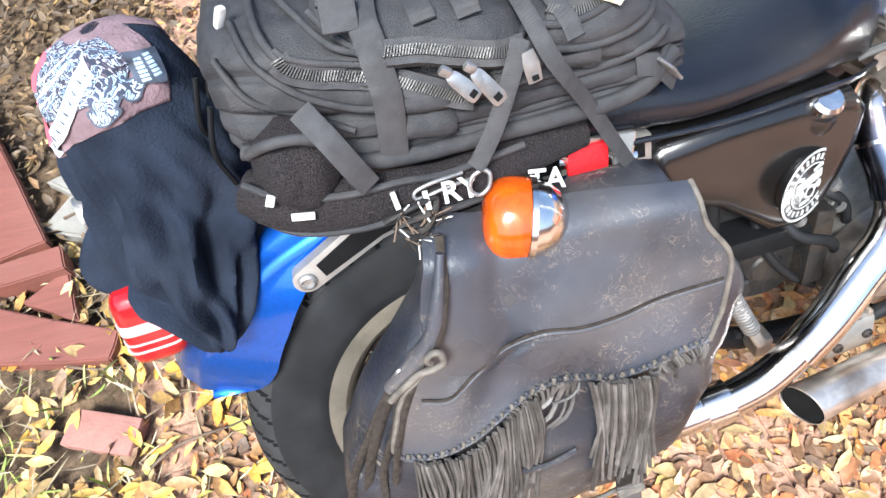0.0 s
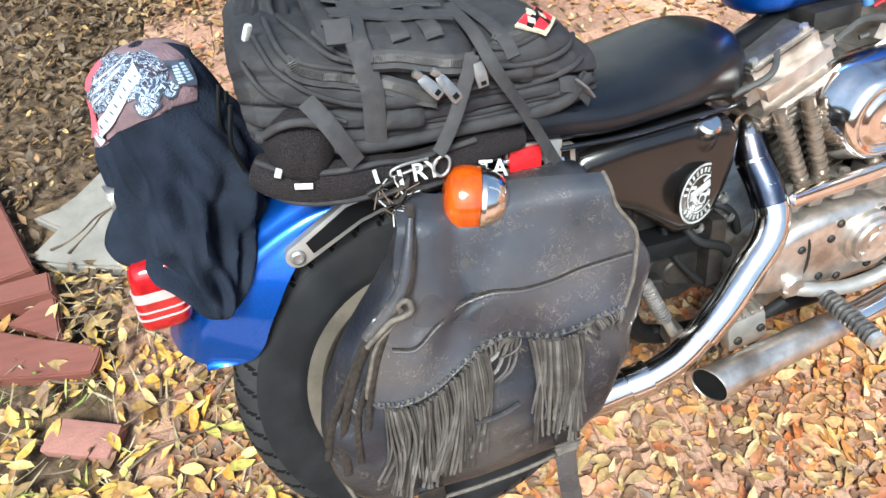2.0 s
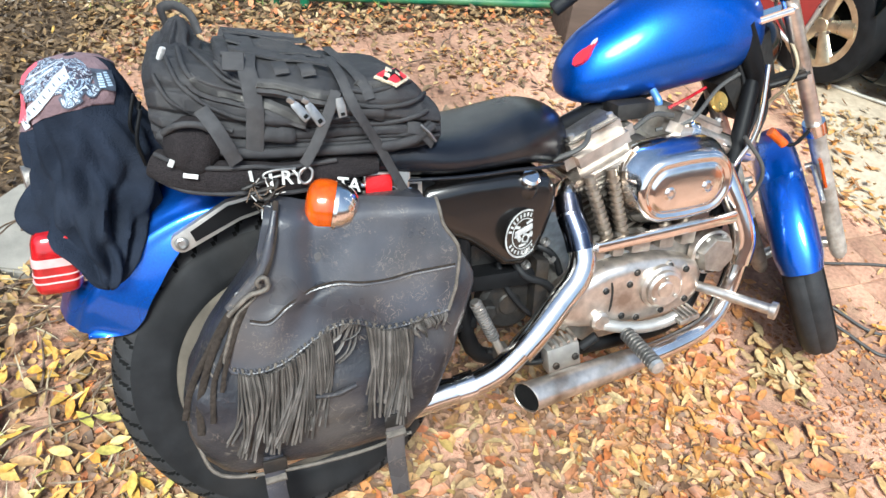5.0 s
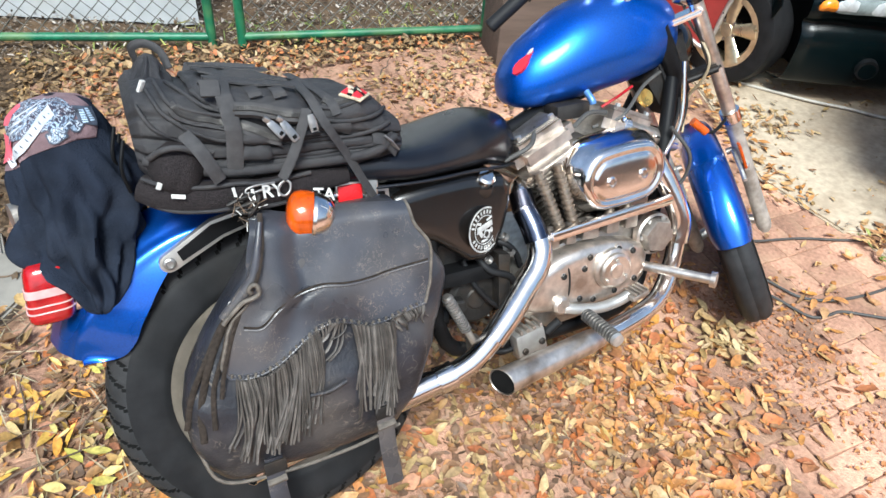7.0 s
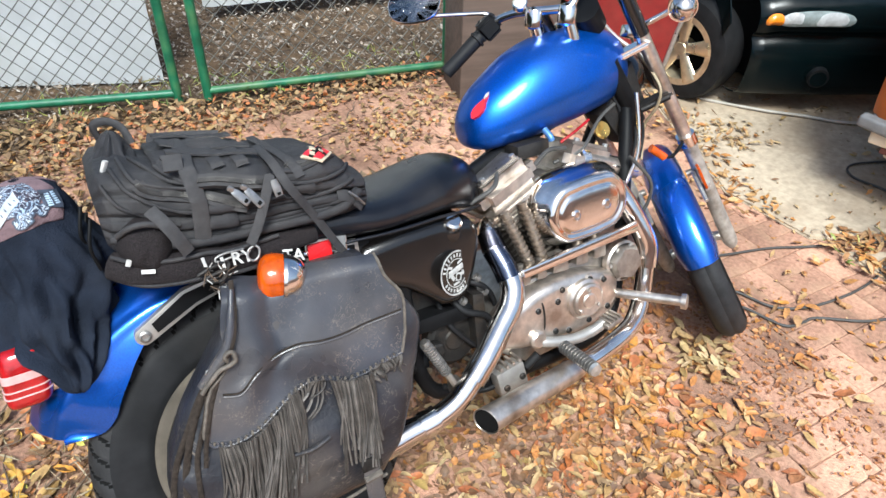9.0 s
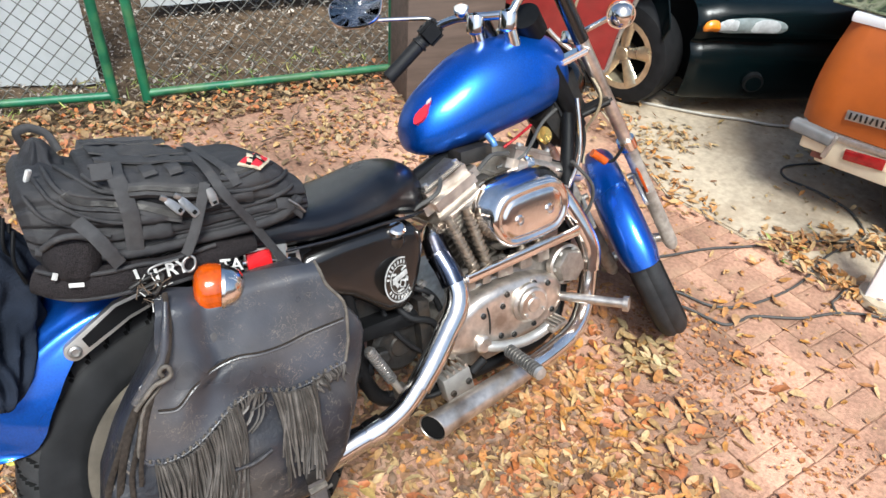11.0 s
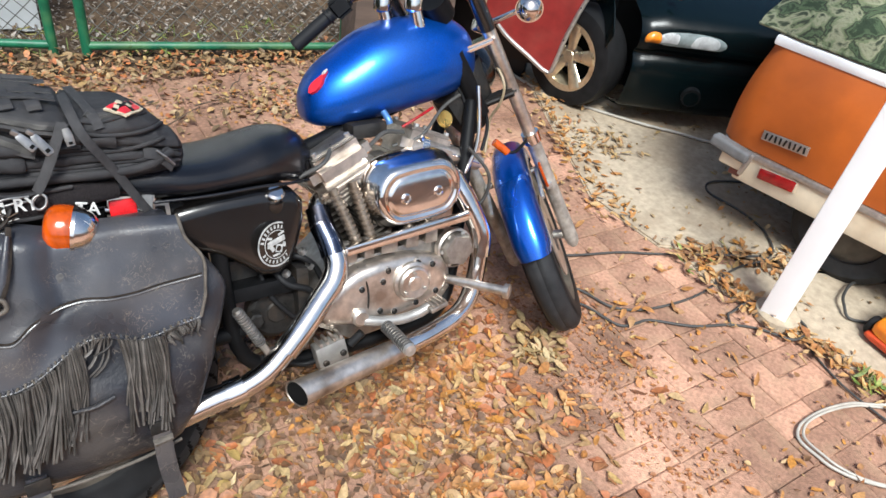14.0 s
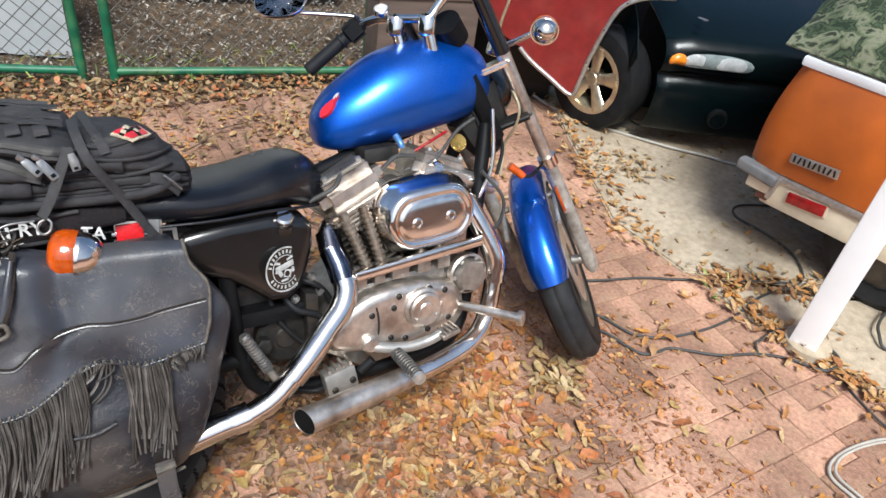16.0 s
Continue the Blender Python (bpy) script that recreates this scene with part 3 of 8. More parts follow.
# plain walls added out of view to close the place; the south one tints reflections
UNSEEN_BROWN_WALL = material("unseen_brown_wall", (0.60, 0.38, 0.25), 0.85, var=0.2, scale=6, bump=0.2, stain=0.4, stain_color=(0.36, 0.22, 0.15), stain_scale=1.5)
UNSEEN_GREEN_WALL = material("unseen_green_wall", (0.035, 0.045, 0.022), 0.9, var=0.5, scale=6, bump=0.6, bump_scale=20, stain=0.6, stain_color=(0.07, 0.06, 0.035), stain_scale=2)
for nm_, c_, sz_, mt_ in (("wall_south", (0, -9.0, 1.1), (24, 0.2, 2.2), UNSEEN_BROWN_WALL), ("wall_north", (0, 9.5, 1.8), (18, 0.3, 3.6), UNSEEN_GREEN_WALL), ("wall_west", (-8.0, 2, 1.8), (0.3, 15, 3.6), UNSEEN_GREEN_WALL), ("wall_east", (9.5, 2, 1.6), (0.3, 15, 3.2), UNSEEN_BROWN_WALL)):
    tagged(box(nm_, c_, sz_, mt_, None, 0.02), "plain unseen wall added around the yard", "wall", kind="structure")

# ---- the motorcycle ----
BIKE = Matrix.Translation((0, -0.081, 0)) @ pose(0, 0, 0, 0, 0, 4.735) @ pose(0, 0, 0, -18.98, 0, 0)
bike = thing("motorcycle", "blue custom motorcycle with chrome pipes leaning on its side stand", "motorcycle", BIKE)


def wheel(name, center, axis, r, half, rim_r, parent, label, spokes=13):
    hub = thing_part(name, parent, label)
    prof = []
    n = 26
    for k in range(n + 1):
        a = math.radians(-90 + 180 * k / n)
        # a squarish section: flat side walls, a round crown
        along = half * math.copysign(abs(math.sin(a)) ** 0.75, math.sin(a))
        rad = rim_r + (r - rim_r) * abs(math.cos(a)) ** 0.62
        prof.append((along, rad))
    prof = [(-half * 0.72, rim_r - 0.012)] + prof + [(half * 0.72, rim_r - 0.012)]

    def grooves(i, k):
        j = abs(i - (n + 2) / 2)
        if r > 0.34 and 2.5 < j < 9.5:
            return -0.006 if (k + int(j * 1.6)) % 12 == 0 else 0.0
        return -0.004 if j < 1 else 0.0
    tyre = lathe("tyre", prof, center, axis, RUBBER, hub, segs=540, warp=grooves, angle=30, label="black treaded tyre, scuffed grey")
    # groove faces are coloured black to paint in the shade inside them
    tyre.data.materials.append(SOOT_SHADE)
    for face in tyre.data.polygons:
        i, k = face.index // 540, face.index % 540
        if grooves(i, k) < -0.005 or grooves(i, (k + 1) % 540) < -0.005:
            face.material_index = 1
    for sg in (-1, 1):
        wall = [(sg * half * k, rim_r + (r - rim_r) * t) for k, t in ((0.925, -0.15), (0.99, -0.06), (1.012, 0.0), (1.016, 0.10), (1.020, 0.20), (1.022, 0.32), (1.014, 0.46), (0.988, 0.58), (0.955, 0.63))]
        lathe("sidewall", wall, center, axis, SIDEWALL, tyre, segs=72)
    w = half * 0.90
    rim = [(-w, rim_r - 0.026), (-w, rim_r + 0.004), (-w + 0.006, rim_r + 0.006), (-w + 0.012, rim_r - 0.012), (-0.2 * w, rim_r - 0.03), (0.2 * w, rim_r - 0.03),
           (w - 0.012, rim_r - 0.012), (w - 0.006, rim_r + 0.006), (w, rim_r + 0.004), (w, rim_r - 0.026), (0.98 * w, rim_r - 0.043), (0.88 * w, rim_r - 0.050), (0.5 * w, rim_r - 0.064), (-0.5 * w, rim_r - 0.064), (-0.88 * w, rim_r - 0.050), (-0.98 * w, rim_r - 0.043), (-w, rim_r - 0.026)]
    lathe("rim", rim, center, axis, CAST_WHEEL, hub, segs=72)
    lathe("hub", [(-w, 0.02), (-w, 0.045), (-w * 0.7, 0.055), (w * 0.7, 0.055), (w, 0.045), (w, 0.02), (-w, 0.02)], center, axis, CASTING, hub, segs=32)
    ax = Vector(axis).normalized()
    n0 = ax.orthogonal().normalized()
    s0 = ax.cross(n0)
    for k in range(spokes):
        a = 2 * math.pi * k / spokes
        out = n0 * math.cos(a) + s0 * math.sin(a)
        tube("spoke", [Vector(center) + out * 0.045, Vector(center) + out * (rim_r * 0.5), Vector(center) + out * (rim_r - 0.03)], 0.011, CAST_WHEEL, hub, segs=8, steps=2, up=ax, flat=1.5)
    return hub


def thing_part(name, parent, label=""):
    """A part that only groups its sub-parts."""
    ob = new(name)
    ob.empty_display_size = 0.05
    ob.parent = parent
    return tagged(ob, label) if label else ob


FENDER_AXIS = P(-0.03, 0, 0.315)
REAR_AXLE = P(-0.004, 0.070, 0.305)
REAR_SPIN = (0, math.cos(radians(10)), -math.sin(radians(10)))
rear = wheel("rear_wheel", REAR_AXLE, REAR_SPIN, 0.357, 0.068, 0.247, bike, "rear wheel with a dull silver rim")
lathe("brake_disc", [(0.05, 0.06), (0.05, 0.145), (0.056, 0.145), (0.056, 0.06), (0.05, 0.06)], REAR_AXLE, (0, -math.cos(radians(10)), math.sin(radians(10))), POLISHED, rear, segs=48)
lathe("drive_pulley", [(0.05, 0.04), (0.05, 0.13), (0.075, 0.13), (0.075, 0.04), (0.05, 0.04)], REAR_AXLE, REAR_SPIN, GRIME, rear, segs=48)


def smooth_table(x, table, reach=7.0):
    """A table read as a soft curve, without kinks at its rows."""
    return sum(lerp_table(x + reach * k / 6, table) * (7 - abs(k)) for k in range(-6, 7)) / 49


def rear_fender():
    """A broad mudguard with skirts that reach over the tyre and end in a rounded tail."""
    def f(u, v):
        ang = 55 + 101.5 * u
        low = smooth_table(ang, [(55, 0.385), (103, 0.375), (118, 0.335), (128, 0.312), (143, 0.294), (150, 0.300), (154, 0.318), (156.5, 0.380), (163, 0.46)], 3.0)
        spine = smooth_table(ang, [(55, 0.425), (110, 0.43), (140, 0.437), (150, 0.435), (156.5, 0.43)])
        half = smooth_table(ang, [(55, 0.105), (140, 0.108), (150, 0.102), (156.5, 0.085)])
        s = 2 * v - 1
        e = abs(s)
        if e < 0.62:
            k = e / 0.62 * math.pi / 2
            d = half * math.sin(k)
            r = spine - 0.056 * (1 - math.cos(k)) + 0.006 * math.exp(-(e / 0.10) ** 2) - 0.006 * math.exp(-((e - 0.40) / 0.07) ** 2)
        else:
            k = (e - 0.62) / 0.38
            d = half + 0.016 * k
            r = (spine - 0.056) * (1 - k) + low * k
        a = radians(ang)
        return FENDER_AXIS + Vector((r * math.cos(a), -math.copysign(d, s), r * math.sin(a)))
    sheet("rear_fender", f, 56, 44, 0.003, BLUE, bike, "blue metallic rear mudguard with a rounded tail")


rear_fender()

for side, sgn in (("right", 1), ("left", -1)):
    rail = [(-0.170 + 0.0195 * math.cos(radians(a_)), 0.643 + 0.0195 * math.sin(radians(a_))) for a_ in range(130, 310, 15)] + [ (-0.06, 0.672), (0.02, 0.692), (0.12, 0.690), (0.30, 0.668), (0.30, 0.705), (0.12, 0.728), (0.02, 0.728), (-0.08, 0.712)]
    strut = plate("fender_strut", rail, sgn * 0.114, sgn * 0.132, STRUT_ALLOY, bike, "grey alloy strut along the mudguard")
    slot = [(-0.145, 0.643), (-0.06, 0.680), (0.02, 0.699), (0.12, 0.697), (0.29, 0.676), (0.29, 0.698), (0.12, 0.721), (0.02, 0.721), (-0.079, 0.705), (-0.152, 0.664)]
    plate("strut_inset", slot, sgn * 0.122, sgn * 0.1335, BLACK_FRAME, strut, bevel=0)
    lathe("bolt", [(0, 0.0), (0, 0.013), (0.004, 0.012), (0.006, 0.008), (0.002, 0.006), (0.002, 0.0)], P(-0.170, sgn * 0.132, 0.643), (0, -sgn, 0), DULL_STEEL, strut, segs=20)

# tail light
tail = thing_part("tail_light", bike, "red plastic tail light below the draped shirt")


def tail_ring(h, grow):
    """A rounded outline of the lamp at one height; the lamp leans back with the mudguard."""
    out = []
    for k in range(40):
        c, q = math.cos(2 * math.pi * k / 40), math.sin(2 * math.pi * k / 40)
        out.append(P(-0.390 + 0.14 * (h - 0.624) + (0.043 + grow) * math.copysign(abs(c) ** 0.45, c), 0.052 + (0.060 + grow) * math.copysign(abs(q) ** 0.45, q), h))
    return out


loft("lens", [tail_ring(h_, g_) for h_, g_ in ((0.564, -0.016), (0.567, -0.007), (0.573, -0.002), (0.582, 0.0), (0.624, 0.001), (0.668, 0.0), (0.678, -0.003), (0.684, -0.010))], RED_LENS, tail)
# pale ring that paints a white reflection across the red lens
loft("lens_glint", [tail_ring(h_, g_) for h_, g_ in ((0.624, 0.0008), (0.625, 0.0024), (0.640, 0.0024), (0.641, 0.0008))], PALE_LENS, tail, "pale band painting the reflection on the lens")
for h0_ in (0.592, 0.606):
    loft("lens_rib", [tail_ring(h0_, 0.0005), tail_ring(h0_ + 0.0005, 0.0022), tail_ring(h0_ + 0.0025, 0.0022), tail_ring(h0_ + 0.003, 0.0005)], PALE_LENS, tail)
box("tail_base", P(-0.345, 0.045, 0.622), (0.030, 0.085, 0.100), CHROME, tail, 0.012, (0, 8, 0))


def turn_signal(center, axis, parent, lens_r=0.046, name="turn_signal", label="amber lens in a chrome bullet housing", shell=CHROME):
    """A bullet lamp whose lens looks along axis."""
    g = thing_part(name, parent, label)
    lens = [(0.031, 0.0), (0.0305, 0.016), (0.0285, 0.028), (0.0245, 0.037), (0.018, 0.0430), (0.010, 0.0462), (0.001, 0.0474), (-0.008, 0.0474), (-0.016, 0.0466), (-0.020, 0.0458), (-0.020, 0.0)]
    k = lens_r / 0.046
    lathe("lens", [(a * k, r * k) for a, r in lens], center, axis, ORANGE_LENS, g, segs=40)
    lathe("bezel", [(-0.0205 * k, lens_r + 0.0005), (-0.0205 * k, lens_r + 0.003), (-0.027 * k, lens_r + 0.003), (-0.027 * k, lens_r - 0.004)], center, axis, shell, g, segs=40)
    lathe("housing", [(-0.027 * k, 0.0), (-0.027 * k, lens_r), (-0.040 * k, 0.042 * k), (-0.053 * k, 0.034 * k), (-0.062 * k, 0.022 * k), (-0.067 * k, 0.010 * k), (-0.068 * k, 0.0)], center, axis, shell, g, segs=40)
    return g


sig = turn_signal(P(0.084, 0.224, 0.718), (-1, 0.24, 0.24), bike, 0.0465)
tube("stem", [P(0.130, 0.225, 0.715), P(0.135, 0.18, 0.712), P(0.135, 0.12, 0.708)], 0.010, CHROME, sig)
sig2 = turn_signal(P(0.078, -0.232, 0.722), (-1, 0.10, 0), bike)
tube("stem", [P(0.130, -0.225, 0.715), P(0.135, -0.18, 0.712), P(0.135, -0.12, 0.708)], 0.010, CHROME, sig2)

tube("left_lamp", [P(-0.422, 0.02, 0.762), P(-0.39, 0.01, 0.762)], 0.028, CASTING, bike, segs=20, steps=1, label="dark round lamp shell beside the tail")
ref = thing_part("side_reflector", bike, "rectangular red reflector on a grey bracket")
box("reflector", P(0.205, 0.156, 0.717), (0.052, 0.008, 0.036), REFLECTOR, ref, 0.002, (0, 3, 0))
box("bracket", P(0.222, 0.147, 0.714), (0.094, 0.008, 0.046), POLISHED, ref, 0.003, (0, 8, 0))
tube("bracket_tube", [P(0.17, 0.142, 0.715), P(0.27, 0.142, 0.69)], 0.012, CHROME, ref, steps=1)


def seat():
    rows = [(-0.05, 0.0, 0.770, 0.13, 0.055), (0.15, 0.0, 0.757, 0.14, 0.052), (0.28, 0.0, 0.750, 0.15, 0.049), (0.36, -0.005, 0.738, 0.157, 0.044), (0.44, -0.01, 0.736, 0.155, 0.045),
            (0.52, -0.012, 0.741, 0.147, 0.054), (0.575, -0.014, 0.742, 0.132, 0.063), (0.622, -0.016, 0.733, 0.112, 0.068), (0.650, -0.018, 0.722, 0.088, 0.064), (0.672, -0.018, 0.710, 0.058, 0.047), (0.683, -0.018, 0.704, 0.026, 0.022)]
    rings = [rounded_ring(x, d, h, w, t, 36, 2.7) for x, d, h, w, t in spline(rows, 5)]
    s = loft("seat", rings, SEAT, bike, "black vinyl saddle with a raised front")
    tube("piping", [P(-0.04, 0.125, 0.735), P(0.15, 0.139, 0.722), P(0.36, 0.153, 0.708), P(0.5, 0.146, 0.704), P(0.58, 0.128, 0.694), P(0.64, 0.090, 0.682)], 0.004, SEAT, s, segs=8)


seat()


def fuel_tank():
    # x, side offset, middle height, half width, half height, lift of the widest line
    rows = [(0.690, -0.045, 0.836, 0.028, 0.026), (0.702, -0.045, 0.840, 0.058, 0.052), (0.735, -0.045, 0.852, 0.084, 0.080), (0.79, -0.045, 0.868, 0.106, 0.101), (0.87, -0.045, 0.892, 0.123, 0.122),
            (0.96, -0.045, 0.909, 0.131, 0.130), (1.05, -0.045, 0.919, 0.128, 0.126), (1.12, -0.047, 0.922, 0.113, 0.115), (1.170, -0.048, 0.920, 0.092, 0.096), (1.198, -0.048, 0.917, 0.066, 0.070), (1.212, -0.048, 0.915, 0.032, 0.034)]
    rings = []
    for x, d, h, w, t in spline(rows, 5):
        ring = []
        for k in range(44):
            a = 2 * math.pi * k / 44
            c, s = math.cos(a), math.sin(a)
            up = math.copysign(abs(s) ** 0.9, s)
            ww = w * (1.0 - 0.10 * max(s, 0)) * math.copysign(abs(c) ** 0.8, c)
            ring.append(P(x, d + ww, h + t * up * (1.0 if s > 0 else 0.86)))
        rings.append(ring)
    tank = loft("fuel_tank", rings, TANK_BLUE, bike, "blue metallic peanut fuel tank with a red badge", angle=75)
    badge = [(0, 0.044), (0.005, 0.024), (0.012, 0.010), (0.0145, -0.006), (0.012, -0.020), (0.006, -0.026), (0.004, -0.031), (-0.004, -0.031), (-0.007, -0.025), (-0.012, -0.020), (-0.0145, -0.006), (-0.011, 0.010), (-0.005, 0.022)]
    bm = bmesh.new()
    f = bm.faces.new([bm.verts.new((0.95 * a + 0.24 * b, 0.92 * b, 0)) for a, b in badge])
    out = bmesh.ops.extrude_face_region(bm, geom=[f])
    bmesh.ops.translate(bm, vec=(0, 0, 0.010), verts=[v for v in out["geom"] if isinstance(v, bmesh.types.BMVert)])
    bm.transform(Matrix.Translation(P(0.722, 0.008, 0.896)) @ BADGE_TURN)
    red_ = part("badge", bm, RED_BADGE, tank, "red enamel badge")
    bm = bmesh.new()
    bmesh.ops.create_cone(bm, segments=12, radius1=1.0, radius2=0.6, depth=1.0, cap_ends=True)
    bm.transform(Matrix.Translation(P(0.722, 0.008, 0.896)) @ BADGE_TURN @ Matrix.Translation((0.0075, 0.034, 0.0095)) @ pose(0, 0, 0, 0, 0, -14) @ Matrix.Diagonal((0.0042, 0.0125, 0.004, 1)))
    part("badge_tip", bm, EMBLEM_INK, red_, "pale grey tip of the badge")
    lathe("filler_cap", [(0.0, 0.033), (0.012, 0.033), (0.018, 0.028), (0.02, 0.0)], P(1.06, -0.06, 1.042), (0, 0, 1), CHROME, tank, segs=32)
    return tank


# the badge's own turn: its face looks back, right and up
bz = Vector((-0.74, -0.44, 0.50)).normalized()
by = (Vector((0.55, 0.05, 0.75)) - bz * bz.dot(Vector((0.55, 0.05, 0.75)))).normalized()
bx = by.cross(bz)
BADGE_TURN = Matrix((bx, by, bz)).transposed().to_4x4()
fuel_tank()
tube("fuel_valve", [P(0.880, 0.050, 0.815), P(0.884, 0.068, 0.797), P(0.886, 0.071, 0.786)], 0.009, VALVE_BLUE, bike, label="blue fuel valve below the tank")

# oil tank with its cap and round emblem
oil = thing_part("oil_tank", bike, "black oil tank with a round white emblem and chrome cap")
out_line = [(0.285, 0.66), (0.30, 0.60), (0.345, 0.572), (0.395, 0.548), (0.440, 0.512), (0.478, 0.476), (0.525, 0.468), (0.560, 0.490), (0.585, 0.545), (0.603, 0.60), (0.606, 0.648), (0.585, 0.676), (0.50, 0.692), (0.40, 0.692), (0.31, 0.684)]
plate("body", out_line, -0.02, 0.142, BLACK_GLOSS, oil, bevel=0.032, segments=6)
lathe("cap", [(-0.02, 0.018), (-0.004, 0.018), (-0.002, 0.022), (0.008, 0.022), (0.013, 0.017), (0.014, 0.0)], P(0.536, 0.136, 0.676), (0.05, -0.6, 0.8), CHROME, oil, segs=24)
lathe("filler_neck", [(-0.05, 0.036), (-0.020, 0.030), (-0.010, 0.024), (-0.010, 0.0)], P(0.536, 0.136, 0.676), (0.05, -0.6, 0.8), BLACK_GLOSS, oil, segs=24)
EMB = P(0.520, 0.1485, 0.557)
em = thing_part("emblem", oil, "round black-and-white printed emblem")
em.matrix_local = Matrix.Translation(EMB) @ pose(0, 0, 0, 0, 0, 20) @ Matrix.Translation(-EMB)
lathe("boss", [(-0.034, 0.030), (-0.016, 0.044), (-0.003, 0.0555), (0.0, 0.056), (0.0, 0.0)], EMB, (0, -1, 0), BLACK_GLOSS, em, segs=48)
lathe("disc", [(0.0, 0.0), (0.0, 0.056), (0.0015, 0.056), (0.0015, 0.0)], EMB, (0, -1, 0), BLACK_GLOSS, em, segs=48)
lathe("outer_ring", [(0.0017, 0.052), (0.0017, 0.056), (0.0025, 0.056), (0.0025, 0.052), (0.0017, 0.052)], EMB, (0, -1, 0), EMBLEM_INK, em, segs=48)
lathe("inner_ring", [(0.0017, 0.034), (0.0017, 0.036), (0.0025, 0.036), (0.0025, 0.034), (0.0017, 0.034)], EMB, (0, -1, 0), EMBLEM_INK, em, segs=48)
for k in range(11):
    a = radians(20 + 14 * k)
    box("print_bar", EMB + Vector((0.044 * math.cos(a), -0.002, 0.044 * math.sin(a))), (0.0046, 0.0012, 0.0088), EMBLEM_INK, em, 0, (0, 90 - math.degrees(a), 0))
for k in range(10):
    a = radians(205 + 14.5 * k)
    box("print_bar", EMB + Vector((0.044 * math.cos(a), -0.002, 0.044 * math.sin(a))), (0.0044, 0.0012, 0.0085), EMBLEM_INK, em, 0, (0, 90 - math.degrees(a), 0))
box("print_bar", EMB + Vector((0, -0.002, 0.008)), (0.052, 0.0012, 0.014), EMBLEM_INK, em, 0.0, (0, -8, 0))
box("print_bar", EMB + Vector((0.006, -0.002, -0.012)), (0.020, 0.0012, 0.020), EMBLEM_INK, em, 0.0, (0, 20, 0))
box("print_bar", EMB + Vector((-0.014, -0.002, -0.008)), (0.010, 0.0012, 0.014), EMBLEM_INK, em, 0.0, (0, -30, 0))
for dx, dz, w_, hh_, tl in ((-0.020, 0.020, 0.016, 0.006, 20), (0.016, 0.024, 0.018, 0.005, -15), (0.022, -0.006, 0.010, 0.012, 30), (-0.004, -0.026, 0.022, 0.005, 0), (-0.024, 0.002, 0.006, 0.012, 10)):
    box("print_bar", EMB + Vector((dx, -0.002, dz)), (w_, 0.0012, hh_), EMBLEM_INK, em, 0.0, (0, tl, 0))
lathe("hub_print", [(0.0018, 0.0), (0.0018, 0.007), (0.003, 0.007), (0.003, 0.0)], EMB + Vector((0.004, 0, -0.012)), (0, -1, 0), BLACK_GLOSS, em, segs=16)

# ---- frame ----
for name, pts, r in (("backbone", [P(1.16, -0.02, 0.86), P(0.9, -0.02, 0.80), P(0.6, 0, 0.72), P(0.3, 0, 0.69)], 0.022),
                     ("down_tube", [P(1.17, 0.04, 0.82), P(1.10, 0.09, 0.6), P(1.05, 0.10, 0.35), P(0.98, 0.11, 0.22), P(0.8, 0.11, 0.195), P(0.5, 0.11, 0.215), P(0.40, 0.11, 0.30), P(0.38, 0.11, 0.62), P(0.25, 0.10, 0.69)], 0.020),
                     ("down_tube", [P(1.17, -0.06, 0.82), P(1.10, -0.11, 0.6), P(1.05, -0.11, 0.35), P(0.98, -0.11, 0.22), P(0.8, -0.11, 0.195), P(0.5, -0.11, 0.215), P(0.40, -0.11, 0.30), P(0.38, -0.11, 0.62), P(0.25, -0.10, 0.69)], 0.020),
                     ("neck", [P(1.185, -0.02, 0.93), P(1.255, -0.02, 0.78)], 0.034),
                     ("swing_arm", [P(0.42, 0.105, 0.335), P(0.2, 0.108, 0.325), P(-0.06, 0.108, 0.315)], 0.022),
                     ("swing_arm", [P(0.42, -0.105, 0.335), P(0.2, -0.108, 0.325), P(-0.06, -0.108, 0.315)], 0.022),
                     ("shock_absorber", [P(0.02, 0.10, 0.35), P(0.10, 0.10, 0.50), P(0.17, 0.10, 0.66)], 0.028),
                     ("shock_absorber", [P(0.02, -0.10, 0.35), P(0.10, -0.10, 0.50), P(0.17, -0.10, 0.66)], 0.028)):
    tube(name, pts, r, BLACK_FRAME, bike, steps=4)
tube("side_stand", [P(0.66, -0.11, 0.20), P(0.70, -0.18, 0.10), P(0.715, -0.30, 0.110)], 0.011, CHROME, bike, label="chrome side stand")
box("side_stand_foot", P(0.715, -0.315, 0.113), (0.07, 0.05, 0.008), CHROME, bike, 0.003, (-19, 0, 0))
plate("frame_gusset", [(0.40, 0.42), (0.62, 0.37), (0.62, 0.47), (0.55, 0.50), (0.42, 0.50)], -0.08, 0.055, GRIME, bike)
plate("neck_gusset", [(1.095, 0.80), (1.150, 0.875), (1.205, 0.93), (1.245, 0.82), (1.225, 0.725), (1.180, 0.700), (1.140, 0.735)], -0.055, 0.030, GRIME, bike, "grimy steering-head gusset with wires", bevel=0.010)
for d_, x_ in ((0.036, 1.150), (0.046, 1.172), (0.040, 1.205)):
    tube("harness_wire", [P(x_ - 0.03, d_ - 0.01, 0.87), P(x_, d_, 0.80), P(x_ + 0.015, d_ + 0.004, 0.73), P(x_ - 0.01, d_ + 0.01, 0.66)], 0.0055, GRIP, bike, segs=8)
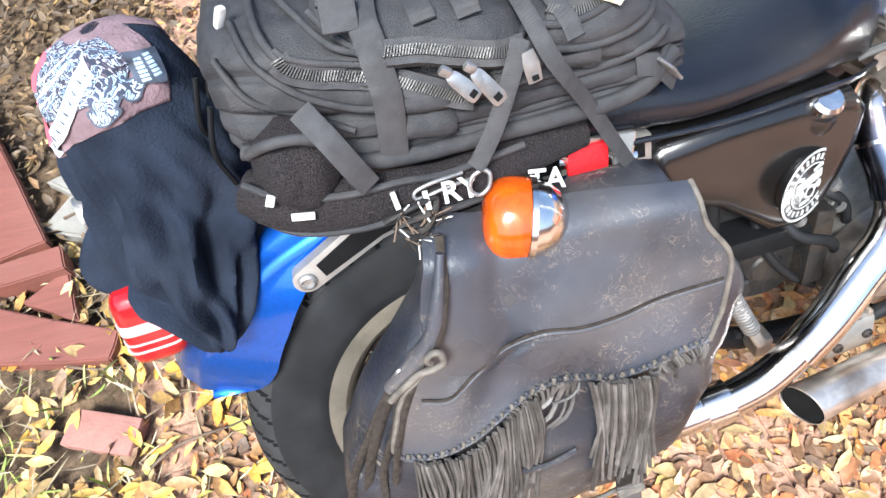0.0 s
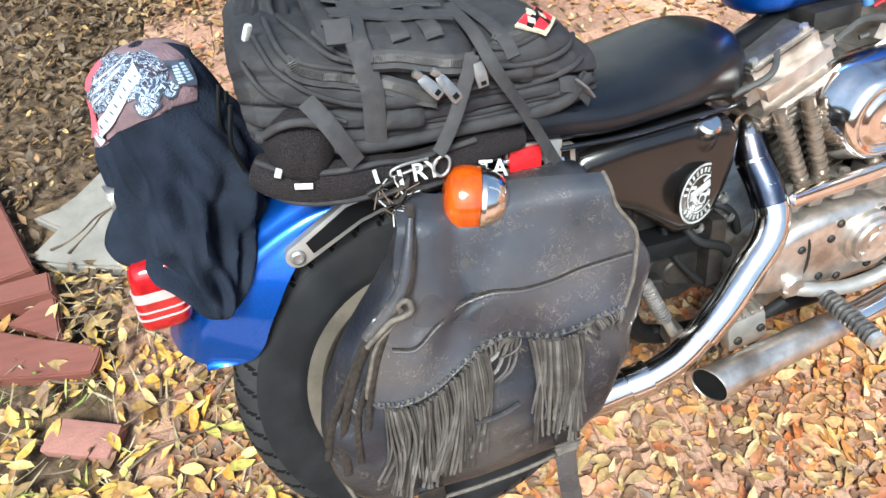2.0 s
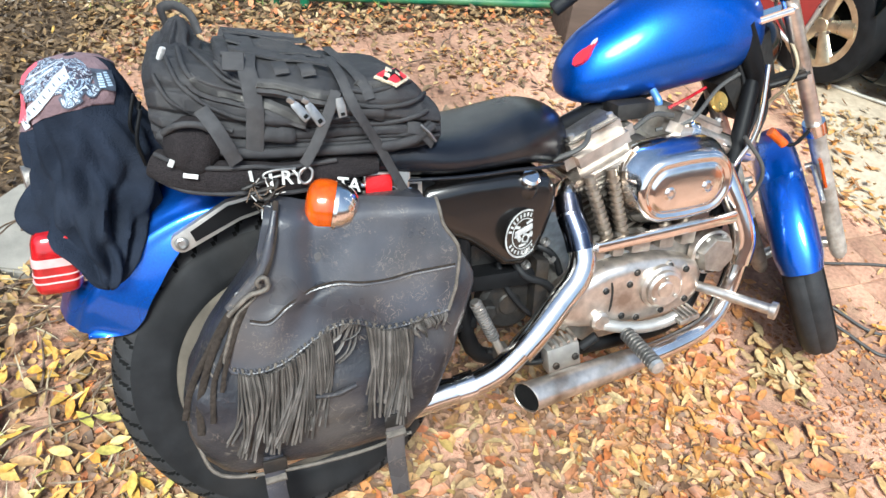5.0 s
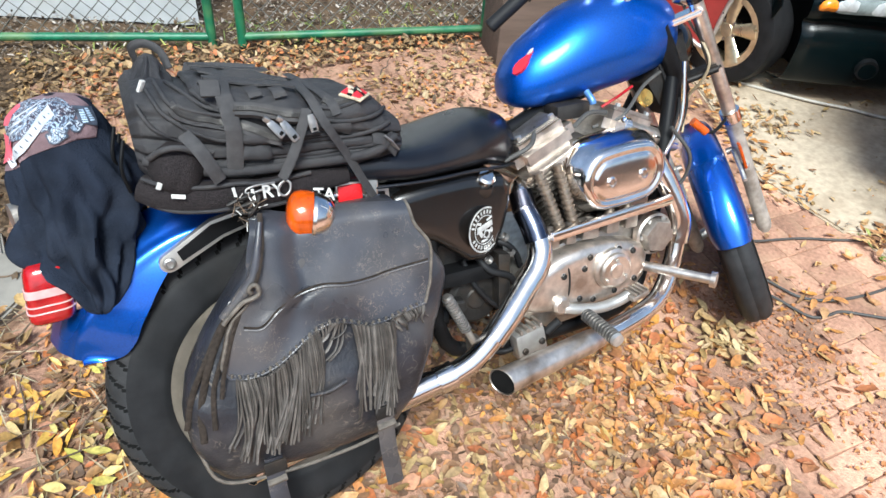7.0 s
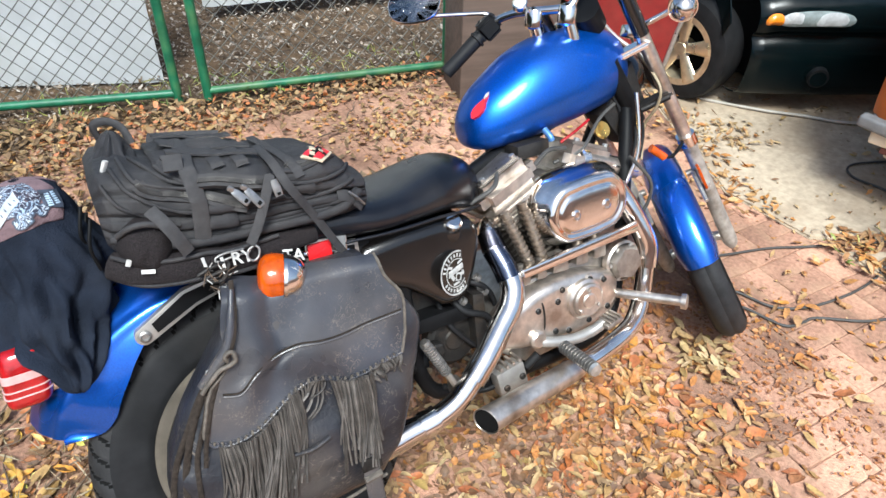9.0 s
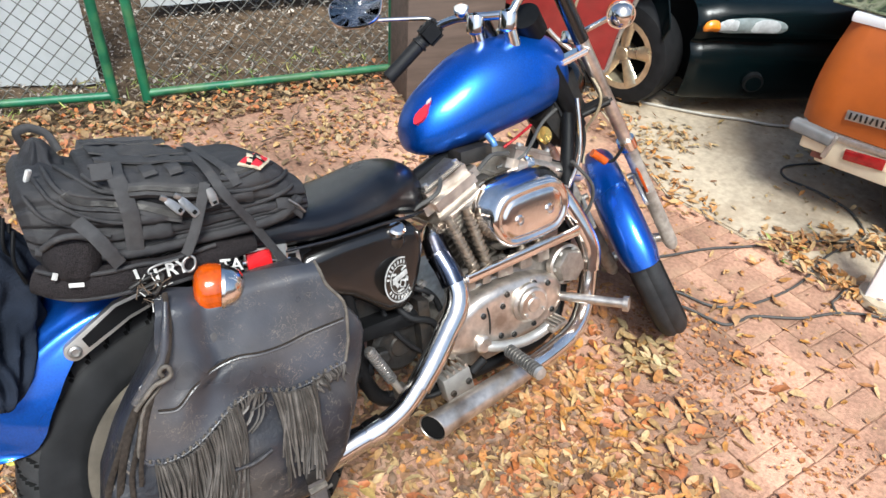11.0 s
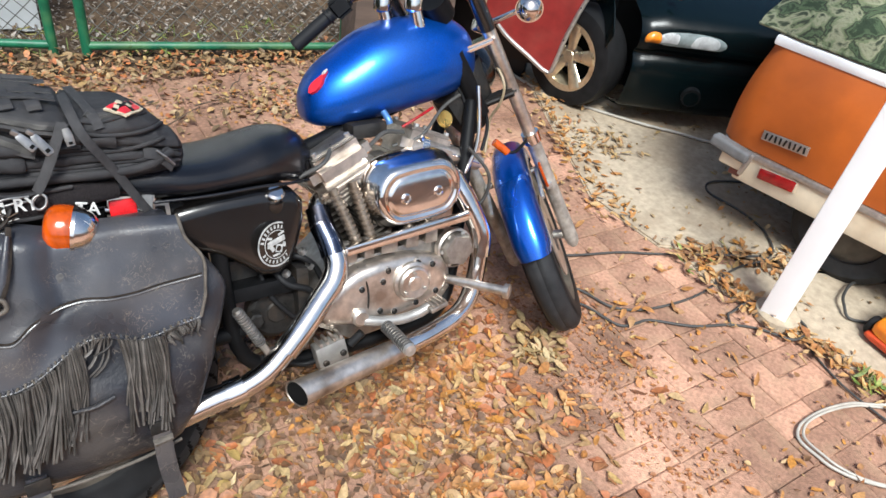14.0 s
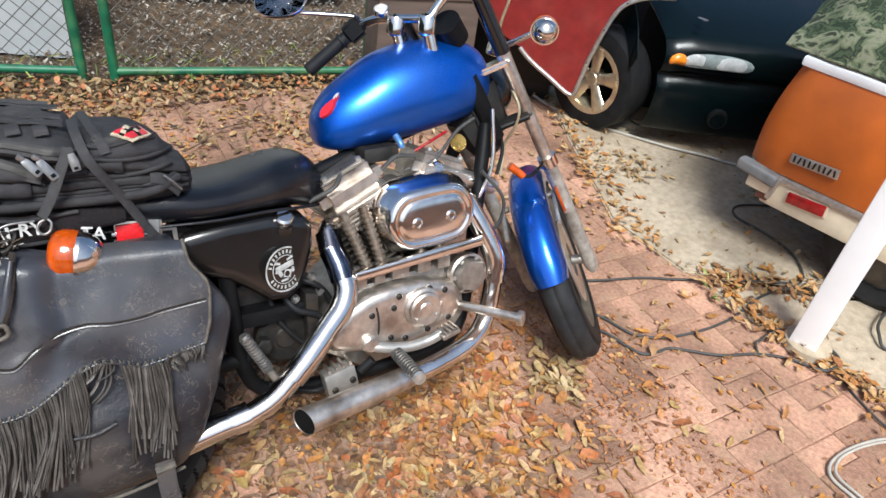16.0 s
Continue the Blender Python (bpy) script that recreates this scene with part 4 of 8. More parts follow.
plate("battery_tray", [(0.33, 0.415), (0.56, 0.405), (0.575, 0.425), (0.565, 0.445), (0.34, 0.450)], -0.05, 0.112, BLACK_FRAME, bike, "grimy dark frame brackets")
plate("pivot_plate", [(0.565, 0.315), (0.600, 0.315), (0.604, 0.46), (0.572, 0.468)], 0.02, 0.118, GRIME, bike)
lathe("pivot_bolt", [(-0.02, 0.022), (0.008, 0.022), (0.012, 0.017), (0.012, 0.0)], P(0.455, 0.108, 0.350), (0, -1, 0), GRIME, bike, segs=6)
lathe("drive_cover", [(-0.03, 0.075), (0.0, 0.075), (0.012, 0.062), (0.014, 0.030), (0.018, 0.026), (0.018, 0.0)], P(0.520, 0.070, 0.345), (0, -1, 0), GRIME, bike, segs=32)
tube("oil_line", [P(0.52, 0.09, 0.47), P(0.545, 0.115, 0.43), P(0.60, 0.12, 0.40), P(0.63, 0.11, 0.345)], 0.009, GRIP, bike, segs=12)
tube("oil_line", [P(0.565, 0.09, 0.50), P(0.600, 0.108, 0.485), P(0.630, 0.10, 0.45), P(0.65, 0.09, 0.40)], 0.008, GRIP, bike, segs=12)
tube("oil_line", [P(0.49, 0.08, 0.46), P(0.505, 0.10, 0.40), P(0.55, 0.105, 0.335), P(0.60, 0.10, 0.29)], 0.007, GRIP, bike, segs=12)
for x_, h_ in ((0.597, 0.505), (0.612, 0.46), (0.548, 0.455)):
    lathe("hose_clamp", [(-0.006, 0.009), (-0.006, 0.0115), (0.006, 0.0115), (0.006, 0.009)], P(x_, 0.106, h_), (0.6, 0, -0.8), DULL_STEEL, bike, segs=14)

# ---- engine ----
eng = thing_part("engine", bike, "polished V-twin engine, tarnished and grimy")
case = [(0.60, 0.30), (0.64, 0.40), (0.72, 0.46), (0.95, 0.47), (1.02, 0.42), (1.02, 0.30), (0.96, 0.235), (0.70, 0.225)]
plate("crankcase", case, -0.14, 0.135, CASTING, eng, bevel=0.012)
cover = [(0.598, 0.345), (0.615, 0.388), (0.66, 0.425), (0.724, 0.448), (0.78, 0.455), (0.864, 0.452), (0.93, 0.438), (0.975, 0.418), (0.992, 0.385), (0.985, 0.338), (0.95, 0.303), (0.90, 0.284), (0.826, 0.279), (0.74, 0.286), (0.66, 0.298), (0.612, 0.315)]
gear = plate("gear_cover", cover, 0.105, 0.186, POLISHED, eng, "dull polished gear cover ringed with screws", bevel=0.034, segments=6)
tube("cover_joint", [P(0.722, 0.158, 0.300), P(0.731, 0.1835, 0.335), P(0.735, 0.1865, 0.38), P(0.731, 0.183, 0.415), P(0.722, 0.158, 0.446)], 0.0028, GRIME, gear, segs=8)
for x, h in ((0.7175, 0.3935), (0.780, 0.399), (0.797, 0.427), (0.887, 0.428), (0.933, 0.412), (0.875, 0.312), (0.807, 0.305), (0.940, 0.330), (0.765, 0.318)):
    lathe("screw_boss", [(-0.006, 0.013), (0.0, 0.012), (0.001, 0.009)], P(x, 0.1855, h), (0, -1, 0), POLISHED, gear, segs=18)
    lathe("cover_screw", [(-0.004, 0.008), (0.003, 0.008), (0.005, 0.0055), (0.001, 0.004), (0.001, 0)], P(x, 0.1865, h), (0, -1, 0), GRIME, gear, segs=14)
lathe("timer_cover", [(-0.01, 0.056), (0.006, 0.056), (0.010, 0.048), (0.018, 0.046), (0.022, 0.040), (0.020, 0.022), (0.023, 0.018), (0.023, 0.0)], P(0.864, 0.190, 0.380), (0, -1, 0), POLISHED, gear, segs=40)
for k in range(3):
    a = radians(90 + 120 * k)
    lathe("timer_screw", [(0, 0.005), (0.004, 0.005), (0.004, 0)], P(0.862 + 0.033 * math.cos(a), 0.213, 0.378 + 0.033 * math.sin(a)), (0, -1, 0), STEEL, gear, segs=10)
# oil filter housing in front
fil = thing_part("oil_filter_housing", eng, "cast six-sided cap on the front of the cases")
lathe("drum", [(-0.06, 0.050), (0.02, 0.050), (0.03, 0.045), (0.032, 0.0)], P(1.022, 0.158, 0.430), (0, -1, 0), CASTING, fil, segs=6)
lathe("rim", [(-0.012, 0.058), (0.006, 0.058), (0.010, 0.052)], P(1.022, 0.158, 0.430), (0, -1, 0), POLISHED, fil, segs=28)
for k in range(6):
    a = radians(60 * k)
    lathe("filter_screw", [(0, 0.006), (0.006, 0.006), (0.007, 0)], P(1.022 + 0.047 * math.cos(a), 0.166, 0.430 + 0.047 * math.sin(a)), (0, -1, 0), STEEL, fil, segs=10)
for x, w in ((0.70, 0.05), (0.76, 0.03), (0.82, 0.05), (0.89, 0.04), (0.95, 0.04)):
    box("tappet_block", P(x, 0.135, 0.485), (w, 0.05, 0.045), CASTING, eng, 0.006, (0, 4, 0))
    lathe("tappet_nut", [(0, 0.010), (0.014, 0.010), (0.016, 0.0)], P(x, 0.150, 0.506), (0, 0, 1), CASTING, eng, segs=6)


def cylinder(base, tilt, name):
    """A finned barrel with its head and two-piece rocker box, leaning by tilt degrees backwards."""
    g = thing_part(name, eng)
    m = Matrix.Translation(base) @ pose(0, 0, 0, 0, -tilt, 0) @ Matrix.Diagonal((1.14, 1.05, 1.12, 1))
    for k in range(9):
        bm = bmesh.new()
        bmesh.ops.create_cube(bm, size=1.0)
        w = 0.150 if k < 8 else 0.158
        bmesh.ops.scale(bm, vec=(w, 0.185, 0.0065), verts=bm.verts)
        bmesh.ops.bevel(bm, geom=[e for e in bm.edges if abs((e.verts[0].co - e.verts[1].co).z) > 0.004], offset=0.045, segments=4, affect="EDGES")
        bm.transform(m @ Matrix.Translation((0, 0, 0.015 + 0.0165 * k)))
        part("fin", bm, FIN_METAL, g)
    lathe("barrel", [(0, 0.055), (0.185, 0.055), (0.185, 0)], m @ Vector((0, 0, 0)), m.to_3x3() @ Vector((0, 0, 1)), GRIME, g, segs=32)
    for k in range(4):
        bm = bmesh.new()
        bmesh.ops.create_cube(bm, size=1.0)
        bmesh.ops.scale(bm, vec=(0.098 + 0.018 * k, 0.160 + 0.006 * k, 0.0095), verts=bm.verts)
        bmesh.ops.bevel(bm, geom=list(bm.edges), offset=0.003, segments=2, affect="EDGES")
        bm.transform(m @ Matrix.Translation((0, 0, 0.146 + 0.0118 * k)))
        part("head_fin", bm, CASTING, g)
    for name_, size, z, cut_, mat in (("rocker_base", (0.164, 0.184, 0.016), 0.196, 0.005, POLISHED), ("rocker_box", (0.160, 0.178, 0.068), 0.236, 0.022, POLISHED), ("rocker_lid", (0.112, 0.130, 0.014), 0.274, 0.005, CASTING)):
        bm = bmesh.new()
        bmesh.ops.create_cube(bm, size=1.0)
        bmesh.ops.scale(bm, vec=size, verts=bm.verts)
        bmesh.ops.bevel(bm, geom=list(bm.edges), offset=cut_, segments=4, affect="EDGES")
        bm.transform(m @ Matrix.Translation((0, 0, z)))
        part(name_, bm, mat, g)
    lathe("head_core", [(0, 0.050), (0.055, 0.062), (0.055, 0)], m @ Vector((0, 0, 0.148)), m.to_3x3() @ Vector((0, 0, 1)), GRIME, g, segs=28)
    for sx, sy in ((0.045, -0.055), (-0.045, -0.055), (0.045, 0.055), (-0.045, 0.055)):
        lathe("rocker_bolt", [(0, 0.008), (0.008, 0.008), (0.009, 0)], m @ Vector((sx, sy, 0.280)), m.to_3x3() @ Vector((0, 0, 1)), STEEL, g, segs=6)


cylinder(P(0.836, 0.01, 0.462), 22.5, "rear_cylinder")
cylinder(P(0.900, 0.0, 0.455), -22.5, "front_cylinder")
for k, (a, b) in enumerate(((P(0.735, 0.150, 0.50), P(0.690, 0.118, 0.655)), (P(0.775, 0.150, 0.50), P(0.745, 0.118, 0.665)), (P(0.885, 0.150, 0.50), P(0.915, 0.10, 0.66)), (P(0.94, 0.150, 0.50), P(0.975, 0.10, 0.66)))):
    g = thing_part("pushrod_tube", eng)
    tube("tube", [a, a.lerp(b, 0.5), b], 0.012, PUSHROD, g, steps=1)
    for j in range(10):
        c = a.lerp(b, 0.10 + 0.085 * j)
        lathe("collar", [(-0.0045, 0.012), (-0.0035, 0.0155), (0.0035, 0.0155), (0.0045, 0.012)], c, b - a, PUSHROD, g, segs=16)

# air cleaner
air = thing_part("air_cleaner", bike, "oval chrome air cleaner cover")


def stadium(cx, ch, hx, hh, n=40, tilt=4):
    out = []
    t = radians(tilt)
    for k in range(n):
        a = 2 * math.pi * k / n
        c, s = math.cos(a), math.sin(a)
        x = (hx - hh) * max(-1, min(1, c * 3)) + hh * c
        h = hh * s
        out.append((cx + x * math.cos(t) - h * math.sin(t), ch + x * math.sin(t) + h * math.cos(t)))
    return out


rings = []
for d, hx, hh in ((0.055, 0.118, 0.080), (0.075, 0.137, 0.094), (0.10, 0.140, 0.097), (0.120, 0.136, 0.093), (0.135, 0.128, 0.086), (0.150, 0.121, 0.080), (0.163, 0.116, 0.076), (0.171, 0.111, 0.071), (0.174, 0.104, 0.064),
                  (0.1735, 0.098, 0.058), (0.170, 0.095, 0.055), (0.170, 0.090, 0.050), (0.174, 0.086, 0.047), (0.1755, 0.078, 0.041), (0.176, 0.05, 0.024), (0.176, 0.012, 0.006)):
    rings.append([P(x, d, h) for x, h in stadium(0.917, 0.615, hx * 1.10, hh * 1.07, tilt=2)])
loft("cover", rings, CHROME, air, angle=60)
for x in (0.867, 0.966):
    lathe("cover_screw", [(-0.004, 0.015), (0.0005, 0.015), (0.003, 0.010), (-0.001, 0.009), (0.003, 0.006), (0.003, 0)], P(x, 0.176, 0.611 + (x - 0.917) * 0.035), (0, -1, 0), CHROME, air, segs=20)
tube("intake", [P(0.87, 0.06, 0.65), P(0.87, 0.0, 0.66)], 0.045, CASTING, air, steps=1)

# lower rail, coil cover and fittings
box("rocker_rail", P(0.873, 0.180, 0.517), (0.375, 0.018, 0.026), CHROME, bike, 0.006, (0, -2.8, 0), "flat chrome rail below the air cleaner")
cc = thing_part("coil_cover", bike, "chrome coil cover with a round cap")
tube("cover", [P(0.990, 0.066, 0.706), P(1.085, 0.060, 0.667), P(1.175, 0.052, 0.632)], 0.024, POLISHED, cc, flat=1.1)
for k in range(3):
    tube("cover_rib", [P(1.000, 0.064 + 0.012 * k, 0.728 - 0.012 * k), P(1.168, 0.050 + 0.012 * k, 0.658 - 0.012 * k)], 0.005, CHROME, cc, segs=8, steps=1)
lathe("cap", [(0, 0.031), (0.02, 0.031), (0.024, 0.026), (0.024, 0)], P(0.990, 0.066, 0.707), (-0.9, 0, 0.35), CHROME, cc, segs=24)
box("clamp", P(1.186, 0.050, 0.627), (0.02, 0.03, 0.03), POLISHED, cc, 0.004)
lathe("horn", [(0, 0.0), (0.0, 0.018), (0.014, 0.026), (0.020, 0.022), (0.016, 0.0)], P(1.070, 0.035, 0.765), (0.1, -0.8, 0.3), BRASS, bike, segs=24, label="small brass horn")
for pts, mat, r in (([P(0.95, 0.02, 0.76), P(0.99, 0.03, 0.78), P(1.05, 0.02, 0.80)], RED_LENS, 0.004), ([P(0.9, 0.05, 0.72), P(0.98, 0.07, 0.74), P(1.07, 0.04, 0.80), P(1.14, 0.03, 0.83)], CABLE, 0.005),
                    ([P(0.82, 0.08, 0.74), P(0.86, 0.09, 0.77), P(0.92, 0.08, 0.76)], CABLE, 0.006), ([P(0.62, 0.08, 0.69), P(0.68, 0.10, 0.72), P(0.72, 0.06, 0.75)], CABLE, 0.006)):
    tube("wire", pts, r, mat, bike, segs=8)
box("voltage_box", P(0.83, 0.02, 0.775), (0.10, 0.10, 0.04), GRIME, bike, 0.01)

# exhausts
ex = thing_part("exhaust", bike, "chrome drag pipes with open ends")
REAR_RUN = [(0.652, 0.105, 0.575), (0.659, 0.135, 0.530), (0.662, 0.162, 0.478), (0.640, 0.180, 0.437), (0.590, 0.198, 0.396), (0.53, 0.220, 0.350), (0.48, 0.232, 0.312)]
tube("rear_pipe", [P(0.735, 0.045, 0.600), P(0.690, 0.055, 0.612), P(0.662, 0.078, 0.603)] + [P(*q) for q in REAR_RUN] + [P(0.43, 0.238, 0.277), P(0.375, 0.238, 0.256), P(0.32, 0.235, 0.247), P(0.22, 0.230, 0.240)], 0.0275, CHROME, ex, segs=24)
tube("rear_shield", [P(x_, d_ + 0.003, h_) for x_, d_, h_ in REAR_RUN[1:]], 0.0312, CHROME, ex, segs=24)
tube("pipe_flange", [P(0.657, 0.085, 0.600), P(0.653, 0.112, 0.566)], 0.0315, BLUED, ex, segs=24, steps=1, label="heat-blued end of the pipe")
tube("blued_collar", [P(0.653, 0.112, 0.566), P(0.659, 0.137, 0.530), P(0.661, 0.156, 0.496)], 0.0320, BLUED, ex, segs=24, label="heat-blued shoulder of the pipe")
tube("clamp", [P(0.372, 0.238, 0.2555), P(0.33, 0.2355, 0.2485)], 0.0335, CHROME, ex, segs=24, steps=1)


def slash_muffler(name, pts, slope, parent, shell=CHROME):
    """A straight muffler whose mouth is cut at a slant, with a sooty bore. pts: x, d, h, radius from front to end."""
    def rings(shrink, rows):
        out = []
        for i, (x, d, h, r) in enumerate(rows):
            ring = []
            for k in range(36):
                a = 2 * math.pi * k / 36
                dx = slope * (r - shrink) * math.cos(a) if i == len(rows) - 1 else 0.0
                ring.append(P(x + dx, d + (r - shrink) * math.cos(a), h + (r - shrink) * math.sin(a)))
            out.append(ring)
        return out
    body = loft(name, rings(0.0, pts), shell, parent, caps=False, angle=60)
    x, d, h, r = pts[-1]
    x2, d2, h2, _ = pts[-2]
    far = 0.8
    loft("bore", rings(0.0035, [(x + (x2 - x) * far, d + (d2 - d) * far, h + (h2 - h) * far, r - 0.002), (x, d, h, r)]), SOOT_SHADE, body, angle=60)
    lip = [P(x + slope * r * math.cos(2 * math.pi * k / 36), d + r * math.cos(2 * math.pi * k / 36), h + r * math.sin(2 * math.pi * k / 36)) for k in range(37)]
    tube("lip", lip, 0.0014, shell, body, segs=8, steps=1)


slash_muffler("rear_muffler", [(0.345, 0.236, 0.250, 0.028), (0.30, 0.233, 0.245, 0.031), (0.12, 0.224, 0.214, 0.034), (-0.02, 0.220, 0.190, 0.0345), (-0.125, 0.218, 0.172, 0.035)], 0.5, ex)
FRONT_RUN = [(1.045, 0.118, 0.628), (1.085, 0.142, 0.535), (1.111, 0.158, 0.450), (1.105, 0.161, 0.390)]
tube("front_pipe", [P(0.985, 0.05, 0.662), P(1.022, 0.088, 0.655)] + [P(*q) for q in FRONT_RUN] + [P(1.083, 0.166, 0.310), P(1.043, 0.180, 0.256), P(0.985, 0.196, 0.230), P(0.90, 0.207, 0.214), P(0.80, 0.218, 0.205)], 0.0262, CHROME, ex, segs=24)
tube("front_shield", [P(x_, d_ + 0.004, h_) for x_, d_, h_ in FRONT_RUN], 0.0292, CHROME, ex, segs=24)
slash_muffler("front_muffler", [(0.81, 0.217, 0.205, 0.026), (0.77, 0.221, 0.205, 0.031), (0.64, 0.234, 0.201, 0.0325), (0.56, 0.244, 0.199, 0.0335), (0.492, 0.252, 0.1975, 0.0345)], 0.45, ex, POLISHED)

# foot controls
fc = thing_part("rider_peg", bike, "ribbed black rubber foot peg")
tube("core", [P(0.770, 0.17, 0.285), P(0.768, 0.335, 0.270)], 0.012, STEEL, fc, steps=1)
for k in range(11):
    t = k / 10
    lathe("rib", [(-0.0035, 0.012), (-0.0025, 0.0185), (0.0025, 0.0185), (0.0035, 0.012)], P(0.769, 0.215 + 0.11 * t, 0.281 - 0.010 * t), (0, -1, -0.09), PEG, fc, segs=18)
lathe("end_cap", [(0, 0.018), (0.010, 0.016), (0.012, 0)], P(0.768, 0.332, 0.2705), (0, -1, -0.09), STEEL, fc, segs=18)
bp = thing_part("brake_pedal", bike, "chrome brake pedal with a ribbed pad")
tube("lever", [P(0.70, 0.165, 0.325), P(0.72, 0.19, 0.305), P(0.80, 0.205, 0.288), P(0.86, 0.21, 0.290), P(0.905, 0.215, 0.304)], 0.0145, STRUT_ALLOY, bp)
lathe("pivot", [(-0.03, 0.024), (0.02, 0.024), (0.026, 0.018), (0.026, 0)], P(0.705, 0.175, 0.318), (0, -1, 0), POLISHED, bp, segs=20)
box("pad", P(0.916, 0.225, 0.308), (0.055, 0.045, 0.014), CASTING, bp, 0.004, (0, -12, 0))
for k in range(4):
    box("pad_rib", P(0.898 + 0.012 * k, 0.225, 0.316 + 0.0025 * k), (0.005, 0.045, 0.006), POLISHED, bp, 0.001, (0, -12, 0))
fp = thing_part("highway_peg", bike, "slim forward foot peg with a flat end")
tube("rod", [P(0.985, 0.17, 0.348), P(1.085, 0.315, 0.338)], 0.013, POLISHED, fp, steps=1)
lathe("end", [(-0.008, 0.0), (-0.008, 0.021), (0.006, 0.021), (0.008, 0.016), (0.008, 0)], P(1.088, 0.320, 0.338), P(1.085, 0.315, 0.338) - P(0.985, 0.17, 0.348), POLISHED, fp, segs=24)
pp = thing_part("passenger_peg", bike, "folded ribbed passenger peg")
a, b = P(0.396, 0.180, 0.424), P(0.463, 0.170, 0.276)
tube("core", [a, b], 0.0095, STEEL, pp, steps=1)
for k in range(13):
    lathe("rib", [(-0.0035, 0.010), (-0.0022, 0.0142), (0.0022, 0.0142), (0.0035, 0.010)], a.lerp(b, 0.02 + 0.055 * k), b - a, DULL_STEEL, pp, segs=16)
lathe("end_cap", [(0, 0.012), (0.006, 0.010), (0.007, 0)], a, a - b, CASTING, pp, segs=16)
box("hinge", P(0.470, 0.155, 0.262), (0.03, 0.04, 0.04), CASTING, pp, 0.006)
mc = thing_part("master_cylinder", bike, "cast rear brake master cylinder")
box("body", P(0.624, 0.158, 0.224), (0.086, 0.045, 0.076), STRUT_ALLOY, mc, 0.008, (0, -8, 0))
for k in range(4):
    box("lid_rib", P(0.594 + 0.019 * k, 0.158, 0.264 + 0.003 * k), (0.008, 0.046, 0.012), POLISHED, mc, 0.002, (0, -8, 0))
tube("hose", [P(0.60, 0.15, 0.21), P(0.55, 0.13, 0.20), P(0.45, 0.12, 0.25)], 0.008, GRIP, mc)
for x, h in ((0.602, 0.210), (0.652, 0.226)):
    lathe("bolt", [(0, 0.0), (0, 0.009), (0.006, 0.009), (0.008, 0.006), (0.004, 0.005), (0.004, 0)], P(x, 0.179, h), (0, -1, 0), GRIME, mc, segs=12)
tube("push_rod", [P(0.685, 0.15, 0.225), P(0.72, 0.16, 0.255)], 0.012, GRIP, mc, steps=1)

# ---- front end, turned to the left ----
RAKE, TURN = radians(26.4), radians(55)
fu = Vector((-math.sin(RAKE), 0, math.cos(RAKE)))
ff = Vector((math.cos(RAKE), 0, math.sin(RAKE)))
fl = Vector((0, 1, 0))
f2, l2 = ff * math.cos(TURN) + fl * math.sin(TURN), fl * math.cos(TURN) - ff * math.sin(TURN)
STEER = Matrix.Translation(P(1.454, 0.041, 0.255)) @ Matrix((f2, l2, fu)).transposed().to_4x4()


def S(x, y, z):
    """A point of the turned front end: forwards, to the left, up the fork."""
    return STEER @ Vector((x, y, z))


def sv(x, y, z):
    return STEER.to_3x3() @ Vector((x, y, z))


AX = (0.082, 0.0, 0.010)
fw = wheel("front_wheel", S(*AX), sv(0, 1, 0), 0.325, 0.050, 0.245, bike, "front wheel with a pale cast rim, turned left")
lathe("brake_disc", [(0.045, 0.06), (0.045, 0.145), (0.050, 0.145), (0.050, 0.06), (0.045, 0.06)], S(*AX), sv(0, -1, 0), POLISHED, fw, segs=48)
fork = thing_part("front_fork", bike, "tarnished chrome telescopic fork")
for y in (-0.105, 0.105):
    leg = thing_part("fork_leg", fork)
    tube("slider", [(*S(0.05, y, -0.035), 0.012), (*S(0.05, y, -0.02), 0.020), (*S(0.05, y, 0.0), 0.023), (*S(0.05, y, 0.06), 0.0225), (*S(0.05, y, 0.36), 0.0215), (*S(0.05, y, 0.395), 0.022), (*S(0.05, y, 0.40), 0.026), (*S(0.05, y, 0.425), 0.026)], 0.022, FORK_ALLOY, leg, steps=1, segs=20)
    tube("collar", [S(0.05, y, 0.398), S(0.05, y, 0.432)], 0.0275, CHROME, leg, steps=1, segs=20)
    tube("tube", [S(0.05, y, 0.42), S(0.05, y, 0.78)], 0.0195, POLISHED, leg, steps=1, segs=20)
    tube("upper_tube", [S(0.05, y, 0.775), S(0.05, y, 0.96)], 0.0215, BLACK_GLOSS, leg, steps=1, segs=20)
    tube("axle_end", [S(0.082, y * 0.5, 0.010), S(0.06, y, 0.010)], 0.016, STEEL, leg, steps=1)
    tube("fender_mount", [S(0.05, y * 0.9, 0.30), S(0.05, y * 0.62, 0.30)], 0.010, CASTING, leg, steps=1)
for z, t in ((0.585, 0.035), (0.755, 0.03)):
    bm = bmesh.new()
    bmesh.ops.create_cube(bm, size=1.0)
    bmesh.ops.scale(bm, vec=(0.052, 0.235, t * 0.6), verts=bm.verts)
    bmesh.ops.bevel(bm, geom=list(bm.edges), offset=0.010, segments=3, affect="EDGES")
    bm.transform(STEER @ Matrix.Translation((0.035, 0, z)))
    part("triple_clamp", bm, GRIME if z < 0.7 else CHROME, fork)
tube("stem", [S(0, 0, 0.57), S(0, 0, 0.77)], 0.025, BLACK_FRAME, fork, steps=1)


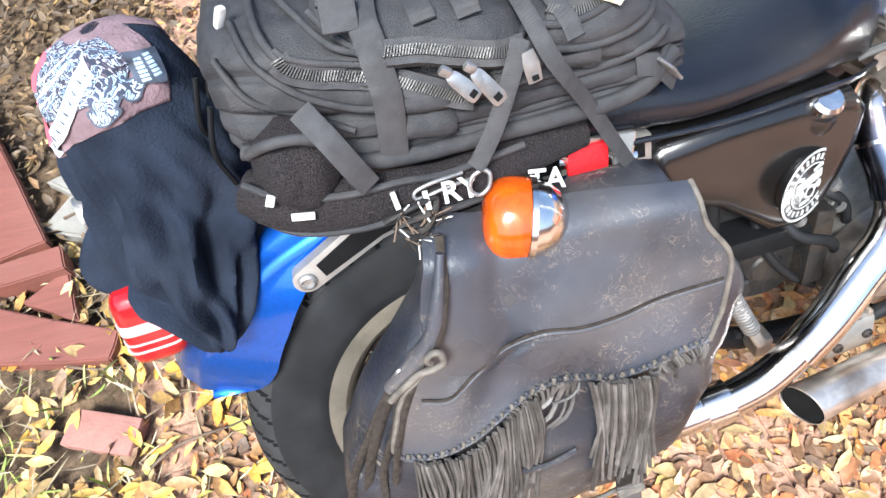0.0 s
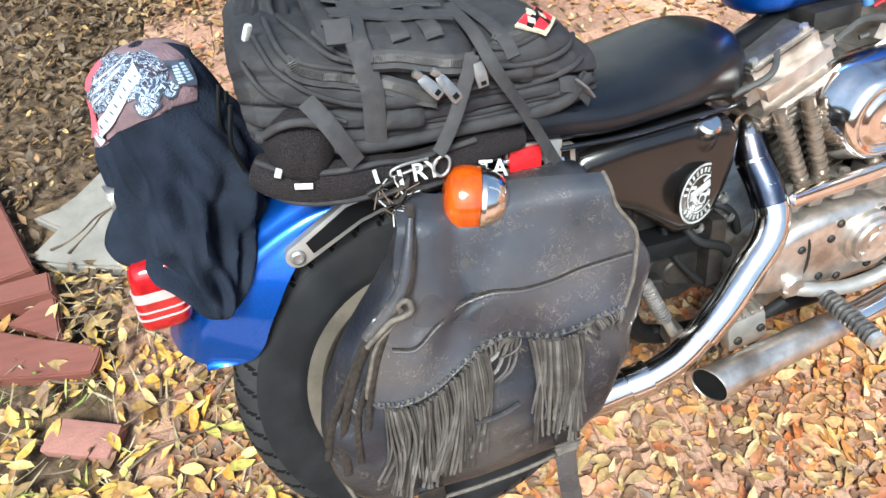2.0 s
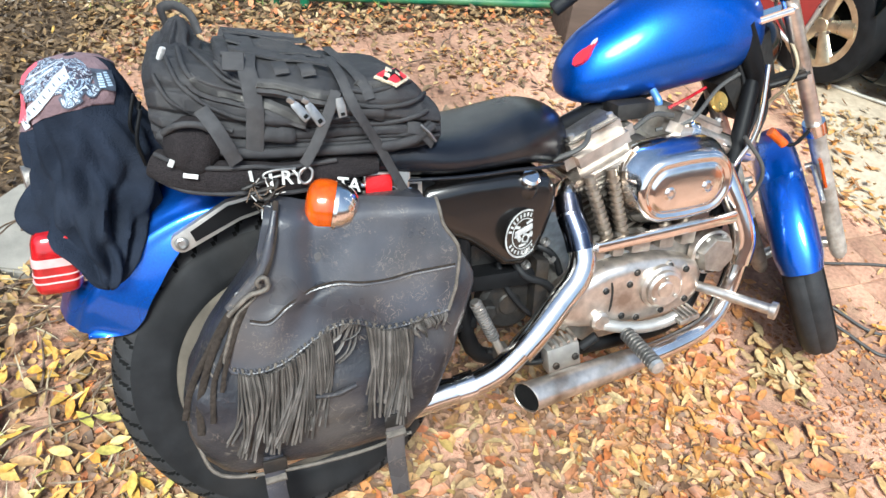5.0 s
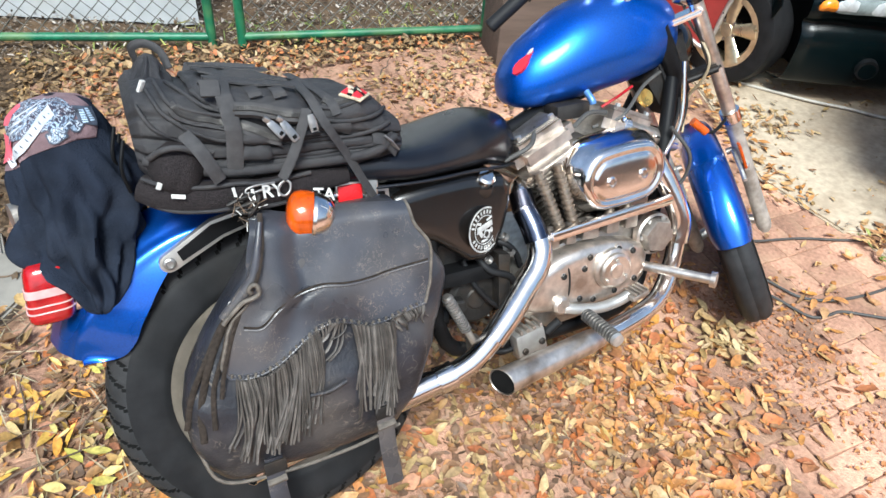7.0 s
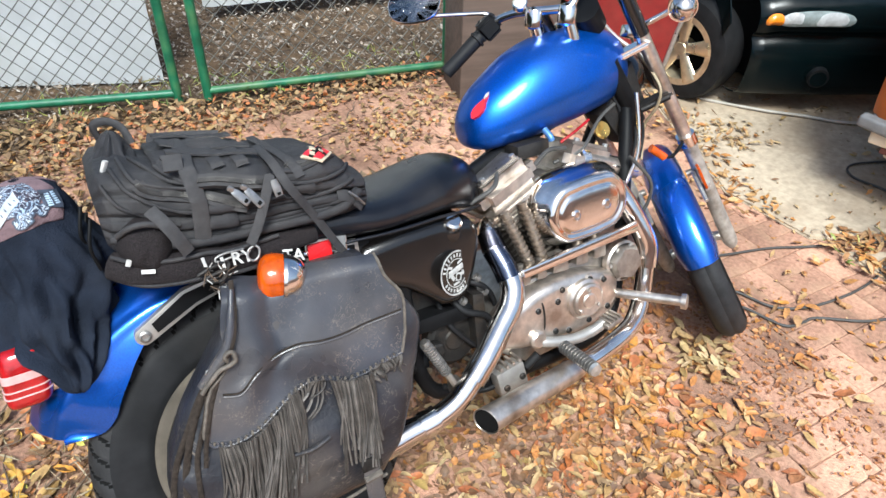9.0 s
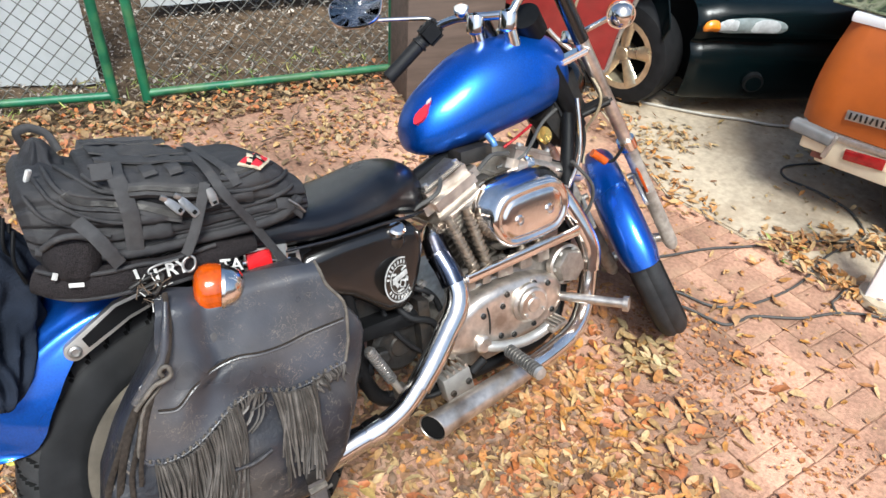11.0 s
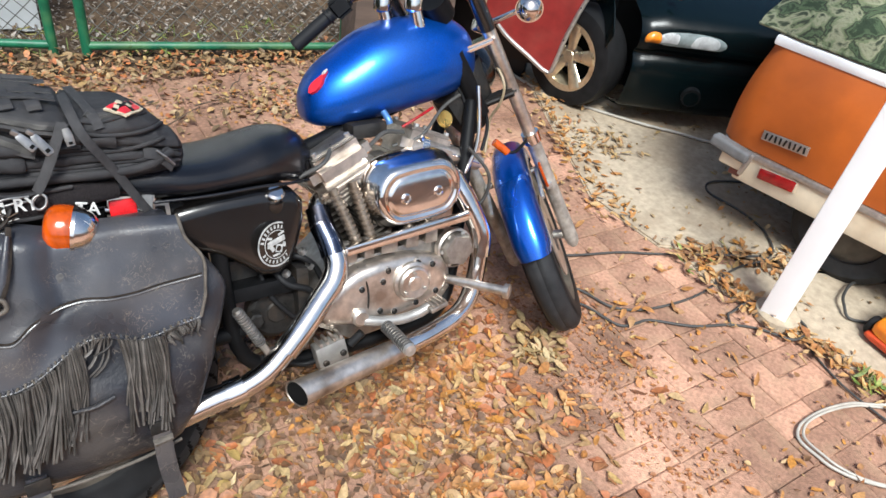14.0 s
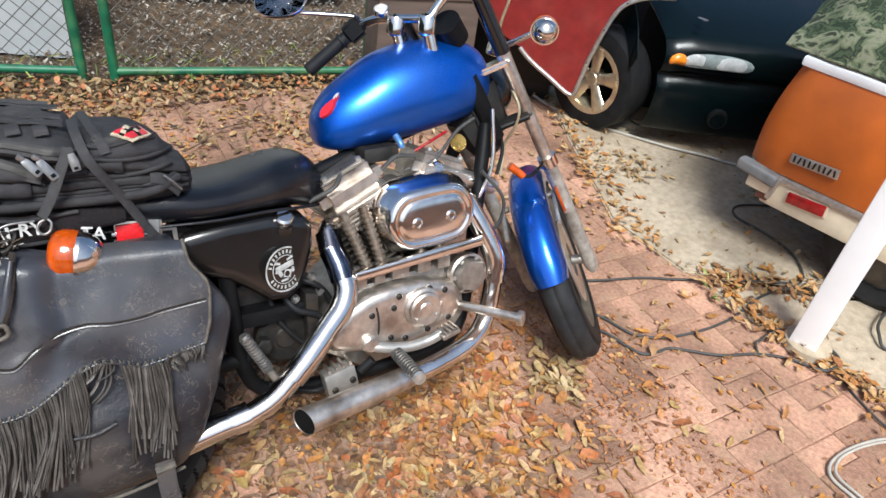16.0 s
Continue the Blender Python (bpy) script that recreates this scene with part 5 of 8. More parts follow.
def front_fender():
    c = Vector(AX)

    def f(u, v):
        ang = radians(40 + 112 * u)
        s = 2 * v - 1
        k = s * math.pi / 2
        end = min(1.0, (0.06 + u) / 0.12, (1.06 - u) / 0.12)
        half = 0.060 * (0.75 + 0.25 * min(1, end))
        d = half * math.sin(k)
        r = 0.352 - 0.075 * (1 - math.cos(k)) ** 1.3
        p = c + Vector((r * math.cos(ang), d, r * math.sin(ang)))
        return STEER @ p
    fe = sheet("front_fender", f, 44, 22, -0.003, BLUE, bike, "blue metallic front mudguard")
    for sg in (-1, 1):
        tube("fender_stay", [S(0.05 - 0.02, sg * 0.083, 0.31), S(-0.10, sg * 0.082, 0.29)], 0.006, STEEL, fe, steps=1, segs=8)


front_fender()
r = thing_part("fork_reflector", bike, "amber reflector beside the front mudguard")
bm = bmesh.new()
bmesh.ops.create_cube(bm, size=1.0)
bmesh.ops.scale(bm, vec=(0.030, 0.008, 0.085), verts=bm.verts)
bmesh.ops.bevel(bm, geom=list(bm.edges), offset=0.003, segments=2, affect="EDGES")
bm.transform(STEER @ Matrix.Translation((0.005, -0.100, 0.30)))
part("lens", bm, ORANGE_LENS, r)
box("clip", S(0.02, -0.10, 0.25), (0.022, 0.022, 0.022), STEEL, r, 0.004)
mk_ = thing_part("amber_marker", bike, "small amber marker beside the mudguard")
tube("lens", [P(1.238, 0.054, 0.680), P(1.244, 0.056, 0.675), P(1.272, 0.066, 0.650), P(1.277, 0.068, 0.645)], 0.012, ORANGE_LENS, mk_, segs=14, steps=2)
tube("stem", [P(1.262, 0.060, 0.655), P(1.30, 0.075, 0.645), S(0.05, -0.105, 0.42)], 0.005, BLACK_FRAME, mk_, segs=8)

# handlebar and what sits on it
hb = thing_part("handlebar", bike, "chrome handlebar with black rubber grips")
left_in, left_out = P(0.878, -0.155, 1.076), P(0.7515, -0.198, 0.975)
gi, go = left_in, left_out
right_in, right_out = P(1.060, 0.050, 1.175), P(1.090, 0.100, 1.270)
tube("bar", [P(0.80, -0.181, 1.014), left_in, P(0.915, -0.105, 1.098), P(0.948, -0.048, 1.100), P(1.004, 0.020, 1.100), P(1.030, 0.030, 1.125), right_in, right_out], 0.0115, CHROME, hb)
for a, b, tail_ in ((left_in, left_out, 1), (right_in, right_out, 0)):
    g = thing_part("grip", hb)
    tube("rubber", [a.lerp(b, 0.22 if tail_ else 0.1), b], 0.0185, GRIP, g, steps=1, segs=18)
    lathe("flange", [(-0.004, 0.0185), (-0.003, 0.0235), (0.003, 0.0235), (0.004, 0.0185)], a.lerp(b, 0.30 if tail_ else 0.14), b - a, GRIP, g, segs=20)
    lathe("end_cap", [(0.0, 0.0195), (0.006, 0.018), (0.008, 0.010), (0.008, 0.0)], b, b - a, GRIP, g, segs=20)
bm = bmesh.new()
bmesh.ops.create_cube(bm, size=1.0)
bmesh.ops.scale(bm, vec=(0.062, 0.05, 0.055), verts=bm.verts)
bmesh.ops.bevel(bm, geom=list(bm.edges), offset=0.010, segments=3, affect="EDGES")
bm.transform(Matrix.Translation(gi.lerp(go, 0.05)) @ (go - gi).to_track_quat("X", "Z").to_matrix().to_4x4())
part("switch_box", bm, BLACK_FRAME, hb)
for k in range(3):
    box("switch", gi.lerp(go, 0.0 + 0.08 * k) + Vector((0, -0.012 + 0.01 * k, 0.027)), (0.014, 0.012, 0.010), GRIP, hb, 0.003, (0, 30, 10))
tube("lever", [gi.lerp(go, 0.05) + f2 * 0.03, gi.lerp(go, 0.3) + f2 * 0.06, gi.lerp(go, 0.95) + f2 * 0.05], 0.006, BLACK_FRAME, hb)
for top in (P(0.948, -0.048, 1.084), P(1.004, 0.020, 1.084)):
    tube("riser", [top + Vector((0.012, 0, -0.075)), top - Vector((0, 0, 0.012))], 0.019, CHROME, hb, steps=1, segs=18)
    lathe("riser_clamp", [(-0.026, 0.0), (-0.026, 0.020), (-0.020, 0.025), (0.016, 0.025), (0.024, 0.020), (0.024, 0.0)], top, (0.05, -0.2, 1), CHROME, hb, segs=24)
    lathe("riser_bolt", [(0, 0.008), (0.007, 0.008), (0.007, 0.004), (0.003, 0.003), (0.003, 0)], top + Vector((0.0, -0.004, 0.020)), (0.05, -0.2, 1), BLACK_FRAME, hb, segs=6)
tube("gauge", [S(0.06, 0.0, 0.86), S(0.03, 0.0, 0.92)], 0.04, BLACK_FRAME, bike, steps=1, segs=28, label="round speedometer behind the headlamp")
tube("headlamp_shell", [(*S(0.20, 0, 0.64), 0.076), (*S(0.18, 0, 0.64), 0.080), (*S(0.13, 0, 0.64), 0.074), (*S(0.09, 0, 0.64), 0.045), (*S(0.075, 0, 0.64), 0.01)], 0.08, BLACK_GLOSS, bike, steps=3, segs=28, label="black headlamp shell")

clk = thing_part("bar_clock", hb, "small chrome dial clamped to the bar")
lathe("case", [(-0.012, 0.0), (-0.012, 0.016), (-0.006, 0.020), (0.006, 0.020), (0.009, 0.017), (0.007, 0.016)], P(0.910, -0.052, 1.122), (-0.35, -0.55, 0.75), CHROME, clk, segs=28)
lathe("dial", [(0.0065, 0.016), (0.0068, 0.0)], P(0.910, -0.052, 1.122), (-0.35, -0.55, 0.75), WHITE_PRINT, clk, segs=24)

# left mirror on its stalk
mi = thing_part("mirror", bike, "chrome-backed mirror reflecting trees and sky")
mr = P(0.708, -0.255, 1.152)
tube("stalk", [P(0.905, -0.165, 1.088), P(0.8935, -0.1945, 1.105), P(0.82, -0.219, 1.115), P(0.73, -0.244, 1.125), P(0.715, -0.25, 1.135)], 0.006, CHROME, mi)
nv = Vector((-0.50, -0.62, 0.60)).normalized()
q = nv.to_track_quat("Z", "Y").to_matrix().to_4x4()
ring = [Matrix.Translation(mr) @ q @ Vector((0.074 * math.copysign(abs(math.cos(a)) ** 0.75, math.cos(a)) * (1 + 0.15 * math.sin(a)), 0.050 * math.copysign(abs(math.sin(a)) ** 0.75, math.sin(a)), 0)) for a in [2 * math.pi * k / 36 for k in range(36)]]
cen = sum(ring, Vector()) / 36
loft("shell", [[cen + (v - cen) * s - nv * z for v in ring] for s, z in ((0.96, -0.004), (1.0, 0.0), (1.0, 0.006), (0.85, 0.018), (0.5, 0.026), (0.1, 0.028))], CHROME, mi)
loft("glass", [[cen + (v - cen) * s + nv * 0.0045 for v in ring] for s in (0.94, 0.02)], CHROME, mi, angle=180)

# right front lamp: a round chrome bullet on a stalk
rl = turn_signal(P(1.335, 0.085, 1.056), f2 * 0.9 - l2 * 0.1, bike, 0.036, "front_turn_signal", "round chrome front lamp on a stalk")
tube("stalk", [P(1.315, 0.070, 1.048), P(1.285, 0.030, 1.027), P(1.245, -0.010, 1.005)], 0.008, CHROME, rl)
box("clamp", P(1.240, -0.015, 1.002), (0.045, 0.035, 0.035), CHROME, rl, 0.008, (0, 20, 0))
tube("throttle_cable", [P(1.263, 0.02, 1.133), P(1.256, -0.015, 1.065), P(1.257, -0.030, 0.995), P(1.248, 0.005, 0.945), P(1.246, 0.055, 0.900), P(1.2465, 0.090, 0.848), P(1.245, 0.072, 0.795), P(1.242, 0.030, 0.748), P(1.235, 0.025, 0.700), P(1.215, 0.040, 0.650)], 0.0042, CABLE_TAN, bike, segs=10, label="tan sheathed cable")
tube("brake_line", [P(1.1, 0.12, 0.70), P(1.16, 0.13, 0.62), P(1.17, 0.11, 0.55), P(1.14, 0.09, 0.50)], 0.005, CABLE, bike, segs=10)
tube("clutch_cable", [P(1.15, 0.10, 0.86), P(1.145, 0.11, 0.76), P(1.135, 0.11, 0.69), P(1.10, 0.10, 0.62)], 0.006, CHROME, bike, segs=10)

# ---- saddlebag ----
bag = thing("saddlebag", "worn black leather saddlebag with fringes, hung beside the rear wheel", "saddlebag", BIKE)


def bag_body():
    xl = [(0.178, -0.08), (0.195, -0.165), (0.24, -0.195), (0.31, -0.214), (0.37, -0.216), (0.44, -0.196), (0.52, -0.148), (0.58, -0.098), (0.64, -0.045), (0.72, 0.01)]
    xr = [(0.178, 0.150), (0.20, 0.218), (0.27, 0.262), (0.34, 0.293), (0.40, 0.320), (0.49, 0.357), (0.535, 0.368), (0.563, 0.358), (0.606, 0.332), (0.72, 0.268)]
    dd = [(0.178, 0.245), (0.198, 0.284), (0.25, 0.304), (0.33, 0.316), (0.39, 0.312), (0.45, 0.296), (0.55, 0.284), (0.64, 0.266), (0.70, 0.24), (0.72, 0.21)]
    rings = []
    for k in range(33):
        h = 0.178 + 0.529 * k / 32
        a, b, d1 = lerp_table(h, xl), lerp_table(h, xr), lerp_table(h, dd)
        ring = []
        for j in range(48):
            t = 2 * math.pi * j / 48
            c, s = math.cos(t), math.sin(t)
            x = (a + b) / 2 + (b - a) / 2 * math.copysign(abs(c) ** 0.45, c)
            d = (0.172 + d1) / 2 + (d1 - 0.172) / 2 * math.copysign(abs(s) ** 0.5, s)
            d += 0.009 * noise.noise((x * 9, h * 7, 3.0)) + 0.006 * noise.noise((x * 25, h * 18, 6.0)) - 0.007 * abs(noise.noise((x * 14 + h * 9, h * 12 - x * 5, 2.0)))
            ring.append(P(x, d, h))
        rings.append(ring)
    loft("body", rings, POUCH, bag, "creased black leather pouch", angle=80)


bag_body()
FLAP_BOTTOM = [(0.0, 0.476), (0.022, 0.454), (0.09, 0.443), (0.163, 0.445), (0.24, 0.453), (0.327, 0.473), (0.432, 0.499), (0.514, 0.5105), (0.593, 0.503), (0.685, 0.482), (0.789, 0.483), (0.878, 0.4905), (1.0, 0.496)]
FLAP_LEFT = [(0.0, -0.012), (0.15, -0.032), (0.3, -0.044), (0.46, -0.047), (0.52, -0.049), (0.59, -0.061), (0.64, -0.085), (0.74, -0.102), (0.95, -0.124), (1.0, -0.127)]
FLAP_RIGHT = [(0.0, 0.292), (0.10, 0.290), (0.21, 0.298), (0.38, 0.320), (0.47, 0.322), (0.80, 0.311), (1.0, 0.294)]


def flap_point(u, v, lift=0.0):
    """u along the flap, v from the fold at its top down to the wavy edge."""
    hb = lerp_table(u, FLAP_BOTTOM)
    xa, xb = lerp_table(v, FLAP_LEFT), lerp_table(v, FLAP_RIGHT)
    x = xa + (xb - xa) * u
    top = 0.742 - 0.034 * u - 0.014 * math.exp(-((u - 0.30) / 0.14) ** 2)
    if v < 0.12:
        k = v / 0.12 * math.pi / 2
        d, h = 0.200 + 0.040 * u + (0.070 - 0.040 * u) * math.sin(k), top - 0.028 * (1 - math.cos(k))
    else:
        k = (v - 0.12) / 0.88
        h = (top - 0.028) * (1 - k) + hb * k
        d = 0.270 + 0.010 * math.sin(k * math.pi) + 0.030 * k * k
    bulge = 0.007 * noise.noise((x * 8 + 2, h * 8, 1.0)) + 0.0016 * noise.noise((x * 18, h * 18, 4.0))
    bulge += 0.010 * math.exp(-((u - 0.16) / 0.07) ** 2) * math.sin(v * 3) - 0.010 * math.exp(-((u - 0.26 - 0.05 * v) / 0.05) ** 2) * (1 - v)
    return P(x, d + bulge + lift, h)


flap = sheet("flap", flap_point, 54, 40, -0.004, LEATHER, bag, "grey-black leather flap with a stitched seam")
tube("edge_binding", [flap_point(k / 40, 1.0, 0.001) for k in range(41)], 0.0032, LEATHER, flap, segs=8, steps=2)
tube("side_binding", [flap_point(1.0, k / 14, 0.001) for k in range(15)], 0.0035, LEATHER_EDGE, flap, segs=8, steps=2)
tube("side_binding", [flap_point(0.0, 0.4 + 0.6 * k / 14, 0.001) for k in range(15)], 0.0035, LEATHER_EDGE, flap, segs=8, steps=2)


def flap_at(x, h, lift):
    """The point of the flap that lies at a given x and height."""
    u = v = 0.5
    for _ in range(24):
        p = flap_point(u, v)
        u = min(1.0, max(0.0, u + (x - p.x) / 0.42))
        v = min(1.0, max(0.0, v - (h - p.z) / 0.24))
    return flap_point(u, v, lift)


SEAM_LINE = [(-0.073, 0.549), (-0.040, 0.544), (-0.005, 0.568), (0.037, 0.585), (0.085, 0.592), (0.133, 0.585), (0.182, 0.582), (0.235, 0.585), (0.312, 0.589)]
tube("seam", [flap_at(x_, h_, 0.001) for x_, h_ in SEAM_LINE], 0.0019, SEAM, flap, segs=8)
tube("seam_ridge", [flap_at(x_, h_ - 0.006, -0.0012) for x_, h_ in SEAM_LINE], 0.0034, LEATHER, flap, segs=8)
for k in range(56):
    u = 0.03 + 0.94 * k / 55
    box("lace", flap_point(u, 0.985, 0.002), (0.005, 0.005, 0.011), LEATHER if k % 2 else LEATHER_EDGE, flap, 0.002, (random.uniform(-20, 20), random.uniform(-30, 30), 0))
# the flap's corner rolls over itself
tube("curled_corner", [P(-0.107, 0.297, 0.566), P(-0.089, 0.300, 0.583), P(-0.065, 0.304, 0.603), P(-0.046, 0.307, 0.608), P(-0.034, 0.308, 0.615), P(-0.035, 0.308, 0.630), P(-0.044, 0.308, 0.634), P(-0.051, 0.307, 0.626), P(-0.048, 0.306, 0.618)], 0.0046, LEATHER_EDGE, flap, segs=10, label="flap corner rolled over itself")
tube("rolled_edge", [(*P(-0.105, 0.284, 0.572), 0.008), (*P(-0.068, 0.288, 0.606), 0.012), (*P(-0.038, 0.290, 0.640), 0.011), (*P(-0.020, 0.286, 0.690), 0.008), (*P(-0.004, 0.272, 0.738), 0.005)], 0.012, LEATHER, flap, segs=14)
for w_, pts in ((0.007, [P(-0.070, 0.285, 0.600), P(-0.110, 0.275, 0.545), P(-0.150, 0.286, 0.480), P(-0.180, 0.292, 0.40), P(-0.190, 0.300, 0.33)]), (0.006, [P(-0.075, 0.282, 0.585), P(-0.108, 0.274, 0.555), P(-0.150, 0.280, 0.495), P(-0.190, 0.285, 0.430), P(-0.214, 0.285, 0.360)]),
                (0.005, [P(-0.088, 0.280, 0.580), P(-0.115, 0.292, 0.51), P(-0.150, 0.300, 0.44), P(-0.165, 0.312, 0.36)]), (0.0045, [P(-0.060, 0.290, 0.600), P(-0.095, 0.296, 0.54), P(-0.125, 0.304, 0.47), P(-0.140, 0.308, 0.42)])):
    tube("tie", pts, w_, SEAM, bag, segs=10, flat=0.35, up=(0, 1, 0), label="thin dark leather tie")
tube("tie_up", [P(0.001, 0.258, 0.750), P(-0.010, 0.284, 0.700), P(-0.026, 0.297, 0.655), P(-0.040, 0.300, 0.628)], 0.0050, SEAM, bag, segs=10, flat=0.4, up=(0, 1, 0))
lathe("eyelet", [(0, 0.003), (0.002, 0.005), (0.0, 0.0065), (-0.002, 0.005), (0, 0.003)], P(-0.085, 0.290, 0.600), (0.2, -1, 0), DULL_STEEL, flap, segs=20)
tube("pouch_fold", [P(0.02, 0.318, 0.375), P(0.06, 0.320, 0.372), P(0.10, 0.318, 0.382)], 0.005, POUCH, bag, segs=8)
tube("base_binding", [P(-0.205, 0.275, 0.30), P(-0.172, 0.290, 0.218), P(-0.05, 0.296, 0.198), P(0.1, 0.296, 0.198), P(0.21, 0.288, 0.210)], 0.004, LEATHER_EDGE, bag, segs=10)


def fringe_strip(x, top, d, length, sway):
    """One thin leather thong that hangs down."""
    down = Vector((0, -math.sin(radians(3)), -math.cos(radians(3))))
    p0 = P(x, d, top)
    pts = [p0 + down * length * t + Vector((sway * t * t + 0.003 * math.sin(6 * t + x * 90), 0.004 * math.sin(7 * t + x * 50), 0)) for t in (0, 0.25, 0.5, 0.75, 1)]
    return tube("fringe", pts, random.uniform(0.0020, 0.0034), FRINGE, bag, segs=6, steps=2, flat=0.6)


random.seed(4)
for k in range(84):
    u = 0.05 + 0.40 * k / 83 + random.uniform(-0.004, 0.004)
    p = flap_point(u, 0.99, 0.010 + random.uniform(0, 0.008))
    fringe_strip(p.x, p.z, -p.y, random.uniform(0.13, 0.185) * (1.0 if u < 0.30 else 1.1), random.uniform(-0.050, -0.022))
for k in range(12):
    u = 0.42 + 0.17 * k / 11
    p = flap_point(u, 0.99, 0.004)
    fringe_strip(p.x, p.z, -p.y, random.uniform(0.03, 0.085), random.uniform(-0.06, -0.03))
for k in range(46):
    u = 0.615 + 0.195 * k / 45 + random.uniform(-0.004, 0.004)
    p = flap_point(u, 0.99, 0.010 + random.uniform(0, 0.008))
    fringe_strip(p.x, p.z, -p.y, random.uniform(0.14, 0.22), random.uniform(-0.034, 0.0))
for k in range(24):
    u = 0.81 + 0.17 * k / 23
    p = flap_point(u, 0.99, 0.003)
    fringe_strip(p.x, p.z, -p.y, random.uniform(0.02, 0.045), random.uniform(-0.005, 0.01))


def bag_strap(x, h0, h1, d):
    g = thing_part("strap", bag, "cracked leather strap with a metal tip")
    tube("belt", [P(x, d, h0), P(x - 0.004, d + 0.006, (h0 + h1) / 2), P(x + 0.003, d + 0.004, h1)], 0.019, LEATHER, g, segs=12, flat=0.16, up=(0, 1, 0))
    tube("keeper", [P(x - 0.022, d + 0.006, h0 - 0.055), P(x + 0.018, d + 0.006, h0 - 0.052)], 0.008, LEATHER_EDGE, g, segs=8, steps=1)
    box("buckle", P(x, d + 0.006, h0 - 0.02), (0.046, 0.005, 0.03), GRIME, g, 0.002)


bag_strap(0.172, 0.300, 0.085, 0.316)
bag_strap(-0.070, 0.245, 0.080, 0.300)

# ---- backpack ----
pack = thing("backpack", "black nylon rucksack strapped across the rear seat", "backpack", BIKE)


PACK = [(-0.180, -0.02, 0.895, 0.165, 0.070), (-0.162, -0.02, 0.893, 0.190, 0.092), (-0.12, -0.02, 0.883, 0.205, 0.100), (-0.04, -0.02, 0.864, 0.213, 0.088), (0.06, -0.02, 0.851, 0.215, 0.079), (0.16, -0.02, 0.842, 0.213, 0.074),
        (0.24, -0.02, 0.834, 0.205, 0.070), (0.30, -0.02, 0.822, 0.185, 0.060), (0.340, -0.02, 0.810, 0.155, 0.046), (0.356, -0.02, 0.803, 0.11, 0.026)]


def pack_row(x):
    xs = [r[0] for r in PACK]
    return [float(np.interp(x, xs, [r[i] for r in PACK])) for i in range(5)]


def pack_point(x, a, lift=0.0):
    """A point of the pack's skin at x and angle a degrees: 0 right, 90 up."""
    _, d, h, w, t = pack_row(x)
    c, s = math.cos(radians(a)), math.sin(radians(a))
    yd, zh = math.copysign(abs(c) ** 0.52, c), math.copysign(abs(s) ** 0.52, s)
    q = Vector((x, d + w * yd, h + t * zh))
    fold = 0.009 * noise.noise(q * 11) + 0.003 * noise.noise(Vector((q.x * 14, q.y * 26, q.z * 30))) - 0.008 * abs(noise.noise(q * 14 + Vector((3, 1, 4)))) - 0.002 * abs(noise.noise(q * 34 + Vector((1, 7, 2))))
    if lift < 0.03 and c > 0:
        for level, deep, wide in ((0.06 + 0.9 * max(0.0, x - 0.22), 0.013, 0.06), (-0.30, 0.012, 0.06), (-0.62, 0.010, 0.08), (0.55 - 1.6 * max(0.0, x), 0.010, 0.07)):
            fold -= deep * math.exp(-((zh - level) / wide) ** 2)
    return P(x, d + (w + lift + fold) * yd, h + (t + lift + fold) * zh)


PACK_ANGLES = []
for quarter in range(4):
    side = [math.degrees(math.asin((0.835 * k / 22) ** (1 / 0.52))) for k in range(22)]
    roof = [90 - math.degrees(math.asin((0.835 * k / 22) ** (1 / 0.52))) for k in range(22, 0, -1)]
    one = side + roof
    PACK_ANGLES += [90 * quarter + v for v in one]
rows = [-0.180 + 0.536 * k / 170 for k in range(171)]
loft("main_compartment", [[pack_point(x, a) for a in PACK_ANGLES] for x in rows], NYLON, pack, "padded nylon body with soft folds", angle=80)


def pack_quad(name, corners, lift, mat, label="", n=16, parent=None, puff=0.0):
    """A patch on the pack between four corners given as x and angle."""
    def f(u, v):
        x = (corners[0][0] * (1 - u) + corners[1][0] * u) * (1 - v) + (corners[3][0] * (1 - u) + corners[2][0] * u) * v
        a = (corners[0][1] * (1 - u) + corners[1][1] * u) * (1 - v) + (corners[3][1] * (1 - u) + corners[2][1] * u) * v
        e = math.sin(math.pi * u) ** 0.4 * math.sin(math.pi * v) ** 0.4
        return pack_point(x, a, lift + puff * e)
    return sheet(name, f, n, n, 0.004, mat, parent or pack, label)


def pack_pocket(name, edge, top, lift, puff, label, n=40):
    """A pocket whose lower edge follows (x, angle) pairs and whose upper edge lies at one angle."""
    x0, x1 = edge[0][0], edge[-1][0]

    def f(u, v):
        x = x0 + (x1 - x0) * u
        low = lerp_table(x, edge)
        e = math.sin(math.pi * u) ** 0.35 * math.sin(math.pi * min(1.0, v * 1.02)) ** 0.35
        return pack_point(x, low + (top - low) * v, lift + puff * e)
    return sheet(name, f, n, n, 0.004, NYLON, pack, label)


POCKET_EDGE = [(-0.060, 66), (-0.045, 52), (-0.025, 40), (0.0, 35.5), (0.034, 35), (0.07, 30), (0.106, 25.5), (0.130, 28), (0.146, 40)]
END_EDGE = [(0.150, 24), (0.175, 17), (0.21, 14.5), (0.254, 20), (0.29, 36), (0.32, 62)]
pack_pocket("front_pocket", POCKET_EDGE, 132, 0.006, 0.024, "puffed outer pocket")
pack_pocket("end_pocket", END_EDGE, 120, 0.004, 0.018, "rounded end pocket", 30)
pack_quad("side_pocket", [(0.0, 5.5), (0.054, 4.5), (0.048, -4), (-0.006, -3)], 0.007, NYLON, "small square side flap", 14, puff=0.006)
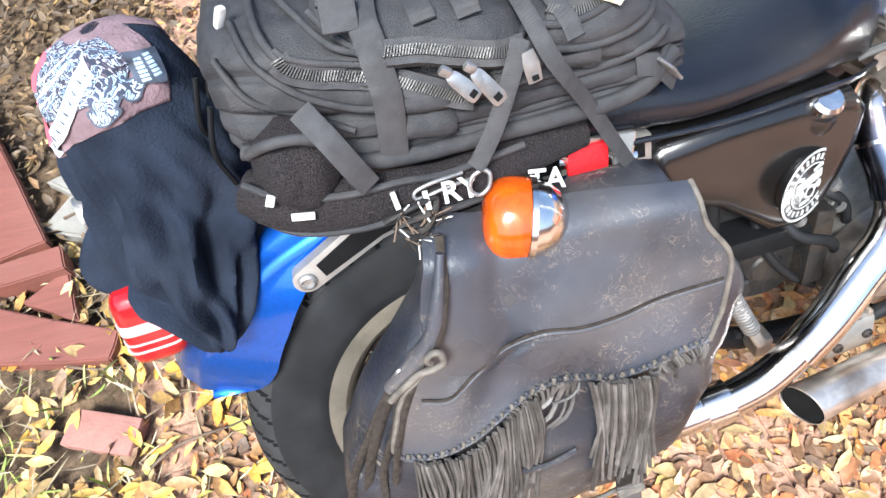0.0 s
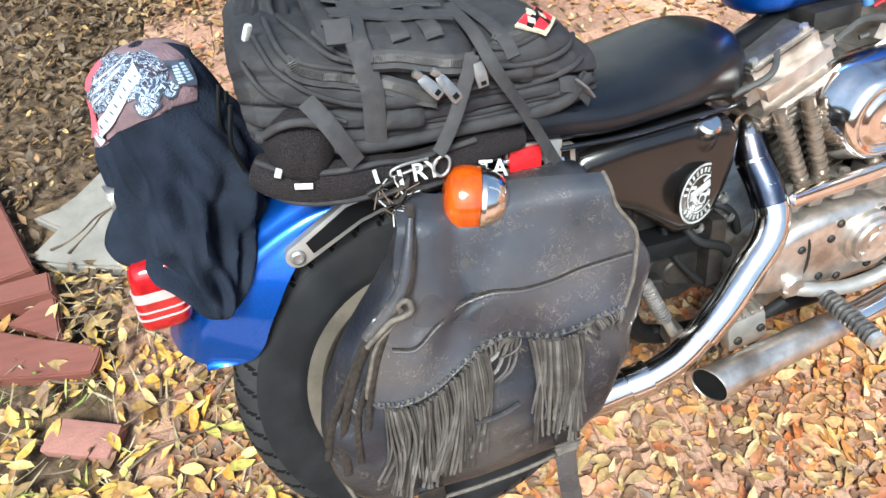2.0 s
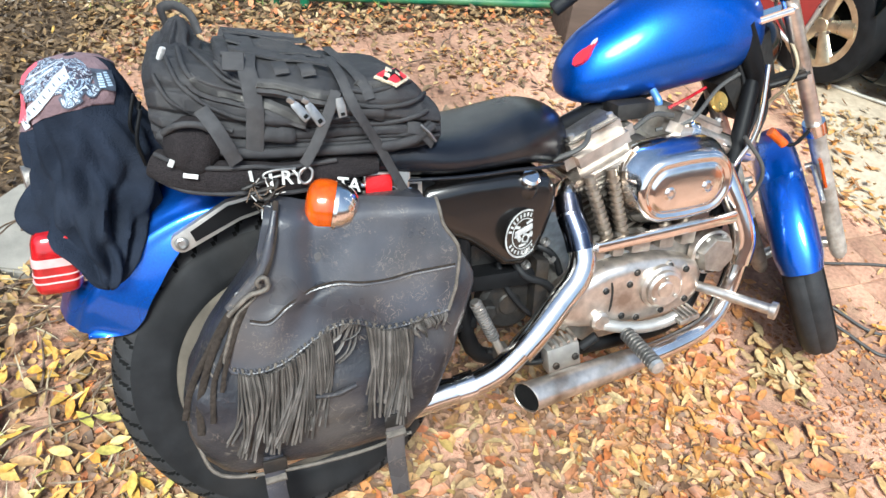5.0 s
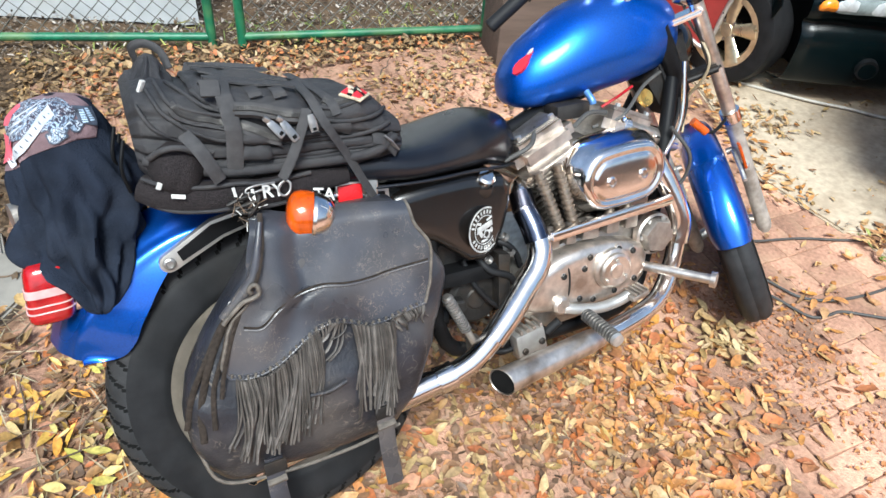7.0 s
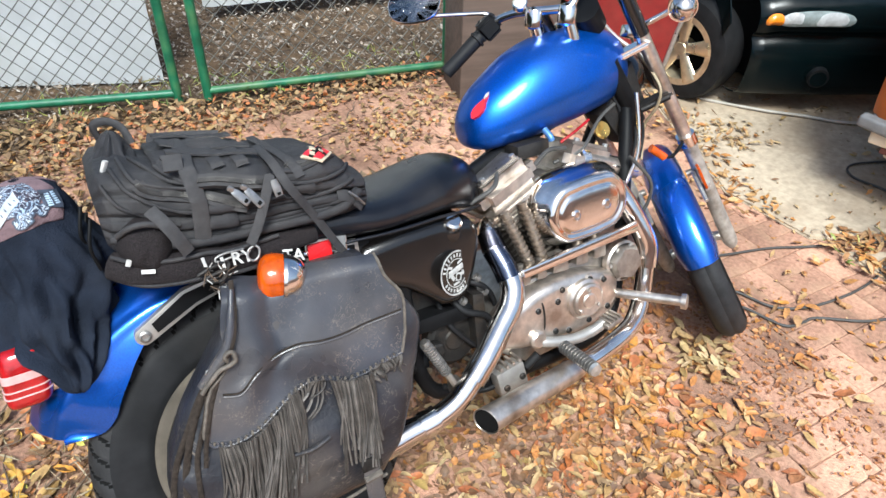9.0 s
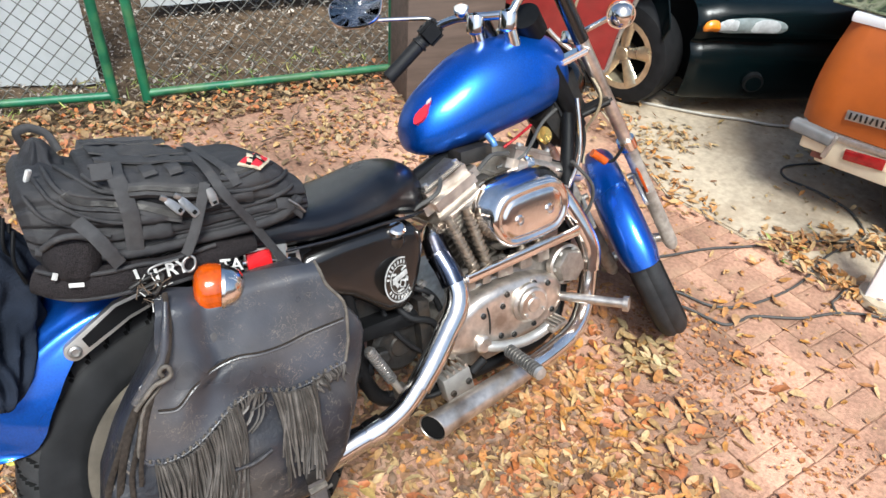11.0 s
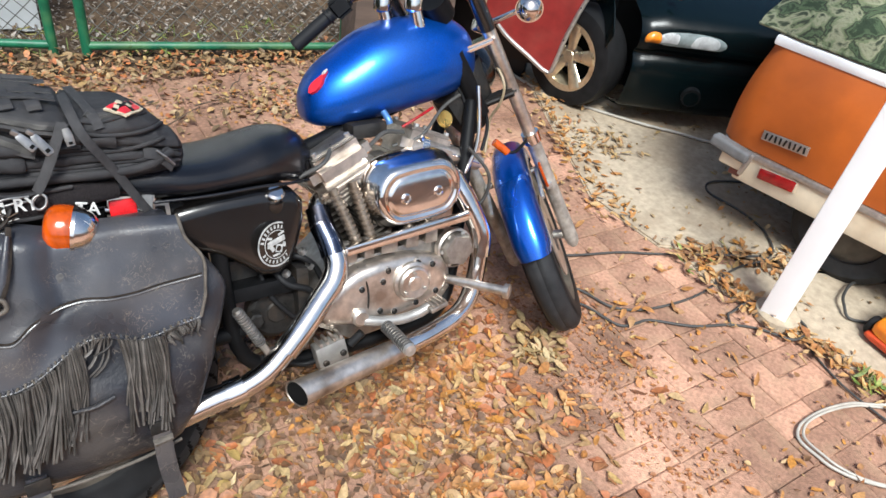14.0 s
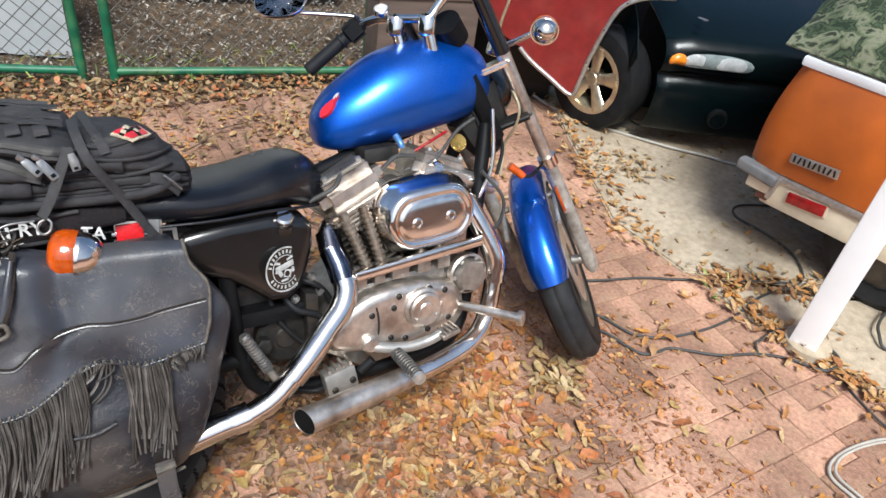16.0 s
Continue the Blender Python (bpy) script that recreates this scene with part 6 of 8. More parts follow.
pt = pack_quad("badge_patch", [(0.268, 76), (0.284, 63), (0.242, 36), (0.206, 50)], 0.026, PATCH_CREAM, "small cream-edged patch with red and black figures", 10)
pack_quad("patch_field", [(0.265, 74), (0.278, 63), (0.241, 40), (0.212, 52)], 0.0275, RED_BADGE, "", 8, pt)
for c_ in ([(0.262, 72), (0.267, 67), (0.227, 44), (0.221, 48)], [(0.240, 64), (0.246, 67), (0.262, 52), (0.256, 49)]):
    pack_quad("patch_bar", c_, 0.0292, BLACK_FRAME, "", 6, pt)
for c_ in ([(0.238, 66), (0.246, 62), (0.240, 55), (0.231, 59)], [(0.254, 64), (0.261, 60), (0.255, 54), (0.248, 57)], [(0.228, 55), (0.236, 51), (0.232, 46), (0.224, 49)]):
    pack_quad("patch_figure", c_, 0.0296, PATCH_CREAM, "", 4, pt)



def zip_line(pts, lift):
    """A flat woven tape with a coil of slanting teeth along it, laid on the skin."""
    path = [Vector(v) for v in spline([(x, a, 0.0) for x, a in pts], 8)]
    skin = [pack_point(g.x, g.y, lift) for g in path]
    out = [(pack_point(g.x, g.y, lift + 0.01) - p).normalized() for g, p in zip(path, skin)]
    tape_v, tape_f, verts, faces, run = [], [], [], [], 0.0
    for k, p in enumerate(skin):
        t = (skin[min(k + 1, len(skin) - 1)] - skin[max(k - 1, 0)]).normalized()
        side = out[k].cross(t).normalized()
        for sy, sz in ((-0.0135, -0.012), (-0.0125, -0.002), (0.0125, -0.002), (0.0135, -0.012)):
            tape_v.append(p + side * sy + out[k] * sz)
        if k:
            i = 4 * k
            tape_f += [(i - 4 + q, i - 3 + q, i + 1 + q, i + q) for q in range(3)]
            last, step = skin[k - 1], (p - skin[k - 1]).length
            while run < step:
                c = last + (p - last) * (run / step)
                j = len(verts)
                for sx in (-0.0008, 0.0008):
                    for sy in (-0.0052, 0.0052):
                        for sz in (-0.003, 0.0022):
                            verts.append(c + t * (sx + 0.28 * sy) + side * sy + out[k] * sz)
                faces += [tuple(j + q for q in f) for f in ((0, 1, 3, 2), (4, 6, 7, 5), (0, 4, 5, 1), (2, 3, 7, 6), (0, 2, 6, 4), (1, 5, 7, 3))]
                run += 0.0029
            run -= step
    tape = mesh_part("zip_tape", tape_v, tape_f, WEBBING, pack, "dark woven zip tape")
    mesh_part("zip_teeth", verts, faces, ZIPPER, tape, "coarse coil of zip teeth", smooth=False)


ZA = [(-0.100, 27), (-0.092, 22), (-0.07, 20), (-0.042, 21), (-0.01, 17), (0.010, 12.5), (0.026, 9), (0.054, 4), (0.075, 2)]
ZB = [(0.000, 30), (0.034, 29.5), (0.07, 25), (0.106, 20.5), (0.135, 23)]
ZC = [(0.172, 46), (0.196, 40), (0.228, 45), (0.262, 58), (0.284, 78)]
for line_, lift_ in ((ZA, 0.013), (ZB, 0.027), (ZC, 0.022)):
    zip_line(line_, lift_)
for name, r_, lift_, pts in (("zip_lip", 0.0038, 0.008, [(x, a + 6 + 2 * (a > 15)) for x, a in ZA]), ("zip_lip", 0.0035, 0.007, [(x, a - 4.5 + 2.5 * (a < 6)) for x, a in ZA]),
                             ("side_fold", 0.0042, 0.003, [(-0.138, 59), (-0.13, 36), (-0.122, 23), (-0.102, 12), (-0.078, 6), (-0.038, 2.5), (0.0, 1.5)]),
                             ("side_fold", 0.0048, 0.004, [(-0.118, 79), (-0.114, 54), (-0.106, 36), (-0.094, 28), (-0.07, 26), (-0.04, 27)]),
                             ("side_fold", 0.0042, 0.005, [(-0.098, 83), (-0.078, 69), (-0.05, 44), (-0.02, 36)]),
                             ("side_fold", 0.004, 0.002, [(-0.16, 30), (-0.15, 12), (-0.135, 4), (-0.10, 0.6), (-0.05, -0.6)]),
                             ("lower_piping", 0.005, 0.003, [(0.05, 0.3), (0.138, 0.3), (0.226, 0.6), (0.282, 7), (0.31, 20)]),
                             ("lower_piping", 0.005, 0.003, [(-0.02, -3), (0.066, -5), (0.138, -7), (0.206, -6), (0.28, -2), (0.315, 2)]),
                             ("end_piping", 0.0045, 0.018, [(0.158, 37), (0.19, 33), (0.238, 42), (0.29, 66)]),
                             ("pocket_piping", 0.0045, 0.009, [(x, a) for x, a in POCKET_EDGE]), ("pocket_piping", 0.0045, 0.007, [(x, a) for x, a in END_EDGE])):
    tube(name, [pack_point(x, a, lift_) for x, a in pts], r_, NYLON, pack, segs=10)
tube("base_seam", [pack_point(x, a, 0.004) for x, a in ((-0.17, -10), (-0.05, -14), (0.1, -16), (0.25, -12), (0.32, 0))], 0.010, NYLON, pack, segs=10)
for a, b in ((P(0.052, 0.226, 0.906), P(0.075, 0.229, 0.876)), (P(0.076, 0.226, 0.902), P(0.098, 0.229, 0.864))):
    g = thing_part("zip_puller", pack, "bright steel zip pull")
    tube("tab", [(*a.lerp(b, 0.0), 0.005), (*a.lerp(b, 0.15), 0.0075), (*a.lerp(b, 0.85), 0.0088), (*b, 0.0062)], 0.009, PULL_STEEL, g, segs=14, steps=2, flat=0.22, up=(0, -1, 0.35))
    tube("slot", [a.lerp(b, 0.74) + Vector((0, -0.0022, 0.0008)), a.lerp(b, 0.90) + Vector((0, -0.0022, 0.0008))], 0.0042, SOOT_SHADE, g, segs=10, steps=1, flat=0.25, up=(0, -1, 0.35))
    box("slider", a + (a - b) * 0.14, (0.013, 0.008, 0.010), DULL_STEEL, g, 0.003, (20, 40, 0))
g = thing_part("zip_puller", pack, "dark zip pull")
tube("tab", [(*P(0.130, 0.226, 0.907), 0.006), (*P(0.132, 0.227, 0.892), 0.0085), (*P(0.134, 0.228, 0.874), 0.0075)], 0.008, DULL_STEEL, g, segs=12, steps=2, flat=0.25, up=(0, -1, 0.35))
tube("slot", [P(0.1335, 0.2305, 0.882), P(0.134, 0.2310, 0.877)], 0.0038, SOOT_SHADE, g, segs=10, steps=1, flat=0.25, up=(0, -1, 0.35))


def strap(pts, w=0.016, mat=WEBBING, label="", name="strap"):
    return tube(name, pts, w, mat, pack, segs=12, flat=0.13, label=label, up=(0, -0.8, 0.6))


strap([pack_point(0.0, 96, 0.034), pack_point(-0.002, 80, 0.036), pack_point(-0.012, 52, 0.034), pack_point(-0.011, 35, 0.026), pack_point(-0.010, 14, 0.022), pack_point(-0.010, 5, 0.018), pack_point(-0.016, -3, 0.014), pack_point(-0.019, -12, 0.010)], 0.0150, label="wide webbing strap over the pocket")
bk = thing_part("strap_buckle", pack, "flat black plastic buckle")
box("frame", pack_point(-0.032, 52, 0.038), (0.036, 0.034, 0.007), WEBBING, bk, 0.003, (52, 6, -4))
box("bar", pack_point(-0.032, 58, 0.042), (0.038, 0.008, 0.008), NYLON, bk, 0.003, (52, 6, -4))
strap([pack_point(0.146, 84, 0.030), pack_point(0.146, 51, 0.030), P(0.158, 0.215, 0.885), P(0.198, 0.198, 0.811), P(0.243, 0.180, 0.719), P(0.262, 0.168, 0.690)], 0.0095, label="thin strap to the side reflector")
strap([P(0.128, 0.214, 0.915), P(0.116, 0.224, 0.895), P(0.089, 0.228, 0.843), P(0.066, 0.226, 0.806), P(0.058, 0.224, 0.796)], 0.0095, label="thin strap to a metal ring")
for x_ in (0.040, 0.085):
    strap([pack_point(x_ - 0.01, 122, 0.033), pack_point(x_, 90, 0.033), pack_point(x_ + 0.004, 60, 0.033), pack_point(x_ + 0.006, 47, 0.030)], 0.0125)
strap([pack_point(-0.04, 125, 0.033), pack_point(0.03, 110, 0.034), pack_point(0.11, 108, 0.033)], 0.012)
strap([pack_point(0.17, 100, 0.024), pack_point(0.178, 70, 0.026), pack_point(0.185, 40, 0.024), pack_point(0.19, 22, 0.018)], 0.010)
adj = thing_part("strap_adjuster", pack, "grey metal strap slider on a short webbing tail")
tube("tail", [P(0.262, 0.175, 0.830), P(0.285, 0.172, 0.822), P(0.300, 0.165, 0.808), P(0.318, 0.155, 0.786)], 0.013, WEBBING, adj, segs=12, flat=0.13, up=(0, -0.8, 0.6))
for da in (-0.008, 0.0, 0.008):
    tube("slider_bar", [P(0.296 + da, 0.176, 0.822 - da), P(0.312 + da, 0.166, 0.800 - da)], 0.0022, DULL_STEEL, adj, segs=8, steps=1)
for e_ in (0, 1):
    tube("slider_rail", [P(0.288 + 0.016 * e_, 0.176 - 0.010 * e_, 0.830 - 0.022 * e_), P(0.304 + 0.016 * e_, 0.176 - 0.010 * e_, 0.814 - 0.022 * e_)], 0.0022, DULL_STEEL, adj, segs=8, steps=1)
for x0_, x1_ in ((0.098, 0.150), (0.172, 0.214)):
    pack_quad("webbing_loop", [(x0_, 12), (x1_, 12), (x1_, 3), (x0_, 3)], 0.010, WEBBING, "", 8)
for k in range(3):
    pack_quad("ladder_webbing", [(-0.035, 112 - 17 * k), (0.128, 106 - 17 * k), (0.128, 97 - 17 * k), (-0.035, 103 - 17 * k)], 0.033, WEBBING, "row of ladder webbing", 20)
gather = []
for k in range(19):
    t = k / 18
    r_ = (1 - (t - 0.12) ** 2 / 0.80) ** 0.5 if t < 0.99 else 0.08
    ring = []
    for q in range(64):
        a = 2 * math.pi * q / 64
        n_ = 1 + 0.22 * (1 - 2 * abs(math.cos(a * 3.5 + 2.5 * t + 1.2 * noise.noise((math.cos(a), math.sin(a), t * 2)))) ** 1.4) * (0.35 + 0.65 * t) + 0.12 * noise.noise((math.cos(a) * 2.4, math.sin(a) * 2.4, t * 5))
        ring.append(P(-0.128 + 0.012 * t + (0.050 - 0.020 * t) * r_ * n_ * math.cos(a), -0.035 - 0.035 * t + (0.105 - 0.030 * t) * r_ * n_ * math.sin(a), 0.930 + 0.092 * t))
    gather.append(ring)
loft("gathered_top", gather, NYLON, pack, "crumpled cloth gathered at the end of the rucksack", angle=80)
tube("haul_loop", [P(-0.135, -0.09, 1.00), P(-0.140, -0.075, 1.035), P(-0.115, -0.06, 1.042), P(-0.090, -0.05, 1.025), P(-0.08, -0.045, 0.99)], 0.009, WEBBING, pack, segs=10, flat=0.4, label="webbing carrying loop")
box("white_tag", pack_point(-0.143, 59, 0.010), (0.010, 0.008, 0.024), WHITE_PRINT, pack, 0.003, (30, 10, 40), "small white tag")
for k, (x, d, h) in enumerate(((-0.205, 0.06, 0.86), (-0.20, 0.03, 0.84), (-0.195, 0.10, 0.84))):
    tube("hanging_cord", [P(x, d, h + 0.05), P(x - 0.015, d + 0.01, h), P(x - 0.01, d, h - 0.03 - 0.01 * k)], 0.0035, BLACK_FRAME, pack, segs=8)

# mesh pocket, hip belt and its rope
def mesh_bulge(u, v):
    """A soft oval pocket that swells from the rucksack's flank."""
    a, r = 2 * math.pi * u, v
    x, h = -0.117 + 0.047 * r * math.cos(a) * (1 + 0.10 * math.sin(a)), 0.834 + 0.052 * r * math.sin(a)
    d = 0.160 + 0.062 * (1 - r ** 2.6) ** 0.5 + 0.004 * noise.noise((x * 40, h * 40, 1.0))
    return P(x, d, h)


sheet("mesh_pocket", mesh_bulge, 48, 20, 0.003, MESHCLOTH, pack, "bulging black mesh pocket")
tube("pocket_hem", [P(-0.160, 0.190, 0.868), P(-0.135, 0.214, 0.884), P(-0.105, 0.220, 0.884), P(-0.078, 0.214, 0.868)], 0.006, WEBBING, pack, segs=10)
tube("pocket_strap", [P(-0.095, 0.205, 0.905), P(-0.077, 0.228, 0.878), P(-0.063, 0.234, 0.845), P(-0.052, 0.230, 0.815)], 0.0125, WEBBING, pack, segs=12, flat=0.13, up=(0, -0.8, 0.6))
belt = thing("hip_belt", "padded black belt with worn white marks, wrapped below the rucksack", "belt", BIKE)
tube("padding", [(*P(-0.185, 0.16, 0.811), 0.026), (*P(-0.14, 0.190, 0.794), 0.030), (*P(-0.08, 0.200, 0.783), 0.030), (*P(-0.02, 0.200, 0.778), 0.026), (*P(0.03, 0.195, 0.768), 0.026), (*P(0.12, 0.185, 0.768), 0.024), (*P(0.20, 0.165, 0.761), 0.018)], 0.03, MESHCLOTH, belt, segs=20, flat=0.7, up=(0, -1, 0.3))
for dh_ in (-0.024, 0.022):
    tube("belt_piping", [P(-0.180, 0.184, 0.811 + dh_), P(-0.14, 0.208, 0.794 + dh_), P(-0.08, 0.217, 0.783 + dh_), P(-0.02, 0.215, 0.778 + dh_), P(0.03, 0.210, 0.768 + dh_), P(0.12, 0.200, 0.768 + dh_)], 0.0042, NYLON, belt, segs=8)
tube("rope", [P(-0.05, 0.232, 0.768), P(-0.02, 0.235, 0.778), P(0.01, 0.225, 0.774), P(-0.01, 0.238, 0.748), P(-0.04, 0.235, 0.758), P(0.0, 0.24, 0.768)], 0.0042, GRIME, belt, segs=8, label="frayed knotted cord")
for k in range(34):
    a = random.uniform(0, 6.28)
    c = P(-0.018 + 0.022 * math.cos(a), 0.236, 0.758 + 0.022 * math.sin(a))
    tube("frayed_end", [c, c + Vector((random.uniform(-0.02, 0.02), -0.008, random.uniform(-0.025, 0.015)))], 0.0011, (TWIG, GRIME, SEAM, WHITE_PRINT)[k % 4], belt, segs=5, steps=1)
for x, d, h, sx, sz, tilt in ((-0.155, 0.212, 0.822, 0.009, 0.013, 30), (-0.128, 0.224, 0.800, 0.024, 0.008, 14), (-0.032, 0.228, 0.786, 0.006, 0.024, -4), (-0.008, 0.232, 0.716, 0.024, 0.006, 32), (0.004, 0.232, 0.712, 0.007, 0.016, 20),
                              (0.000, 0.230, 0.778, 0.006, 0.022, 0)):
    box("white_mark", P(x, d, h), (sx, 0.004, sz), WHITE_PRINT, belt, 0.001, (-15, tilt, 0))
def worn_word(text, p, size, tilt):
    """Flat printed letters that face the motorcycle's right side."""
    cu = bpy.data.curves.new("letters", "FONT")
    cu.body, cu.size, cu.extrude, cu.offset = text, size, 0.0008, 0.0006
    tmp = bpy.data.objects.new("letters", cu)
    me = bpy.data.meshes.new_from_object(tmp)
    bpy.data.objects.remove(tmp)
    bpy.data.curves.remove(cu)
    me.transform(Matrix.Translation(p) @ pose(0, 0, 0, 0, tilt, 0) @ pose(0, 0, 0, 72, 0, 0))
    me.materials.clear()
    me.materials.append(WHITE_PRINT)
    ob = new("letters", me)
    ob.parent = belt
    return ob


worn_word("RY", P(0.016, 0.231, 0.768), 0.034, 3)
worn_word("TA", P(0.114, 0.213, 0.738), 0.034, 12)
box("bracket_plate", P(0.252, 0.156, 0.713), (0.022, 0.006, 0.046), STRIP, ref, 0.003, (0, 10, 0))
ring_ = thing("carabiner", "steel ring clip on the strap end", "clip", BIKE)
tube("ring", [P(0.066, 0.224, 0.792), P(0.052, 0.226, 0.786), P(0.048, 0.228, 0.772), P(0.057, 0.229, 0.764), P(0.068, 0.228, 0.770), P(0.072, 0.226, 0.784), P(0.066, 0.224, 0.792)], 0.0026, DULL_STEEL, ring_, segs=10)
tube("hook", [P(0.045, 0.214, 0.788), P(0.01, 0.222, 0.792), P(-0.01, 0.224, 0.788), P(-0.008, 0.226, 0.780), P(0.02, 0.224, 0.782), P(0.05, 0.218, 0.780)], 0.0024, DULL_STEEL, ring_, segs=10)

# ---- cloth over the tail ----
drape = thing("draped_shirt", "black shirt and printed headscarf draped over the backrest", "clothing", BIKE)
# height, x, half length, side offset, half width
DRAPE = [(0.977, -0.300, 0.010, 0.005, 0.020), (0.970, -0.300, 0.043, 0.005, 0.050), (0.955, -0.300, 0.064, 0.005, 0.072), (0.930, -0.301, 0.078, 0.005, 0.088), (0.880, -0.300, 0.092, 0.005, 0.094), (0.840, -0.295, 0.107, 0.005, 0.098), (0.805, -0.293, 0.113, 0.005, 0.101), (0.755, -0.299, 0.113, 0.005, 0.103), (0.715, -0.307, 0.105, 0.012, 0.106),
         (0.685, -0.313, 0.096, 0.030, 0.098), (0.660, -0.312, 0.080, 0.058, 0.078), (0.640, -0.306, 0.064, 0.082, 0.060), (0.618, -0.303, 0.052, 0.100, 0.046), (0.598, -0.304, 0.038, 0.112, 0.034), (0.582, -0.306, 0.024, 0.120, 0.024), (0.574, -0.308, 0.006, 0.124, 0.012)]


def drape_point(h, a, lift=0.0):
    hs = [r[0] for r in DRAPE][::-1]
    x, wx, cd, wd = [float(np.interp(h, hs, [r[i] for r in DRAPE][::-1])) for i in (1, 2, 3, 4)]
    t = (0.977 - h) / 0.477

    def crease(q):
        # rounded folds with narrow valleys between them
        return 1 - 2 * abs(math.cos(q)) ** 2.6
    env = max(0.0, min(1.0, (t - 0.16) * 2.2)) * max(0.0, min(1.0, (0.88 - t) * 3.0))
    fold = env * (0.017 * crease(a * 3.0 + 4.5 * t + 0.4) + 0.014 * crease(a * 5.0 - 6.5 * t + 1.0) + 0.009 * crease(a * 9.0 + 9.0 * t) + 0.026 * noise.noise((math.cos(a) * 2, math.sin(a) * 2, h * 8 - a * 0.5)))
    fold -= env * 0.016 * abs(noise.noise((math.cos(a) * 4 + 3, math.sin(a) * 4, h * 13 + a)))
    fold += 0.007 * noise.noise((math.cos(a) * 3, math.sin(a) * 3, h * 16 + 7)) + env * 0.008 * noise.noise((math.cos(a) * 7, math.sin(a) * 7, h * 26))
    k = (1 if h < 0.95 else 0.3)
    return P(x + (wx + fold * k + lift) * math.cos(a), cd + (wd + fold * k + lift) * math.sin(a), h)


hs = [0.574 + (0.977 - 0.574) * k / 70 for k in range(71)]
loft("shirt", [[drape_point(h, 2 * math.pi * k / 120) for k in range(120)] for h in hs], SHIRT, drape, "black cotton hanging in folds", angle=80)
SCARF_EDGE = [(0, 0.972), (18, 0.969), (32, 0.925), (45, 0.897), (70, 0.903), (98, 0.897), (126, 0.885), (155, 0.858), (180, 0.850), (230, 0.868), (330, 0.93), (360, 0.972)]


def scarf_row(t):
    out = []
    for k in range(96):
        a = 360 * k / 96
        low = lerp_table(a, SCARF_EDGE)
        out.append(drape_point(low + (0.977 - low) * t, radians(a), 0.0015 + 0.0025 * min(1.0, t * 5)))
    return out


scarf = loft("headscarf", [scarf_row(k / 20) for k in range(21)], PURPLE_CLOTH, drape, "mauve headscarf with pale printed figures", angle=80)


def scarf_print(name, c, mat, n=8, lift=0.0065, wave=0.0):
    """A printed patch between four corners given as height and angle, in order round its edge."""
    def f(u, v):
        h = (c[0][0] * (1 - u) + c[1][0] * u) * (1 - v) + (c[3][0] * (1 - u) + c[2][0] * u) * v
        a = (c[0][1] * (1 - u) + c[1][1] * u) * (1 - v) + (c[3][1] * (1 - u) + c[2][1] * u) * v
        h += wave * math.sin(u * 9 + v * 5) * math.sin(math.pi * v)
        return drape_point(min(h, 0.976), radians(a), lift)
    return sheet(name, f, n, n, 0.0008, mat, scarf)


# the right side of the cloth lies at 90 degrees, its tail end at 180
scarf_print("red_border", [(0.922, 172), (0.914, 148), (0.878, 152), (0.866, 172)], RED_CLOTH)
scarf_print("red_border", [(0.972, 172), (0.966, 150), (0.936, 158), (0.935, 182)], RED_CLOTH)
# curved white band with dark links on it
BAND = [(0.868, 157), (0.889, 141), (0.908, 125), (0.928, 112), (0.946, 101), (0.958, 88)]
for (h0, a0), (h1, a1) in zip(BAND[:-1], BAND[1:]):
    scarf_print("white_band", [(h0 - 0.007, a0 - 3), (h0 + 0.009, a0 + 3), (h1 + 0.009, a1 + 3), (h1 - 0.007, a1 - 3)], WHITE_INK, 6)
    for q in (0.25, 0.7):
        hm, am = h0 + (h1 - h0) * q, a0 + (a1 - a0) * q
        scarf_print("band_link", [(hm - 0.002, am - 2.2), (hm + 0.003, am + 0.5), (hm + 0.004, am + 2.2), (hm - 0.001, am + 0.5)], GREY_PRINT, 3, 0.0078)
# busy art: feathered stripes towards the tail, a pale figure with an arm and a round head on top
scarf_print("figure_print", [(0.974, 172), (0.974, 60), (0.944, 54), (0.905, 160)], ART, 30, 0.0058)
for k in range(9):
    h0, a0 = 0.902 + 0.0055 * k, 158 - 1.2 * k
    h1, a1 = min(0.974, 0.940 + 0.0045 * k), 122 - 2.5 * k
    scarf_print("stripe_print", [(h0, a0), (h0 + 0.0030, a0), (h1 + 0.0036, a1), (h1, a1)], (ART_PALE, ART, WHITE_INK)[k % 3], 10, 0.0066 + 0.0002 * (k % 2), 0.0016)


def scarf_blob(h, a, rh, ra, mat, lift):
    """A rounded printed shape on the scarf."""
    def f(u, v):
        w = 2 * math.pi * u
        r = v * (1 + 0.18 * math.sin(3 * w + 40 * h))
        return drape_point(min(0.976, h + rh * r * math.sin(w)), radians(a + ra * r * math.cos(w)), lift)
    sheet("figure_print", f, 24, 4, 0.0006, mat, scarf)


for h_, a_, rh_, ra_ in ((0.931, 84, 0.011, 13), (0.928, 64, 0.009, 9), (0.914, 90, 0.008, 9), (0.941, 70, 0.007, 8)):
    scarf_blob(h_, a_, rh_ * 1.25, ra_ * 1.25, GREY_PRINT, 0.0066)
    scarf_blob(h_, a_, rh_, ra_, ART_PALE, 0.0072)
